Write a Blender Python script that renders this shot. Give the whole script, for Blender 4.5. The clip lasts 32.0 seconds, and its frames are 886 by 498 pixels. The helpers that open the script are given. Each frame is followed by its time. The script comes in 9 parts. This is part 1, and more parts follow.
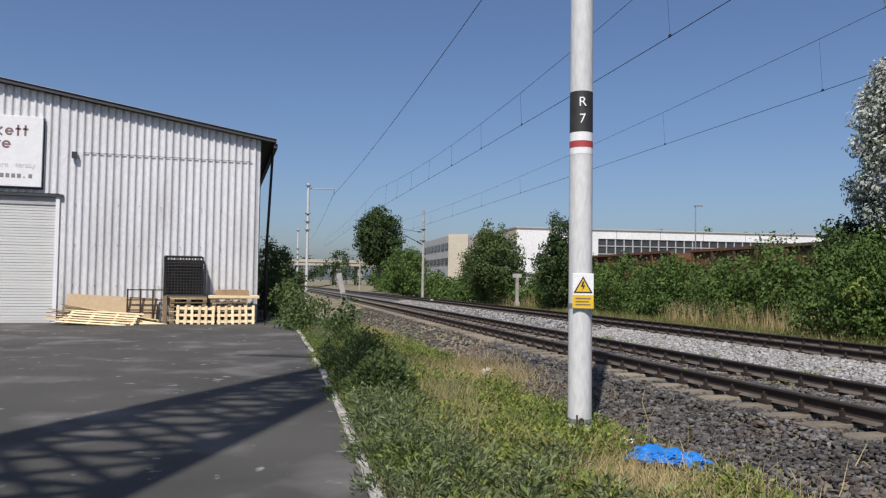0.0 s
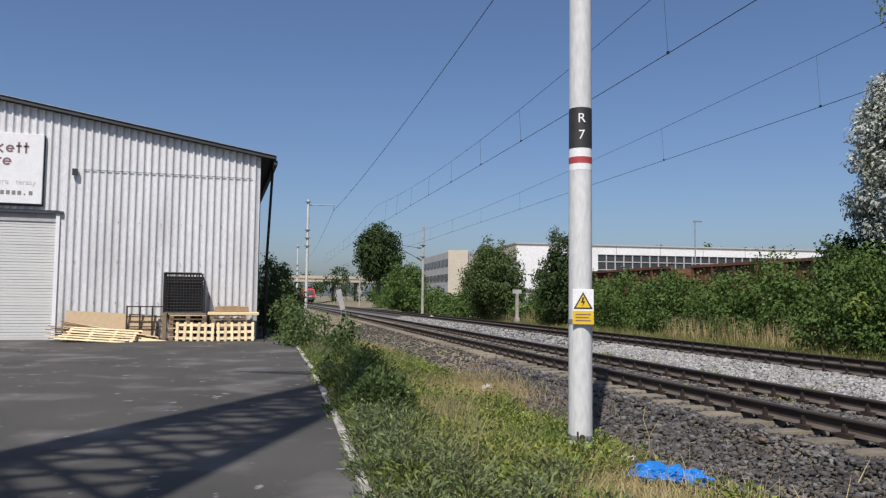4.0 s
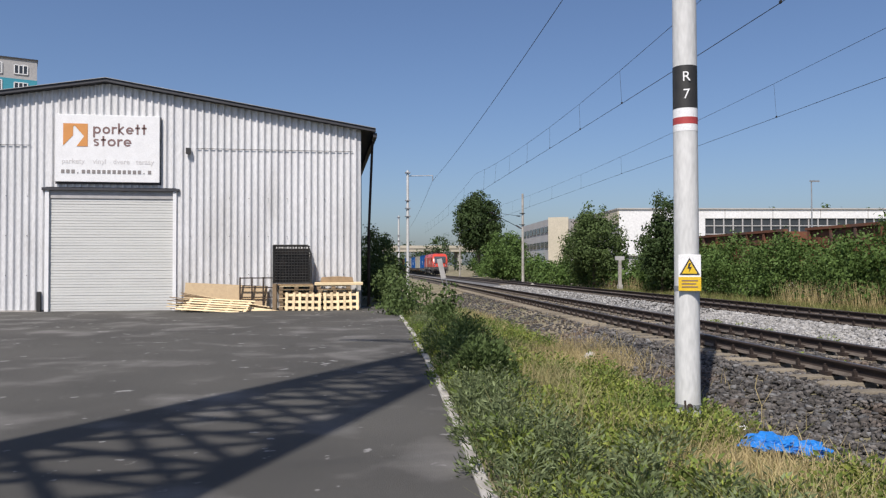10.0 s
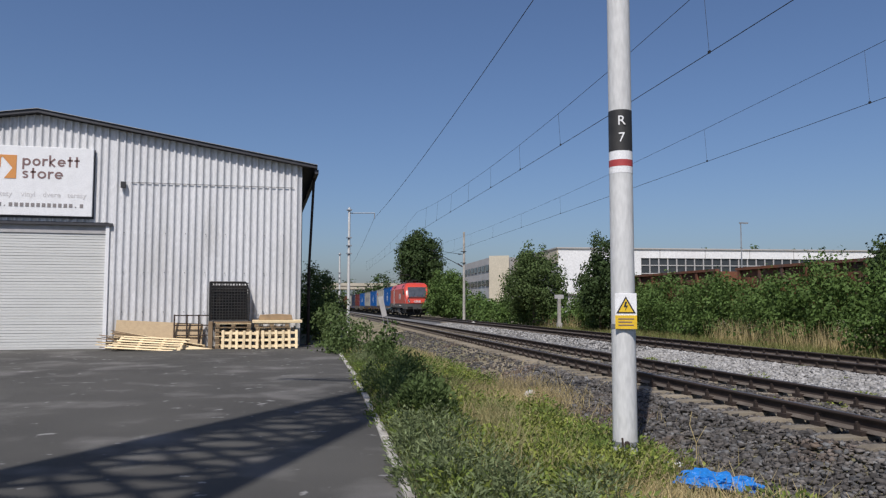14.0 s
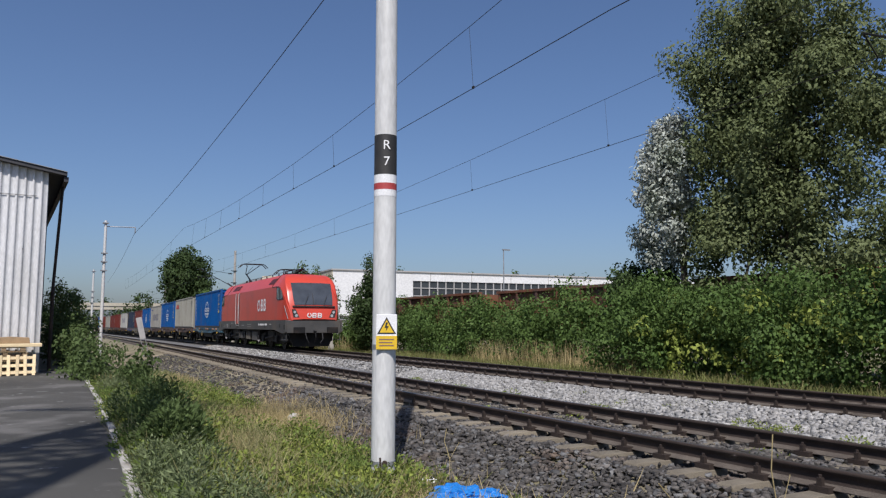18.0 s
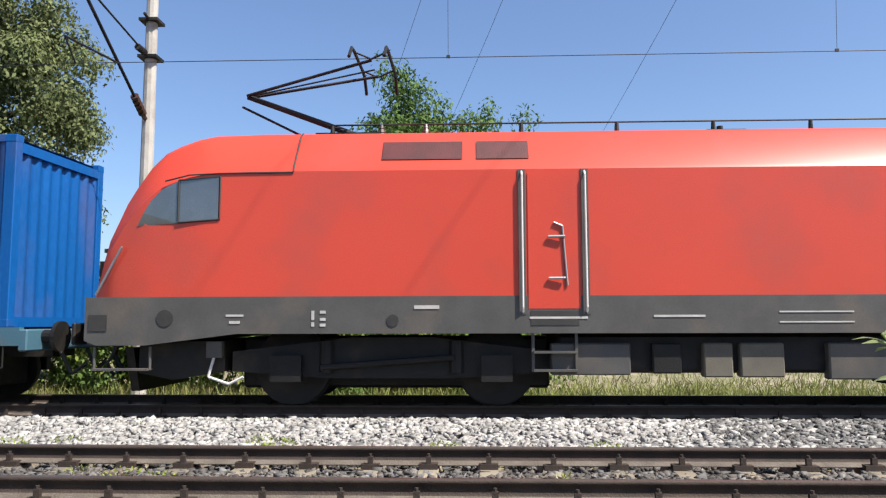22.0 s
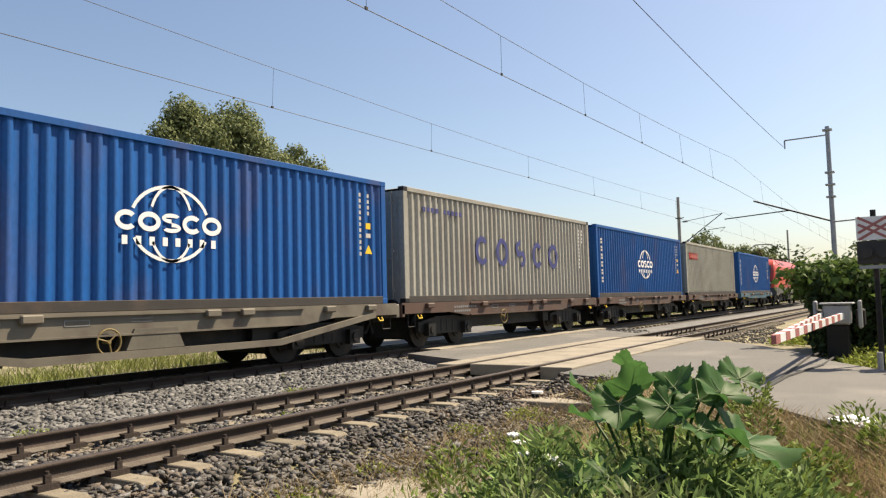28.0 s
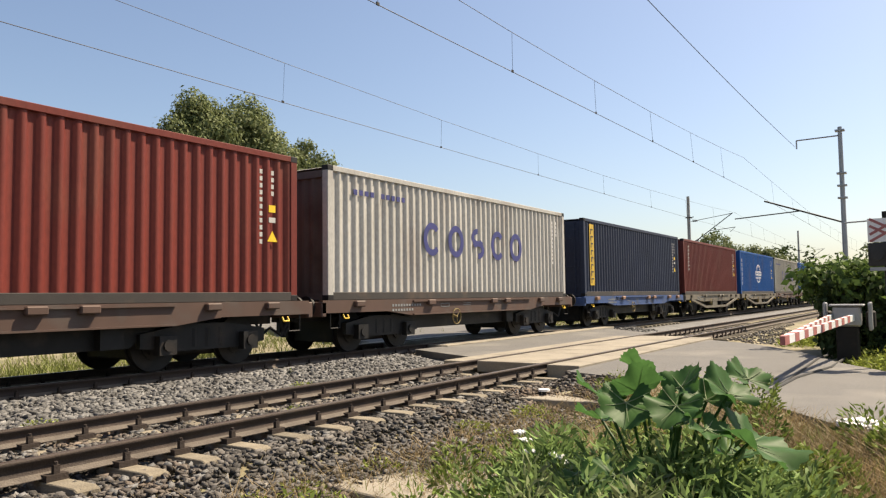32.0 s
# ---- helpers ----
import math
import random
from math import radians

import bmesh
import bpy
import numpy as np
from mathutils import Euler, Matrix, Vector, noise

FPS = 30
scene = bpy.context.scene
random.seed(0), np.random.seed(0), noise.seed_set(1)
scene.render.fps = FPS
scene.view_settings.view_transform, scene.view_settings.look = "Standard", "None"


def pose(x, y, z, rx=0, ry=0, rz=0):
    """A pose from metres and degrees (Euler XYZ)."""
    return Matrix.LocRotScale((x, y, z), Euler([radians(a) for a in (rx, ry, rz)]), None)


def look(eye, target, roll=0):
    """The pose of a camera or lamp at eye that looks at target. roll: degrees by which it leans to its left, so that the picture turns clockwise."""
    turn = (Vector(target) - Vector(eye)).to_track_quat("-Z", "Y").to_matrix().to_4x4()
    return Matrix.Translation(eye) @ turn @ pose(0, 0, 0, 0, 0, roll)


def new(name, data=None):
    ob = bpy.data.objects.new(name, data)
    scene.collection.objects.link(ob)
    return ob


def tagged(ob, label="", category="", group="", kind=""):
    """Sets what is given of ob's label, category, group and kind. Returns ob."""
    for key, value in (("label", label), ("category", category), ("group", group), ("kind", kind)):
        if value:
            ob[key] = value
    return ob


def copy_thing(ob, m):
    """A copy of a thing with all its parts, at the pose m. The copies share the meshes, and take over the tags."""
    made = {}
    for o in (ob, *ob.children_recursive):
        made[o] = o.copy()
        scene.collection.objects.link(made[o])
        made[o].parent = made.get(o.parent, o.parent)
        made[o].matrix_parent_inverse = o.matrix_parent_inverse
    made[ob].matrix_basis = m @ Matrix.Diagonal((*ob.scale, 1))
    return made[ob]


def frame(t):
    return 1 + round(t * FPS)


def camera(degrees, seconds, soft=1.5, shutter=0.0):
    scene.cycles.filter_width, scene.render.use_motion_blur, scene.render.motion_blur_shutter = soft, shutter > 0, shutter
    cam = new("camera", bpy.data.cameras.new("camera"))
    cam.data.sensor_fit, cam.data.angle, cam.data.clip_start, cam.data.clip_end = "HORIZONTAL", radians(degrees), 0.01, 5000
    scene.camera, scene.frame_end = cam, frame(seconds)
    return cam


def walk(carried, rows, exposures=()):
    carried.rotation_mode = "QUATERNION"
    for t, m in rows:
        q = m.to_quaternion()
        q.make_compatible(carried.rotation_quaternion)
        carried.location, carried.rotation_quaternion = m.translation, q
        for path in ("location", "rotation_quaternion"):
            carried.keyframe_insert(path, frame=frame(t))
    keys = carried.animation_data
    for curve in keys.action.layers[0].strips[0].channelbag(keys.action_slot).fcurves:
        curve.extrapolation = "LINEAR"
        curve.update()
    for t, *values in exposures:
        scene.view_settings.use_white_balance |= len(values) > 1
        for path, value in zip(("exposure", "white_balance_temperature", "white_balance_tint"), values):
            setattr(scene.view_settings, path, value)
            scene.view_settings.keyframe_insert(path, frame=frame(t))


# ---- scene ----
# ================= camera and its walk =================
cam = camera(61.26, 32.0, soft=1.25)
PATH = [
    (0.0, -7.045, 0.000, 1.231, -16.53, 2.43, -0.77),
    (0.5, -7.045, 0.000, 1.231, -16.54, 2.71, -0.55),
    (1.0, -7.045, 0.000, 1.231, -16.50, 2.82, -0.64),
    (1.5, -7.045, 0.000, 1.231, -16.41, 3.07, -0.59),
    (2.0, -7.045, 0.000, 1.231, -16.59, 3.23, -0.60),
    (2.5, -7.045, 0.000, 1.231, -16.99, 3.29, -0.79),
    (4.5, -7.045, 0.000, 1.231, -16.19, 3.74, -0.53),
    (5.0, -7.045, 0.000, 1.231, -15.62, 3.69, -0.37),
    (5.5, -7.045, 0.000, 1.231, -14.16, 3.41, -0.30),
    (6.0, -7.045, 0.000, 1.231, -12.33, 2.68, -0.43),
    (6.5, -7.045, 0.000, 1.231, -12.95, 1.82, -0.37),
    (7.0, -7.045, 0.000, 1.231, -11.93, 2.26, 0.14),
    (7.5, -7.045, 0.000, 1.231, -9.76, 3.27, 0.15),
    (8.0, -7.045, 0.000, 1.231, -10.47, 3.09, 0.16),
    (8.5, -7.045, 0.000, 1.231, -7.76, 0.18, 0.26),
    (9.0, -7.045, 0.000, 1.231, -2.69, -2.19, 0.51),
    (9.5, -7.045, 0.000, 1.231, -1.77, -3.42, -0.95),
    (10.0, -7.045, 0.000, 1.231, -8.89, 1.22, 0.16),
    (10.5, -7.045, 0.000, 1.231, -8.70, 2.75, 0.14),
    (11.0, -7.045, 0.000, 1.231, -7.98, 2.88, -0.22),
    (11.5, -7.045, 0.000, 1.231, -8.01, 2.85, -0.06),
    (12.0, -7.045, 0.000, 1.231, -7.82, 3.19, -0.04),
    (12.5, -7.045, 0.000, 1.231, -6.71, 3.50, -0.17),
    (13.0, -7.045, 0.000, 1.231, -6.41, 3.82, -0.35),
    (13.5, -7.042, 0.000, 1.231, -9.67, 3.87, -0.20),
    (15.5, -6.998, -0.002, 1.228, -19.91, 5.31, -0.16),
    (16.0, -6.980, -0.003, 1.227, -22.12, 5.66, -0.30),
    (16.5, -6.961, -0.004, 1.226, -24.28, 5.92, -0.09),
    (17.0, -6.939, -0.005, 1.224, -27.04, 5.93, -0.09),
    (17.5, -6.916, -0.006, 1.223, -28.83, 5.81, -0.01),
    (18.0, -6.893, -0.008, 1.221, -30.46, 5.76, -0.03),
    (18.5, -6.869, -0.009, 1.219, -32.50, 5.76, -0.14),
    (19.0, -6.845, -0.010, 1.218, -36.03, 5.49, 0.03),
    (19.5, -6.822, -0.011, 1.216, -39.45, 5.40, -0.52),
    (20.0, -6.799, -0.012, 1.215, -43.52, 5.44, -0.62),
    (20.5, -6.778, -0.013, 1.213, -51.43, 5.89, -0.61),
    (20.7, -6.769, -0.014, 1.213, -55.07, 5.94, 0.04),
    (21.0, -6.758, -0.014, 1.212, -61.87, 5.97, 0.57),
    (21.3, -6.747, -0.015, 1.211, -68.93, 5.56, 0.54),
    (21.7, -6.733, -0.016, 1.210, -78.54, 6.13, 0.02),
    (22.0, -6.724, -0.016, 1.210, -87.83, 5.62, 0.14),
    (22.3, -6.716, -0.047, 1.209, -96.54, 6.18, -0.57),
    (22.6, -6.709, -0.237, 1.209, -105.48, 6.63, 0.97),
    (22.8, -6.705, -0.377, 1.208, -110.95, 6.97, 1.06),
    (23.0, -6.702, -0.477, 1.208, -116.53, 7.09, 1.62),
    (23.2, -6.699, -0.487, 1.208, -124.45, 6.92, 2.48),
    (23.6, -6.695, -0.488, 1.208, -137.52, 5.05, 1.96),
    (24.0, -6.694, -0.488, 1.208, -143.77, 5.34, 1.23),
    (24.5, -6.694, -0.488, 1.208, -148.36, 4.58, 1.89),
    (25.0, -6.694, -0.488, 1.208, -149.15, 5.29, 1.76),
    (25.5, -6.694, -0.488, 1.208, -146.90, 5.26, 1.62),
    (26.0, -6.694, -0.488, 1.208, -146.41, 4.72, 1.54),
    (26.5, -6.694, -0.488, 1.208, -146.79, 4.79, 1.50),
    (28.5, -6.694, -0.488, 1.208, -147.48, 3.66, 1.47),
    (29.0, -6.694, -0.488, 1.208, -147.42, 3.47, 1.31),
    (29.5, -6.694, -0.488, 1.208, -147.33, 3.31, 1.38),
    (30.0, -6.694, -0.488, 1.208, -147.26, 3.37, 1.42),
    (30.5, -6.694, -0.488, 1.208, -147.16, 3.51, 1.41),
    (31.0, -6.694, -0.488, 1.208, -147.00, 3.57, 1.32),
    (31.5, -6.694, -0.488, 1.208, -146.82, 3.63, 1.26),
    (32.0, -6.694, -0.488, 1.208, -146.78, 3.67, 0.73),
]

# ================= world, sun, exposure =================
SUN_AZ, SUN_EL = 211.0, 53.5          # degrees clockwise from +y, degrees up
world = bpy.data.worlds.new("sky")
scene.world = world
world.use_nodes = True
_n = world.node_tree.nodes
_sky = _n.new("ShaderNodeTexSky")
_sky.sky_type = 'NISHITA'
_sky.sun_disc = False
_sky.sun_elevation = radians(SUN_EL)
_sky.sun_rotation = radians(SUN_AZ)
_sky.air_density, _sky.dust_density, _sky.ozone_density = 1.0, 1.6, 5.5
_bg = _n["Background"]
_bg.inputs["Strength"].default_value = 0.095
world.node_tree.links.new(_sky.outputs[0], _bg.inputs["Color"])
sun = new("sun", bpy.data.lights.new("sun", "SUN"))
sun.data.energy, sun.data.angle, sun.data.color = 5.0, radians(0.5), (1.0, 0.945, 0.83)
_d = Vector((math.sin(radians(SUN_AZ)) * math.cos(radians(SUN_EL)), math.cos(radians(SUN_AZ)) * math.cos(radians(SUN_EL)), math.sin(radians(SUN_EL))))
sun.matrix_world = look(_d * 100, (0, 0, 0))
EXPOSURES = [(0, 0.02, 6200, 16), (5, 0.02, 6200, 16), (8, -0.06, 6150, 16), (8.7, 0.17, 6300, 16), (9.5, 0.17, 6300, 16), (11, 0.05, 6200, 16), (13, -0.06, 6150, 16), (16, -0.22, 6000, 16),
             (18, -0.02, 6050, 16), (19, 0.18, 6150, 15), (20, 0.54, 6200, 14), (21, 0.72, 6350, 14), (22, 1.0, 6450, 13), (22.6, 0.92, 6550, 13), (24, 0.88, 7200, 14), (25, 0.58, 7200, 14), (26, 0.72, 7400, 13),
             (29, 0.95, 8000, 12), (32, 0.95, 7900, 13)]
walk(cam, [(t, pose(x, y, z, 90 + pi_, ro, ya)) for t, x, y, z, ya, pi_, ro in PATH], exposures=EXPOSURES)


# ================= materials =================
def material(name, col, col2=None, scale=6.0, rough=0.7, bump=0.15, metal=0.0, fine=60.0, vary=0.0, island=False, dirt=None, dirt_scale=0.7, spec=0.5, trans=0.0, stretch=(1, 1, 1), specks=None):
    """Two tones mixed by coarse noise, a fine grain in brightness and relief, and an optional stain colour."""
    m = bpy.data.materials.new(name)
    m.use_nodes = True
    nt = m.node_tree
    N, L = nt.nodes, nt.links
    b = N["Principled BSDF"]
    b.inputs["Roughness"].default_value = rough
    b.inputs["Metallic"].default_value = metal
    b.inputs["Specular IOR Level"].default_value = spec
    geo = N.new("ShaderNodeTexCoord")
    mp = N.new("ShaderNodeMapping")
    mp.inputs["Scale"].default_value = stretch
    L.new(geo.outputs["Object"], mp.inputs["Vector"])
    n1 = N.new("ShaderNodeTexNoise")
    n1.inputs["Scale"].default_value, n1.inputs["Detail"].default_value = scale, 4
    n2 = N.new("ShaderNodeTexNoise")
    n2.inputs["Scale"].default_value, n2.inputs["Detail"].default_value = fine, 3
    for n in (n1, n2):
        L.new(mp.outputs[0], n.inputs["Vector"])
    r1 = N.new("ShaderNodeMapRange")
    r1.inputs["From Min"].default_value, r1.inputs["From Max"].default_value = 0.3, 0.7
    L.new(n1.outputs["Fac"], r1.inputs["Value"])
    mix = N.new("ShaderNodeMix")
    mix.data_type = 'RGBA'
    mix.inputs["A"].default_value = (*col, 1)
    mix.inputs["B"].default_value = (*(col2 or tuple(c * 0.75 for c in col)), 1)
    L.new(r1.outputs[0], mix.inputs["Factor"])
    out = mix.outputs["Result"]
    if dirt:
        n3 = N.new("ShaderNodeTexNoise")
        n3.inputs["Scale"].default_value, n3.inputs["Detail"].default_value = dirt_scale, 5
        L.new(mp.outputs[0], n3.inputs["Vector"])
        r3 = N.new("ShaderNodeMapRange")
        r3.inputs["From Min"].default_value, r3.inputs["From Max"].default_value = 0.52, 0.72
        L.new(n3.outputs["Fac"], r3.inputs["Value"])
        mx = N.new("ShaderNodeMix")
        mx.data_type = 'RGBA'
        mx.inputs["B"].default_value = (*dirt, 1)
        L.new(r3.outputs[0], mx.inputs["Factor"])
        L.new(out, mx.inputs["A"])
        out = mx.outputs["Result"]
    if specks:
        n4 = N.new("ShaderNodeTexNoise")
        n4.inputs["Scale"].default_value, n4.inputs["Detail"].default_value = specks[1], 6
        L.new(mp.outputs[0], n4.inputs["Vector"])
        r4 = N.new("ShaderNodeMapRange")
        r4.inputs["From Min"].default_value, r4.inputs["From Max"].default_value = specks[2], specks[2] + 0.05
        L.new(n4.outputs["Fac"], r4.inputs["Value"])
        m4 = N.new("ShaderNodeMix")
        m4.data_type = 'RGBA'
        m4.inputs["B"].default_value = (*specks[0], 1)
        L.new(r4.outputs[0], m4.inputs["Factor"])
        L.new(out, m4.inputs["A"])
        out = m4.outputs["Result"]
    hs = N.new("ShaderNodeHueSaturation")
    r2 = N.new("ShaderNodeMapRange")
    r2.inputs["From Min"].default_value, r2.inputs["From Max"].default_value = 0.25, 0.75
    r2.inputs["To Min"].default_value, r2.inputs["To Max"].default_value = 0.86, 1.12
    L.new(n2.outputs["Fac"], r2.inputs["Value"])
    val = r2.outputs[0]
    if vary:
        if island:
            src = N.new("ShaderNodeNewGeometry").outputs["Random Per Island"]
        else:
            src = N.new("ShaderNodeObjectInfo").outputs["Random"]
        rv = N.new("ShaderNodeMapRange")
        rv.inputs["To Min"].default_value, rv.inputs["To Max"].default_value = 1 - vary, 1 + vary
        L.new(src, rv.inputs["Value"])
        mm = N.new("ShaderNodeMath")
        mm.operation = 'MULTIPLY'
        L.new(val, mm.inputs[0])
        L.new(rv.outputs[0], mm.inputs[1])
        val = mm.outputs[0]
    L.new(val, hs.inputs["Value"])
    L.new(out, hs.inputs["Color"])
    L.new(hs.outputs[0], b.inputs["Base Color"])
    if bump:
        bp = N.new("ShaderNodeBump")
        bp.inputs["Strength"].default_value = bump
        bp.inputs["Distance"].default_value = 0.02
        L.new(n2.outputs["Fac"], bp.inputs["Height"])
        L.new(bp.outputs[0], b.inputs["Normal"])
    if trans:
        tr = N.new("ShaderNodeBsdfTranslucent")
        L.new(hs.outputs[0], tr.inputs["Color"])
        ms = N.new("ShaderNodeMixShader")
        ms.inputs[0].default_value = trans
        L.new(b.outputs[0], ms.inputs[1])
        L.new(tr.outputs[0], ms.inputs[2])
        L.new(ms.outputs[0], N["Material Output"].inputs["Surface"])
    return m


M = {}
M["asphalt"] = material("asphalt", (0.0867, 0.0833, 0.0748), (0.0527, 0.051, 0.04675), 0.28, 0.9, 0.5, fine=140, dirt=(0.155, 0.148, 0.138), dirt_scale=0.8, spec=0.25, specks=((0.24, 0.235, 0.225), 4.0, 0.665))
M["road"] = material("road_asphalt", (0.1215, 0.117, 0.1098), (0.0945, 0.0918, 0.0864), 0.5, 0.85, 0.4, fine=120, dirt=(0.175, 0.165, 0.148), dirt_scale=0.5)
M["soil"] = material("soil", (0.20, 0.165, 0.11), (0.14, 0.135, 0.065), 0.6, 0.95, 0.8, fine=22, dirt=(0.30, 0.255, 0.175), dirt_scale=0.9)
M["ballast_bed"] = material("ballast_bed", (0.11, 0.092, 0.076), (0.07, 0.058, 0.048), 3.0, 0.95, 1.0, fine=28)
M["stone_grey"] = material("stone_grey", (0.115, 0.105, 0.095), (0.0493, 0.0442, 0.03995), 2.0, 0.9, 0.3, fine=90, vary=0.6, island=True, dirt=(0.12, 0.085, 0.06), dirt_scale=0.8)
M["stone_white"] = material("stone_white", (0.33, 0.322, 0.307), (0.2494, 0.2408, 0.2279), 2.0, 0.9, 0.3, fine=90, vary=0.35, island=True)
M["stone_dark"] = material("stone_dark", (0.075, 0.064, 0.054), (0.04, 0.034, 0.029), 2.0, 0.85, 0.3, fine=90, vary=0.5, island=True)
M["bed_dark"] = material("bed_dark", (0.045, 0.038, 0.032), (0.028, 0.024, 0.02), 3.0, 0.95, 1.0, fine=28)
M["stone_mid"] = material("stone_mid", (0.152, 0.15, 0.146), (0.092, 0.0896, 0.0864), 2.0, 0.9, 0.3, fine=90, vary=0.45, island=True)
M["rail_rust"] = material("rail_rust", (0.058, 0.040, 0.031), (0.036, 0.026, 0.021), 4, 0.75, 0.3, metal=0.3)
# dusty foot faces, paler than the web: light on them is painted in
M["rail_foot_lit"] = material("rail_foot_lit", (0.15, 0.125, 0.10), (0.09, 0.072, 0.058), 5, 0.85, 0.4)
M["rail_top"] = material("rail_top", (0.22, 0.19, 0.17), (0.15, 0.12, 0.10), 3, 0.38, 0.05, metal=0.8)
M["sleeper"] = material("sleeper_concrete", (0.2378, 0.205, 0.1517), (0.1558, 0.1312, 0.0943), 3, 0.9, 0.4, fine=50, vary=0.25, dirt=(0.12, 0.095, 0.07), dirt_scale=1.3)
M["concrete"] = material("concrete", (0.42, 0.40, 0.36), (0.32, 0.30, 0.27), 2.5, 0.9, 0.3, fine=60, dirt=(0.22, 0.20, 0.17), dirt_scale=2.0)
M["pole_white"] = material("pole_white", (0.62, 0.62, 0.60), (0.55, 0.55, 0.53), 2.0, 0.5, 0.05, fine=30, dirt=(0.44, 0.43, 0.40), dirt_scale=1.5, stretch=(1, 1, 0.25))
M["pole_galv"] = material("galvanised", (0.36, 0.37, 0.38), (0.28, 0.29, 0.30), 3, 0.5, 0.1, metal=0.5)
M["black_paint"] = material("black_paint", (0.02, 0.02, 0.02), (0.035, 0.033, 0.03), 5, 0.6, 0.1)
M["white_paint"] = material("white_paint", (0.80, 0.80, 0.79), (0.74, 0.74, 0.73), 3, 0.5, 0.03)
M["red_paint"] = material("red_paint", (0.42, 0.06, 0.055), (0.36, 0.05, 0.05), 4, 0.5, 0.05)
M["red_faded"] = material("red_faded", (0.42, 0.15, 0.14), (0.34, 0.11, 0.10), 6, 0.6, 0.05)
M["yellow_paint"] = material("yellow_paint", (0.75, 0.50, 0.02), (0.68, 0.44, 0.02), 5, 0.5, 0.05)
M["orange_paint"] = material("orange_paint", (0.28, 0.165, 0.105), (0.19, 0.10, 0.065), 5, 0.6, 0.1)
M["sign_orange"] = material("sign_orange", (0.62, 0.27, 0.07), (0.60, 0.26, 0.07), 5, 0.6, 0.02)
M["sign_brown"] = material("sign_brown", (0.21, 0.13, 0.12), (0.20, 0.125, 0.115), 5, 0.6, 0.02)
M["sign_grey"] = material("sign_grey", (0.60, 0.58, 0.57), (0.58, 0.56, 0.55), 5, 0.6, 0.02)
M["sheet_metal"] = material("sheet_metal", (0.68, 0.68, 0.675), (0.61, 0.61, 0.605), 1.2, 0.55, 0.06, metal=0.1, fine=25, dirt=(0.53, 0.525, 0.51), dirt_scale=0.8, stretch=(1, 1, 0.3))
# side wall, backing and seams: a much darker grey than the front sheets
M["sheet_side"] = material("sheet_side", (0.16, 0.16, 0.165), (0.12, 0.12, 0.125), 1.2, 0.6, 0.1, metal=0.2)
M["roof_dark"] = material("roof_dark", (0.05, 0.05, 0.055), (0.035, 0.035, 0.04), 2, 0.6, 0.1)
M["door_white"] = material("roller_door", (0.62, 0.62, 0.585), (0.57, 0.57, 0.54), 1.5, 0.5, 0.05, stretch=(0.4, 1, 3))
M["wood_new"] = material("wood_new", (0.76, 0.62, 0.38), (0.64, 0.49, 0.28), 4, 0.8, 0.2, vary=0.18, stretch=(1, 1, 4))
M["wood_sheet"] = material("wood_sheet", (0.50, 0.38, 0.23), (0.44, 0.33, 0.20), 9, 0.85, 0.2, fine=80)
M["wood_old"] = material("wood_old", (0.30, 0.21, 0.12), (0.20, 0.14, 0.08), 4, 0.85, 0.3, vary=0.2)
M["dark_metal"] = material("dark_metal", (0.0144, 0.0141, 0.0141), (0.009, 0.0087, 0.0087), 4, 0.6, 0.2, metal=0.4, dirt=(0.04, 0.031, 0.025), dirt_scale=2)
M["black_rubber"] = material("black_rubber", (0.015, 0.015, 0.015), (0.025, 0.025, 0.025), 8, 0.7, 0.1)
M["wire"] = material("wire", (0.03, 0.028, 0.026), (0.04, 0.035, 0.03), 3, 0.6, 0.0, metal=0.5)
M["insulator"] = material("insulator", (0.06, 0.03, 0.02), (0.05, 0.025, 0.02), 4, 0.25, 0.0)
M["loco_red"] = material("loco_red", (0.54, 0.056, 0.030), (0.49, 0.052, 0.030), 0.6, 0.34, 0.0, fine=70, dirt=(0.40, 0.062, 0.042), dirt_scale=0.6)
M["loco_grey"] = material("loco_grey", (0.075, 0.073, 0.07), (0.055, 0.053, 0.05), 2, 0.5, 0.08, dirt=(0.10, 0.085, 0.07), dirt_scale=1.2)
M["loco_roof"] = material("loco_roof_grille", (0.085, 0.012, 0.012), (0.05, 0.008, 0.008), 3, 0.6, 0.3)
M["glass_dark"] = material("glass_dark", (0.045, 0.05, 0.055), (0.03, 0.034, 0.038), 2, 0.03, 0.0, spec=1.0)
M["cab_glass"] = material("cab_glass", (0.20, 0.22, 0.235), (0.14, 0.155, 0.165), 2, 0.03, 0.0, metal=0.65, spec=1.0)
M["screen_glass"] = material("screen_glass", (0.12, 0.13, 0.14), (0.08, 0.088, 0.095), 2, 0.03, 0.0, metal=0.5, spec=1.0)
M["lamp_glass"] = material("lamp_glass", (0.45, 0.47, 0.48), (0.35, 0.37, 0.38), 4, 0.15, 0.0)
M["blue_plastic"] = material("blue_plastic", (0.01, 0.16, 0.52), (0.025, 0.21, 0.58), 6, 0.4, 0.4, fine=20)
M["rust"] = material("rust", (0.20, 0.075, 0.035), (0.13, 0.05, 0.028), 1.0, 0.85, 0.3, dirt=(0.09, 0.06, 0.05), dirt_scale=0.9)
M["facade_white"] = material("facade_white", (0.74, 0.74, 0.73), (0.68, 0.68, 0.67), 0.3, 0.7, 0.03, fine=4)
M["facade_beige"] = material("facade_beige", (0.50, 0.45, 0.35), (0.44, 0.40, 0.31), 0.3, 0.8, 0.05, fine=4)
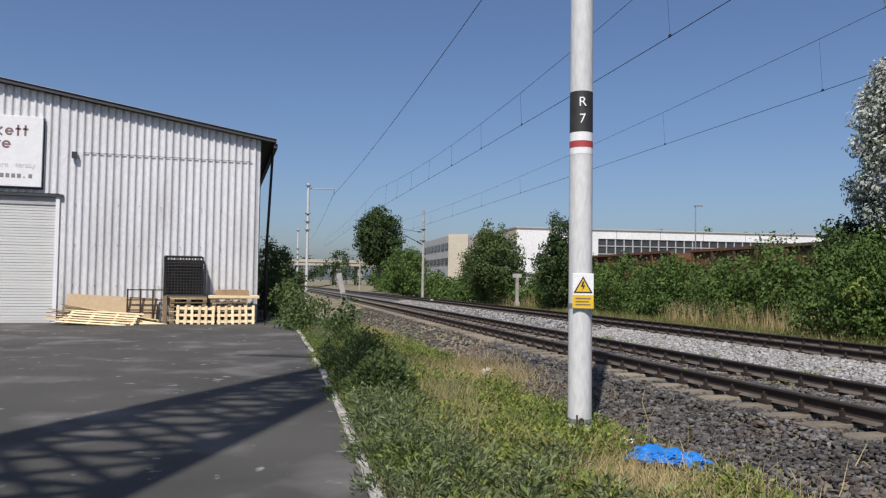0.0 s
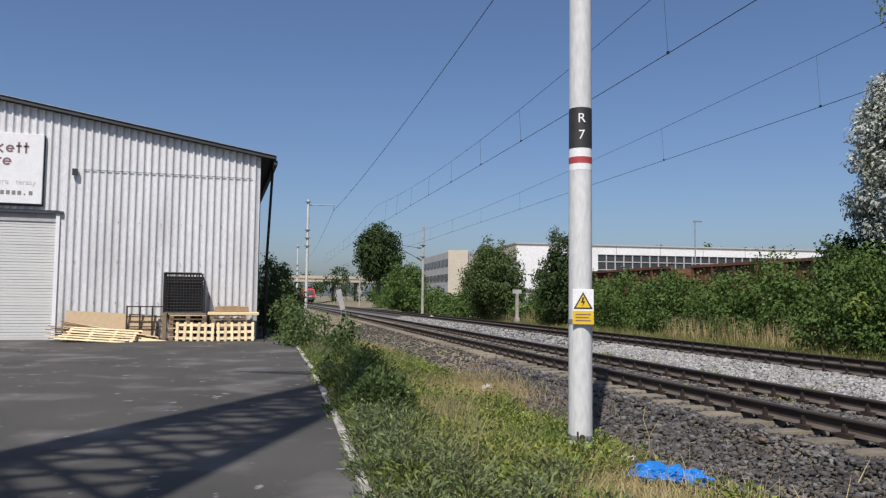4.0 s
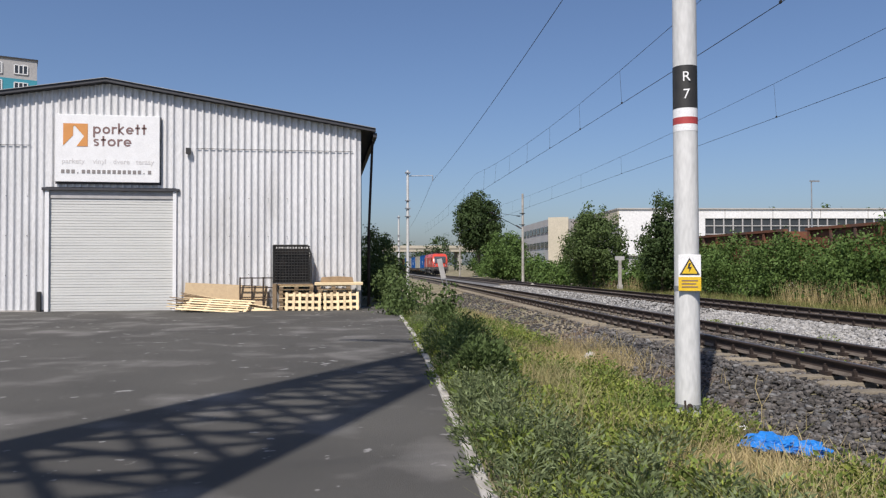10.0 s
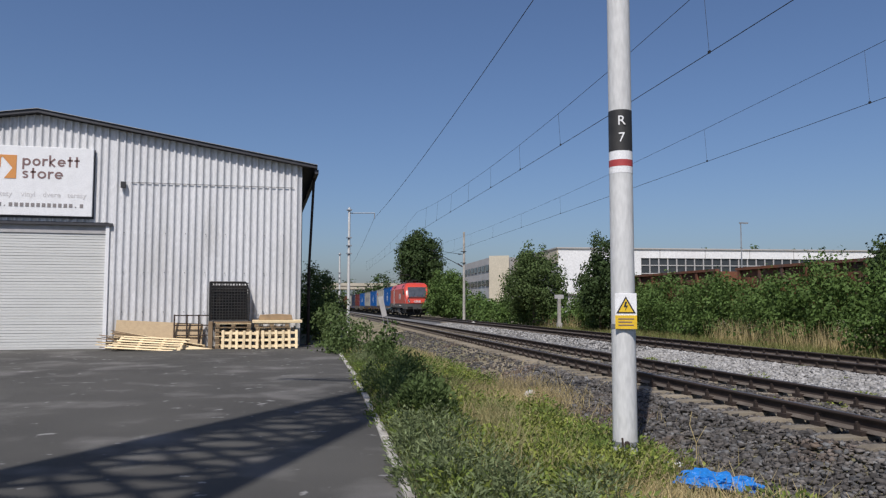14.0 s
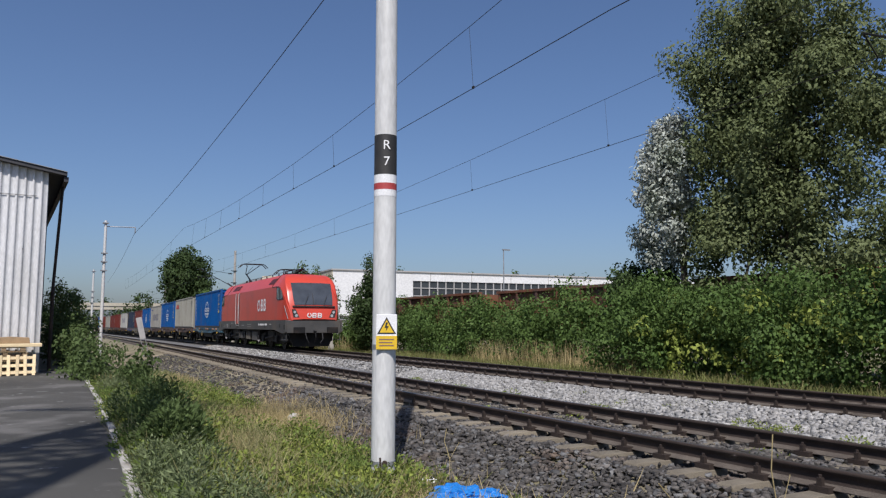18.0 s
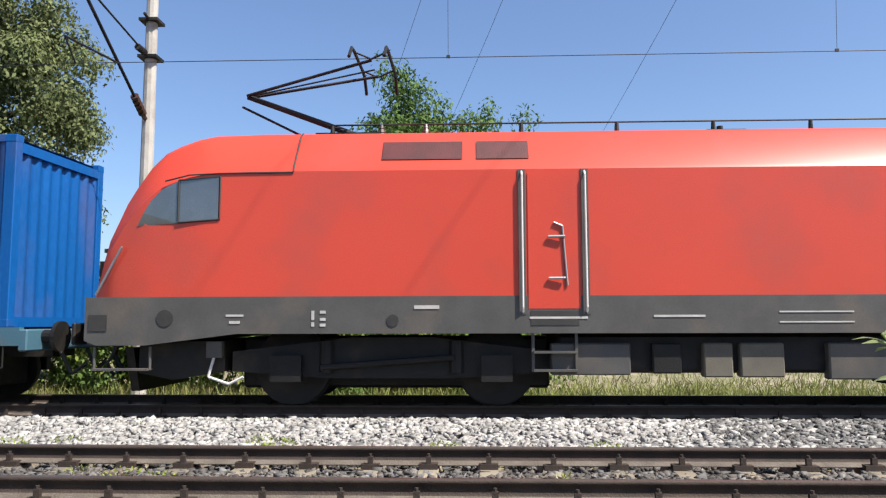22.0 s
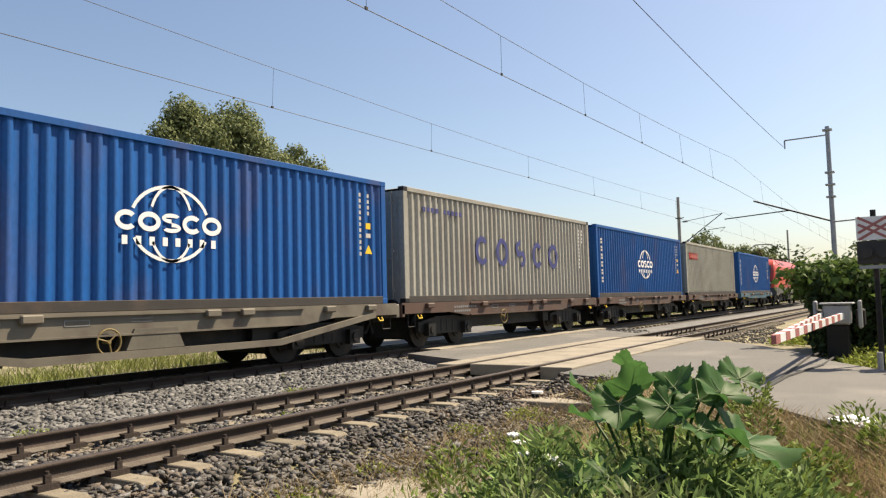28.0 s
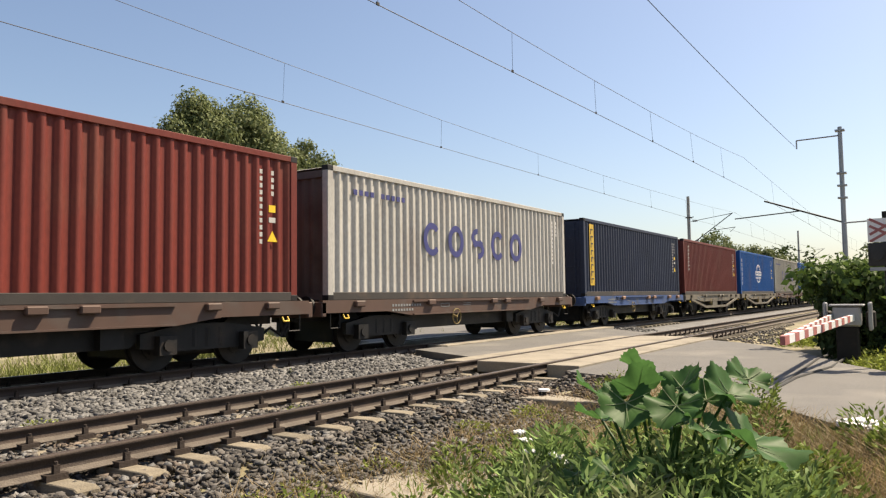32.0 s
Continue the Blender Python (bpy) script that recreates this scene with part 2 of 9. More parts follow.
M["facade_grey"] = material("facade_grey", (0.42, 0.41, 0.40), (0.36, 0.35, 0.34), 0.3, 0.8, 0.05, fine=4)
M["facade_teal"] = material("facade_teal", (0.05, 0.30, 0.38), (0.045, 0.27, 0.35), 0.4, 0.8, 0.03, fine=4)
M["facade_sky"] = material("facade_pale_blue", (0.28, 0.40, 0.50), (0.25, 0.37, 0.47), 0.4, 0.8, 0.03, fine=4)
M["window_far"] = material("window_far", (0.05, 0.055, 0.06), (0.035, 0.04, 0.045), 1, 0.15, 0.0)
M["mark_dim"] = material("mark_dim", (0.46, 0.45, 0.43), (0.36, 0.35, 0.33), 5, 0.7, 0.02)
M["bark"] = material("bark", (0.12, 0.095, 0.07), (0.07, 0.055, 0.04), 6, 0.95, 0.8, fine=25)


def leaf_mat(name, col, col2, vary=0.28, trans=0.28, rough=0.65):
    return material(name, col, col2, 0.8, rough, 0.0, fine=30, vary=vary, island=True, trans=trans, spec=0.18)


M["leaf_poplar"] = leaf_mat("leaf_poplar", (0.1736, 0.2016, 0.0896), (0.112, 0.14, 0.05264))
M["leaf_silver"] = leaf_mat("leaf_silver", (0.52, 0.54, 0.50), (0.30, 0.34, 0.26), vary=0.4)
M["leaf_hedge"] = leaf_mat("leaf_hedge", (0.1125, 0.1755, 0.0468), (0.0675, 0.117, 0.027))
M["leaf_walnut"] = leaf_mat("leaf_walnut", (0.10, 0.17, 0.042), (0.07, 0.125, 0.03))
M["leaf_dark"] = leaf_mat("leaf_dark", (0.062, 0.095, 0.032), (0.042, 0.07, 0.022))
M["leaf_weed"] = leaf_mat("leaf_weed", (0.17, 0.221, 0.051), (0.102, 0.153, 0.034), vary=0.4)
M["leaf_mugwort"] = leaf_mat("leaf_mugwort", (0.1892, 0.2244, 0.11), (0.1232, 0.1584, 0.066), vary=0.4)
M["leaf_lime"] = leaf_mat("leaf_lime", (0.2666, 0.301, 0.0645), (0.172, 0.2236, 0.043), vary=0.4)
M["leaf_squash"] = leaf_mat("leaf_squash", (0.065, 0.15, 0.042), (0.04, 0.105, 0.03), vary=0.2, trans=0.45, rough=0.5)
M["grass_dry"] = leaf_mat("grass_dry", (0.52, 0.42, 0.22), (0.38, 0.31, 0.15))
# olive grass, darkened in colour for the shade behind the train
M["grass_olive_shaded"] = leaf_mat("grass_olive_shaded", (0.105, 0.103, 0.034), (0.06, 0.075, 0.022))
M["grass_far"] = leaf_mat("grass_far", (0.216, 0.192, 0.08), (0.136, 0.136, 0.048))
M["grass_matted"] = leaf_mat("grass_matted", (0.34, 0.25, 0.14), (0.22, 0.17, 0.09))
M["grass_straw"] = leaf_mat("grass_straw", (0.378, 0.333, 0.171), (0.261, 0.252, 0.108))
M["leaf_bush"] = leaf_mat("leaf_bush", (0.09975, 0.1425, 0.0475), (0.0665, 0.09975, 0.0304))
M["grass_mid"] = leaf_mat("grass_mid", (0.2295, 0.2465, 0.085), (0.153, 0.187, 0.051))


def container_mat(name, col, rust=(0.16, 0.08, 0.05), amount=0.9):
    return material(name, col, tuple(c * 0.82 for c in col), 0.7, 0.55, 0.05, fine=18, spec=0.22, dirt=tuple(c * 0.65 + r * 0.25 for c, r in zip(col, rust)), dirt_scale=amount, stretch=(1, 1, 0.5))


M["c_blue"] = container_mat("container_blue", (0.0015, 0.080, 0.285))
M["c_cream"] = container_mat("container_cream", (0.345, 0.335, 0.285))
M["c_white"] = container_mat("container_white", (0.43, 0.42, 0.39))
M["c_grey"] = container_mat("container_grey", (0.31, 0.30, 0.265))
M["c_red"] = container_mat("container_red", (0.15, 0.027, 0.02))
M["c_maroon"] = container_mat("container_maroon", (0.135, 0.032, 0.027))
M["c_navy"] = container_mat("container_navy", (0.027, 0.036, 0.064), (0.03, 0.04, 0.06))
M["sill_dark"] = material("grimy_sill", (0.034, 0.030, 0.027), (0.024, 0.022, 0.021), 2.0, 0.8, 0.1, dirt=(0.075, 0.05, 0.035), dirt_scale=1.2)
# brown grime plus the shade on the white container's end, both in the colour
M["grimy_end"] = material("shaded_grimy_end_wall", (0.10, 0.082, 0.072), (0.07, 0.055, 0.048), 1.2, 0.8, 0.08, dirt=(0.05, 0.032, 0.026), dirt_scale=0.9)
M["mark_faint"] = material("faint_mark", (0.24, 0.25, 0.25), (0.17, 0.18, 0.18), 7, 0.8, 0.02)
M["yellow_dull"] = material("dull_yellow_paint", (0.23, 0.17, 0.055), (0.15, 0.105, 0.04), 9, 0.7, 0.08)
M["yellow_grimy"] = material("grimy_yellow_paint", (0.55, 0.36, 0.03), (0.42, 0.27, 0.03), 6, 0.65, 0.04, dirt=(0.20, 0.14, 0.05), dirt_scale=2.5)
M["w_teal"] = material("wagon_teal", (0.045, 0.115, 0.16), (0.035, 0.095, 0.135), 1.5, 0.6, 0.1, dirt=(0.09, 0.10, 0.10), dirt_scale=1.5)
M["w_brown"] = material("wagon_brown", (0.0806, 0.0434, 0.031), (0.062, 0.0341, 0.0248), 1.5, 0.7, 0.1, dirt=(0.08, 0.06, 0.05), dirt_scale=1.5)
M["w_grey"] = material("wagon_grey", (0.1445, 0.1275, 0.09775), (0.102, 0.08925, 0.068), 1.5, 0.7, 0.1, dirt=(0.08, 0.06, 0.05), dirt_scale=1.5)
M["w_blue"] = material("wagon_blue", (0.03, 0.07, 0.19), (0.025, 0.06, 0.16), 1.5, 0.6, 0.1, dirt=(0.06, 0.06, 0.07), dirt_scale=1.5)


# ================= helpers =================
def bm_box(bm, x0, x1, y0, y1, z0, z1, m=None):
    vs = [bm.verts.new(Vector(c) if m is None else m @ Vector(c)) for c in ((x0, y0, z0), (x1, y0, z0), (x1, y1, z0), (x0, y1, z0), (x0, y0, z1), (x1, y0, z1), (x1, y1, z1), (x0, y1, z1))]
    for f in ((3, 2, 1, 0), (4, 5, 6, 7), (0, 1, 5, 4), (1, 2, 6, 5), (2, 3, 7, 6), (3, 0, 4, 7)):
        bm.faces.new([vs[i] for i in f])
    return bm


def bm_tube(bm, a, b, r, r2=None, n=8):
    """A capped round bar from a to b."""
    a, b = Vector(a), Vector(b)
    q = (b - a).to_track_quat("Z", "Y")
    r2 = r if r2 is None else r2
    lo = [bm.verts.new(a + q @ Vector((r * math.cos(k * math.tau / n), r * math.sin(k * math.tau / n), 0))) for k in range(n)]
    hi = [bm.verts.new(b + q @ Vector((r2 * math.cos(k * math.tau / n), r2 * math.sin(k * math.tau / n), 0))) for k in range(n)]
    for k in range(n):
        bm.faces.new((lo[k], lo[(k + 1) % n], hi[(k + 1) % n], hi[k]))
    bm.faces.new(lo[::-1])
    bm.faces.new(hi)
    return bm


def bm_prism(bm, pts, axis, c0, c1):
    """A polygon extruded along an axis. pts lie in the other two axes, in order."""
    def at(u, v, c):
        return {"x": (c, u, v), "y": (u, c, v), "z": (u, v, c)}[axis]
    lo = [bm.verts.new(at(u, v, c0)) for u, v in pts]
    hi = [bm.verts.new(at(u, v, c1)) for u, v in pts]
    n = len(pts)
    for k in range(n):
        bm.faces.new((lo[k], lo[(k + 1) % n], hi[(k + 1) % n], hi[k]))
    bm.faces.new(lo[::-1])
    bm.faces.new(hi)
    return bm


def bm_path(bm, pts, r, n=6):
    for a, b in zip(pts, pts[1:]):
        bm_tube(bm, a, b, r, n=n)
    return bm


def mesh_of(name, bm, mat, bevel=0.0, smooth=False):
    bmesh.ops.recalc_face_normals(bm, faces=bm.faces)
    if bevel:
        bmesh.ops.bevel(bm, geom=[e for e in bm.edges], offset=bevel, segments=1, affect='EDGES', clamp_overlap=True)
    me = bpy.data.meshes.new(name)
    bm.to_mesh(me)
    bm.free()
    for mm in (mat if isinstance(mat, (list, tuple)) else [mat]):
        me.materials.append(M[mm] if isinstance(mm, str) else mm)
    if smooth:
        me.shade_smooth()
        me.set_sharp_from_angle(angle=radians(40))
    return me


def part(name, bm, mat, parent=None, label="", bevel=0.0, smooth=False, m=None):
    me = bm if isinstance(bm, bpy.types.Mesh) else mesh_of(name, bm, mat, bevel, smooth)
    ob = new(name, me)
    if parent is not None:
        ob.parent = parent
    if m is not None:
        ob.matrix_basis = m
    if label:
        tagged(ob, label)
    return ob


def thing(name, label, category, group="", kind="", m=None):
    ob = new(name)
    ob.empty_display_size = 0.2
    if m is not None:
        ob.matrix_basis = m
    return tagged(ob, label, category, group, kind)


def raw_mesh(name, V, k, mat, smooth=False):
    """A mesh of separate k-sided faces (or a given face array) straight from arrays."""
    V = np.asarray(V, dtype=np.float32).reshape(-1, 3)
    F = np.arange(len(V), dtype=np.int32).reshape(-1, k) if isinstance(k, int) else np.asarray(k, dtype=np.int32)
    me = bpy.data.meshes.new(name)
    me.vertices.add(len(V))
    me.vertices.foreach_set("co", V.ravel())
    me.loops.add(F.size)
    me.loops.foreach_set("vertex_index", F.ravel())
    me.polygons.add(len(F))
    me.polygons.foreach_set("loop_start", np.arange(len(F), dtype=np.int32) * F.shape[1])
    me.update(calc_edges=True)
    me.materials.append(M[mat])
    if smooth:
        me.shade_smooth()
    return me


def text_mesh(name, body, size, mat, depth=0.004):
    cu = bpy.data.curves.new(name, "FONT")
    cu.body, cu.size, cu.extrude = body, size, depth
    cu.align_x, cu.align_y = "CENTER", "CENTER"
    tmp = new(name + "_tmp", cu)
    bpy.context.view_layer.update()
    me = bpy.data.meshes.new_from_object(tmp.evaluated_get(bpy.context.evaluated_depsgraph_get()))
    bpy.data.objects.remove(tmp)
    bpy.data.curves.remove(cu)
    me.materials.clear()
    me.materials.append(M[mat])
    return me


rng = np.random.default_rng(7)


def unit(v):
    return v / np.maximum(np.linalg.norm(v, axis=-1, keepdims=True), 1e-9)


def leaf_cards(P, D, length, width, spread=0.6, droop=0.2):
    """Folded diamond leaves: P bases, D main directions; returns quads as an array (n, 4, 3)."""
    n = len(P)
    d = unit(D + rng.normal(0, spread, (n, 3)) - np.array([0, 0, droop]))
    side = unit(np.cross(d, rng.normal(0, 1, (n, 3))))
    L = (length * rng.uniform(0.6, 1.25, n))[:, None]
    Wd = (width * rng.uniform(0.6, 1.25, n))[:, None]
    up = np.cross(side, d) * Wd * 0.35
    mid = P + d * L * 0.5
    return np.stack([P, mid + side * Wd * 0.5 + up, P + d * L, mid - side * Wd * 0.5 + up], axis=1)


def crown_leaves(P, D, length, width, spread=0.45):
    """Leaves that lie like shingles on their clumps: D is the clump's outward direction; returns quads (n, 4, 3)."""
    n = len(P)
    nrm = unit(D + np.array([0, 0, 0.35]) + rng.normal(0, spread, (n, 3)))
    d = unit(np.cross(nrm, rng.normal(0, 1, (n, 3))) - np.array([0, 0, 0.5]))
    side = unit(np.cross(nrm, d))
    L = (length * rng.uniform(0.6, 1.3, n))[:, None]
    Wd = (width * rng.uniform(0.6, 1.3, n))[:, None]
    up = nrm * Wd * 0.2
    mid = P + d * L * 0.45
    return np.stack([P, mid + side * Wd * 0.5 + up, P + d * L, mid - side * Wd * 0.5 + up], axis=1)


def lance_leaves(P, D, length, width, spread=0.25, bow=0.35):
    """Narrow leaves in three bent pieces with a fold; returns quads (3 n, 4, 3)."""
    n = len(P)
    d = unit(D + rng.normal(0, spread, (n, 3)))
    side = unit(np.cross(d, np.array([0, 0, 1.0]) + rng.normal(0, 0.35, (n, 3))))
    up = np.cross(side, d)
    L = (length * rng.uniform(0.55, 1.3, n))[:, None]
    Wd = (width * rng.uniform(0.7, 1.25, n))[:, None]
    rows = []
    for f, w in ((0.0, 0.12), (0.3, 0.85), (0.65, 0.8), (1.0, 0.04)):
        c = P + d * L * f + up * L * (0.25 * f - bow * f * f) - np.array([0, 0, 1.0]) * L * bow * 0.4 * f * f
        rows.append((c - side * Wd * w * 0.5, c + side * Wd * w * 0.5))
    q = [np.stack([a[0], a[1], b[1], b[0]], axis=1) for a, b in zip(rows, rows[1:])]
    return np.concatenate(q)


def blades(P, height, width, lean=0.35):
    """Grass blades as narrow bent quads."""
    n = len(P)
    h = (height * rng.uniform(0.5, 1.3, n))[:, None]
    a = rng.uniform(0, math.tau, n)
    s = np.stack([np.cos(a), np.sin(a), np.zeros(n)], 1) * (width * rng.uniform(0.6, 1.3, n))[:, None]
    tip = P + np.stack([rng.normal(0, lean, n), rng.normal(0, lean, n), np.ones(n)], 1) * h
    return np.stack([P - s * 0.5, P + s * 0.5, tip + s * 0.1, tip - s * 0.1], axis=1)


def in_blobs(blobs, n, shell=0.75):
    """n points near the skins of ellipsoids (cx, cy, cz, rx, ry, rz), and their outward directions."""
    b = np.array(blobs, dtype=float)
    w = b[:, 3] * b[:, 4] + b[:, 4] * b[:, 5] + b[:, 3] * b[:, 5]
    i = rng.choice(len(b), n, p=w / w.sum())
    d = unit(rng.normal(0, 1, (n, 3)))
    r = rng.uniform(0, 1, n) ** (1 - shell)
    r = np.clip(r, 0.2, 1)[:, None] * rng.uniform(0.85, 1.12, (n, 1))
    return b[i, :3] + d * b[i, 3:] * r, d


def bend(y):
    """How far the running lines swing sideways at y."""
    if y <= 0:
        return 0.0
    return 0.07 * (math.hypot(y, 13.0) - 13.0) - 0.033 * (math.hypot(max(0.0, y - 120.0), 30.0) - 30.0)


def sweep(y):
    """How far the planting and fences swing sideways at y."""
    a = min(max(y, 0.0), 75.0)
    return 0.54e-3 * (a * a + 150.0 * (max(y, 0.0) - a))


def drop(y):
    """How far the running lines fall with the ground at y."""
    return -0.9 * (1 - math.exp(-(max(y, 0.0) / 116.0) ** 2))


DY = -0.47          # the crossing's things are set out from a mark this far along
FAR = 5.21          # centre of the far line; the near line's centre is x = 0, rail head z = 0


# ================= ground and paving =================
def smooth_step(a, b, v):
    u = np.clip((v - a) / (b - a), 0, 1)
    return u * u * (3 - 2 * u)


BEND_V = np.vectorize(bend)
ROAD_EDGE = [(x, y + DY) for x, y in ((-1.45, -11.8), (-3.3, -11.0), (-5.0, -9.4), (-6.3, -7.6), (-7.2, -5.6))]


def ground_z(x, y):
    """Height of the bare ground: yard level, dip, ballast beds, verge."""
    x = np.asarray(x, dtype=float)
    y = np.asarray(y, dtype=float)
    u = x - BEND_V(np.clip(y, -200, 200))
    z = np.interp(u, [-40, -6.0, -4.6, -2.8, -1.9, -1.4, 1.4, 1.8, 2.15, 3.05, 3.45, 7.0, 7.8, 9.5, 40], [-0.42, -0.42, -0.50, -0.57, -0.37, -0.285, -0.285, -0.33, -0.34, -0.34, -0.275, -0.275, -0.45, -0.40, -0.40])
    fall = 0.9 * (1 - np.exp(-(np.maximum(y, 0.0) / 116.0) ** 2))
    z = z - fall * smooth_step(14.0, 7.5, np.abs(u - 2.6))
    cross = smooth_step(-10.5, -12.5, y) * smooth_step(-26.0, -23.5, y)
    z = z * (1 - cross) + np.where(np.abs(u - 2.6) < 9, -0.26, -0.30) * cross
    # the verge rises to meet the crossing road's edge
    d = np.full(x.shape, 9.0)
    for (ax, ay), (bx, by) in zip(ROAD_EDGE, ROAD_EDGE[1:]):
        t = np.clip(((x - ax) * (bx - ax) + (y - ay) * (by - ay)) / ((bx - ax) ** 2 + (by - ay) ** 2), 0, 1)
        d = np.minimum(d, np.hypot(x - ax - t * (bx - ax), y - ay - t * (by - ay)))
    z = np.where(u < -1.5, np.maximum(z, -0.10 - 0.30 * d), z)
    near = smooth_step(60, 20, np.abs(x)) * smooth_step(120, 40, np.abs(y))
    w = 0.03 * np.sin(x * 2.1 + 0.7 * y) * np.sin(y * 1.7) + 0.02 * np.sin(x * 5.3) * np.cos(y * 4.1 + x)
    soft = ((u < -2.8) & (u > -6.2)) | (u > 8.0)
    return z + w * near * np.where(soft, 1.0, 0.12)


def build_ground():
    xs = np.unique(np.concatenate([[-2500, -900, -400, -200, -120, -80, -55, -40], np.arange(-30, -8, 2.0), np.arange(-8, 14, 0.25), np.arange(14, 30, 2.0), [40, 60, 90, 140, 220, 400, 900, 2500]]))
    ys = np.unique(np.concatenate([[-2500, -900, -400, -250, -180, -140, -110, -90], np.arange(-75, -26, 2.0), np.arange(-26, 32, 0.5), np.arange(32, 90, 2.0), [95, 105, 120, 140, 180, 250, 400, 900, 2500]]))
    X, Y = np.meshgrid(xs, ys)
    Z = ground_z(X, Y)
    V = np.stack([X, Y, Z], -1).reshape(-1, 3)
    nx = len(xs)
    i = np.arange((len(ys) - 1) * nx).reshape(len(ys) - 1, nx)[:, :-1].ravel()
    F = np.stack([i, i + 1, i + nx + 1, i + nx], 1)
    ob = new("ground", raw_mesh("ground", V, F, "soil", smooth=True))
    tagged(ob, "dry brown soil with sparse weeds beside the railway line", "ground", kind="structure")


build_ground()

CURB = [(-7.4, -6.0), (-6.75, -1.5), (-6.35, 1.5), (-6.05, 4.24), (-5.92, 5.9), (-5.76, 7.77), (-5.5, 11.1), (-5.1, 17.0), (-4.77, 23.5), (-4.55, 28.3)]


def build_yard():
    bm = bmesh.new()
    top = [(x, y) for x, y in CURB] + [(-4.55, 30.0), (-60, 30.0), (-60, -40.0), (-9.0, -40.0), (-8.6, -14.0), (-8.2, -9.5)]
    bm_prism(bm, top, "z", -0.60, -0.375)
    ob = part("yard_asphalt", bm, "asphalt")
    tagged(ob, "dark grey asphalt yard with light scuffs and dust", "pavement", kind="structure")
    # pale edging stones along the yard
    k = 0
    stone = None
    s_total = 0.0
    for (x0, y0), (x1, y1) in zip(CURB[1:], CURB[2:]):
        d = math.hypot(x1 - x0, y1 - y0)
        n = max(1, round(d / 1.0))
        for j in range(n):
            t = (j + 0.5) / n
            if stone is None:
                b2 = bmesh.new()
                bm_box(b2, -0.05, 0.05, -0.495, 0.495, -0.25, 0.03)
                stone = mesh_of("edging_stone", b2, "concrete", bevel=0.012)
            o = new("edging_stone", stone)
            o.parent = ob
            o.matrix_basis = pose(x0 + (x1 - x0) * t + 0.052, y0 + (y1 - y0) * t, -0.375 + 0.006 * math.sin(k * 2.3), 0, 1.5 * math.sin(k), -math.degrees(math.atan2(x1 - x0, y1 - y0)) + math.sin(k * 1.7))
            k += 1


build_yard()


def build_crossing():
    road = tagged(new("road_crossing"), "pale grey asphalt road over the level crossing", "road", kind="structure")
    bm = bmesh.new()
    near = ROAD_EDGE + [(x, y + DY) for x, y in ((-8.3, -5.6), (-8.6, -14.0), (-6.4, -13.3), (-5.2, -15.4), (-4.2, -17.9), (-2.8, -20.2), (-1.35, -21.6))]
    bm_prism(bm, near, "z", -0.5, -0.07)
    part("road_near", bm, "road", road)
    bm = bmesh.new()
    bm_prism(bm, [(1.15, -13.87), (3.95, -15.47), (3.90, -27.97), (1.15, -24.97)], "z", -0.5, -0.06)
    part("road_between", bm, "road", road)
    bm = bmesh.new()
    bm_prism(bm, [(6.3, -17.07), (14, -21.47), (30, -30.47), (34, -42.47), (14, -33.47), (6.2, -29.47)], "z", -0.5, -0.06)
    part("road_far", bm, "road", road)
    # concrete slabs inside each track
    for cx, y0, n in ((0.0, -12.87, 4), (FAR, -16.67, 5)):
        for j in range(n):
            ya, yb = y0 - j * 2.4 - 2.38, y0 - j * 2.4
            xo = cx + bend((ya + yb) / 2)
            bm = bmesh.new()
            bm_box(bm, xo - 0.66, xo + 0.66, ya, yb, -0.22, -0.012)
            part("crossing_slab", bm, "crossing", road, bevel=0.01)
            for sx in (-1, 1):
                bm = bmesh.new()
                a, b = sorted((xo + sx * 0.80, xo + sx * 1.42))
                bm_box(bm, a, b, ya, yb, -0.3, -0.03)
                part("crossing_slab", bm, "crossing", road, bevel=0.01)


M["crossing"] = material("crossing_slab", (0.27, 0.24, 0.19), (0.22, 0.195, 0.155), 1.5, 0.9, 0.3, fine=50, dirt=(0.15, 0.13, 0.10), dirt_scale=1.2)
build_crossing()


# ================= the two railway lines =================
RAIL = [(-0.07, -0.172), (0.07, -0.172), (0.07, -0.16), (0.012, -0.13), (0.010, -0.05), (0.036, -0.035), (0.036, -0.006), (0.026, 0.0), (-0.026, 0.0), (-0.036, -0.006), (-0.036, -0.035), (-0.010, -0.05), (-0.012, -0.13), (-0.07, -0.16)]


def rail_mesh(x0):
    ys = np.concatenate([np.arange(-220, -40, 8.0), np.arange(-40, 60, 2.0), np.arange(60, 330, 8.0)])
    n = len(RAIL)
    V = np.array([[(x0 + bend(float(y)) + u, y, v + drop(float(y))) for u, v in RAIL] for y in ys]).reshape(-1, 3)
    F = []
    for k in range(len(ys) - 1):
        for j in range(n):
            F.append((k * n + j, k * n + (j + 1) % n, (k + 1) * n + (j + 1) % n, (k + 1) * n + j))
    me = raw_mesh("rail", V, F, "rail_rust")
    me.materials.append(M["rail_top"])
    me.materials.append(M["rail_foot_lit"])
    mi = np.array([1 if f % n == 7 else 2 if f % n in (1, 2, 12, 13) else 0 for f in range(len(F))], dtype=np.int32)
    me.polygons.foreach_set("material_index", mi)
    return me


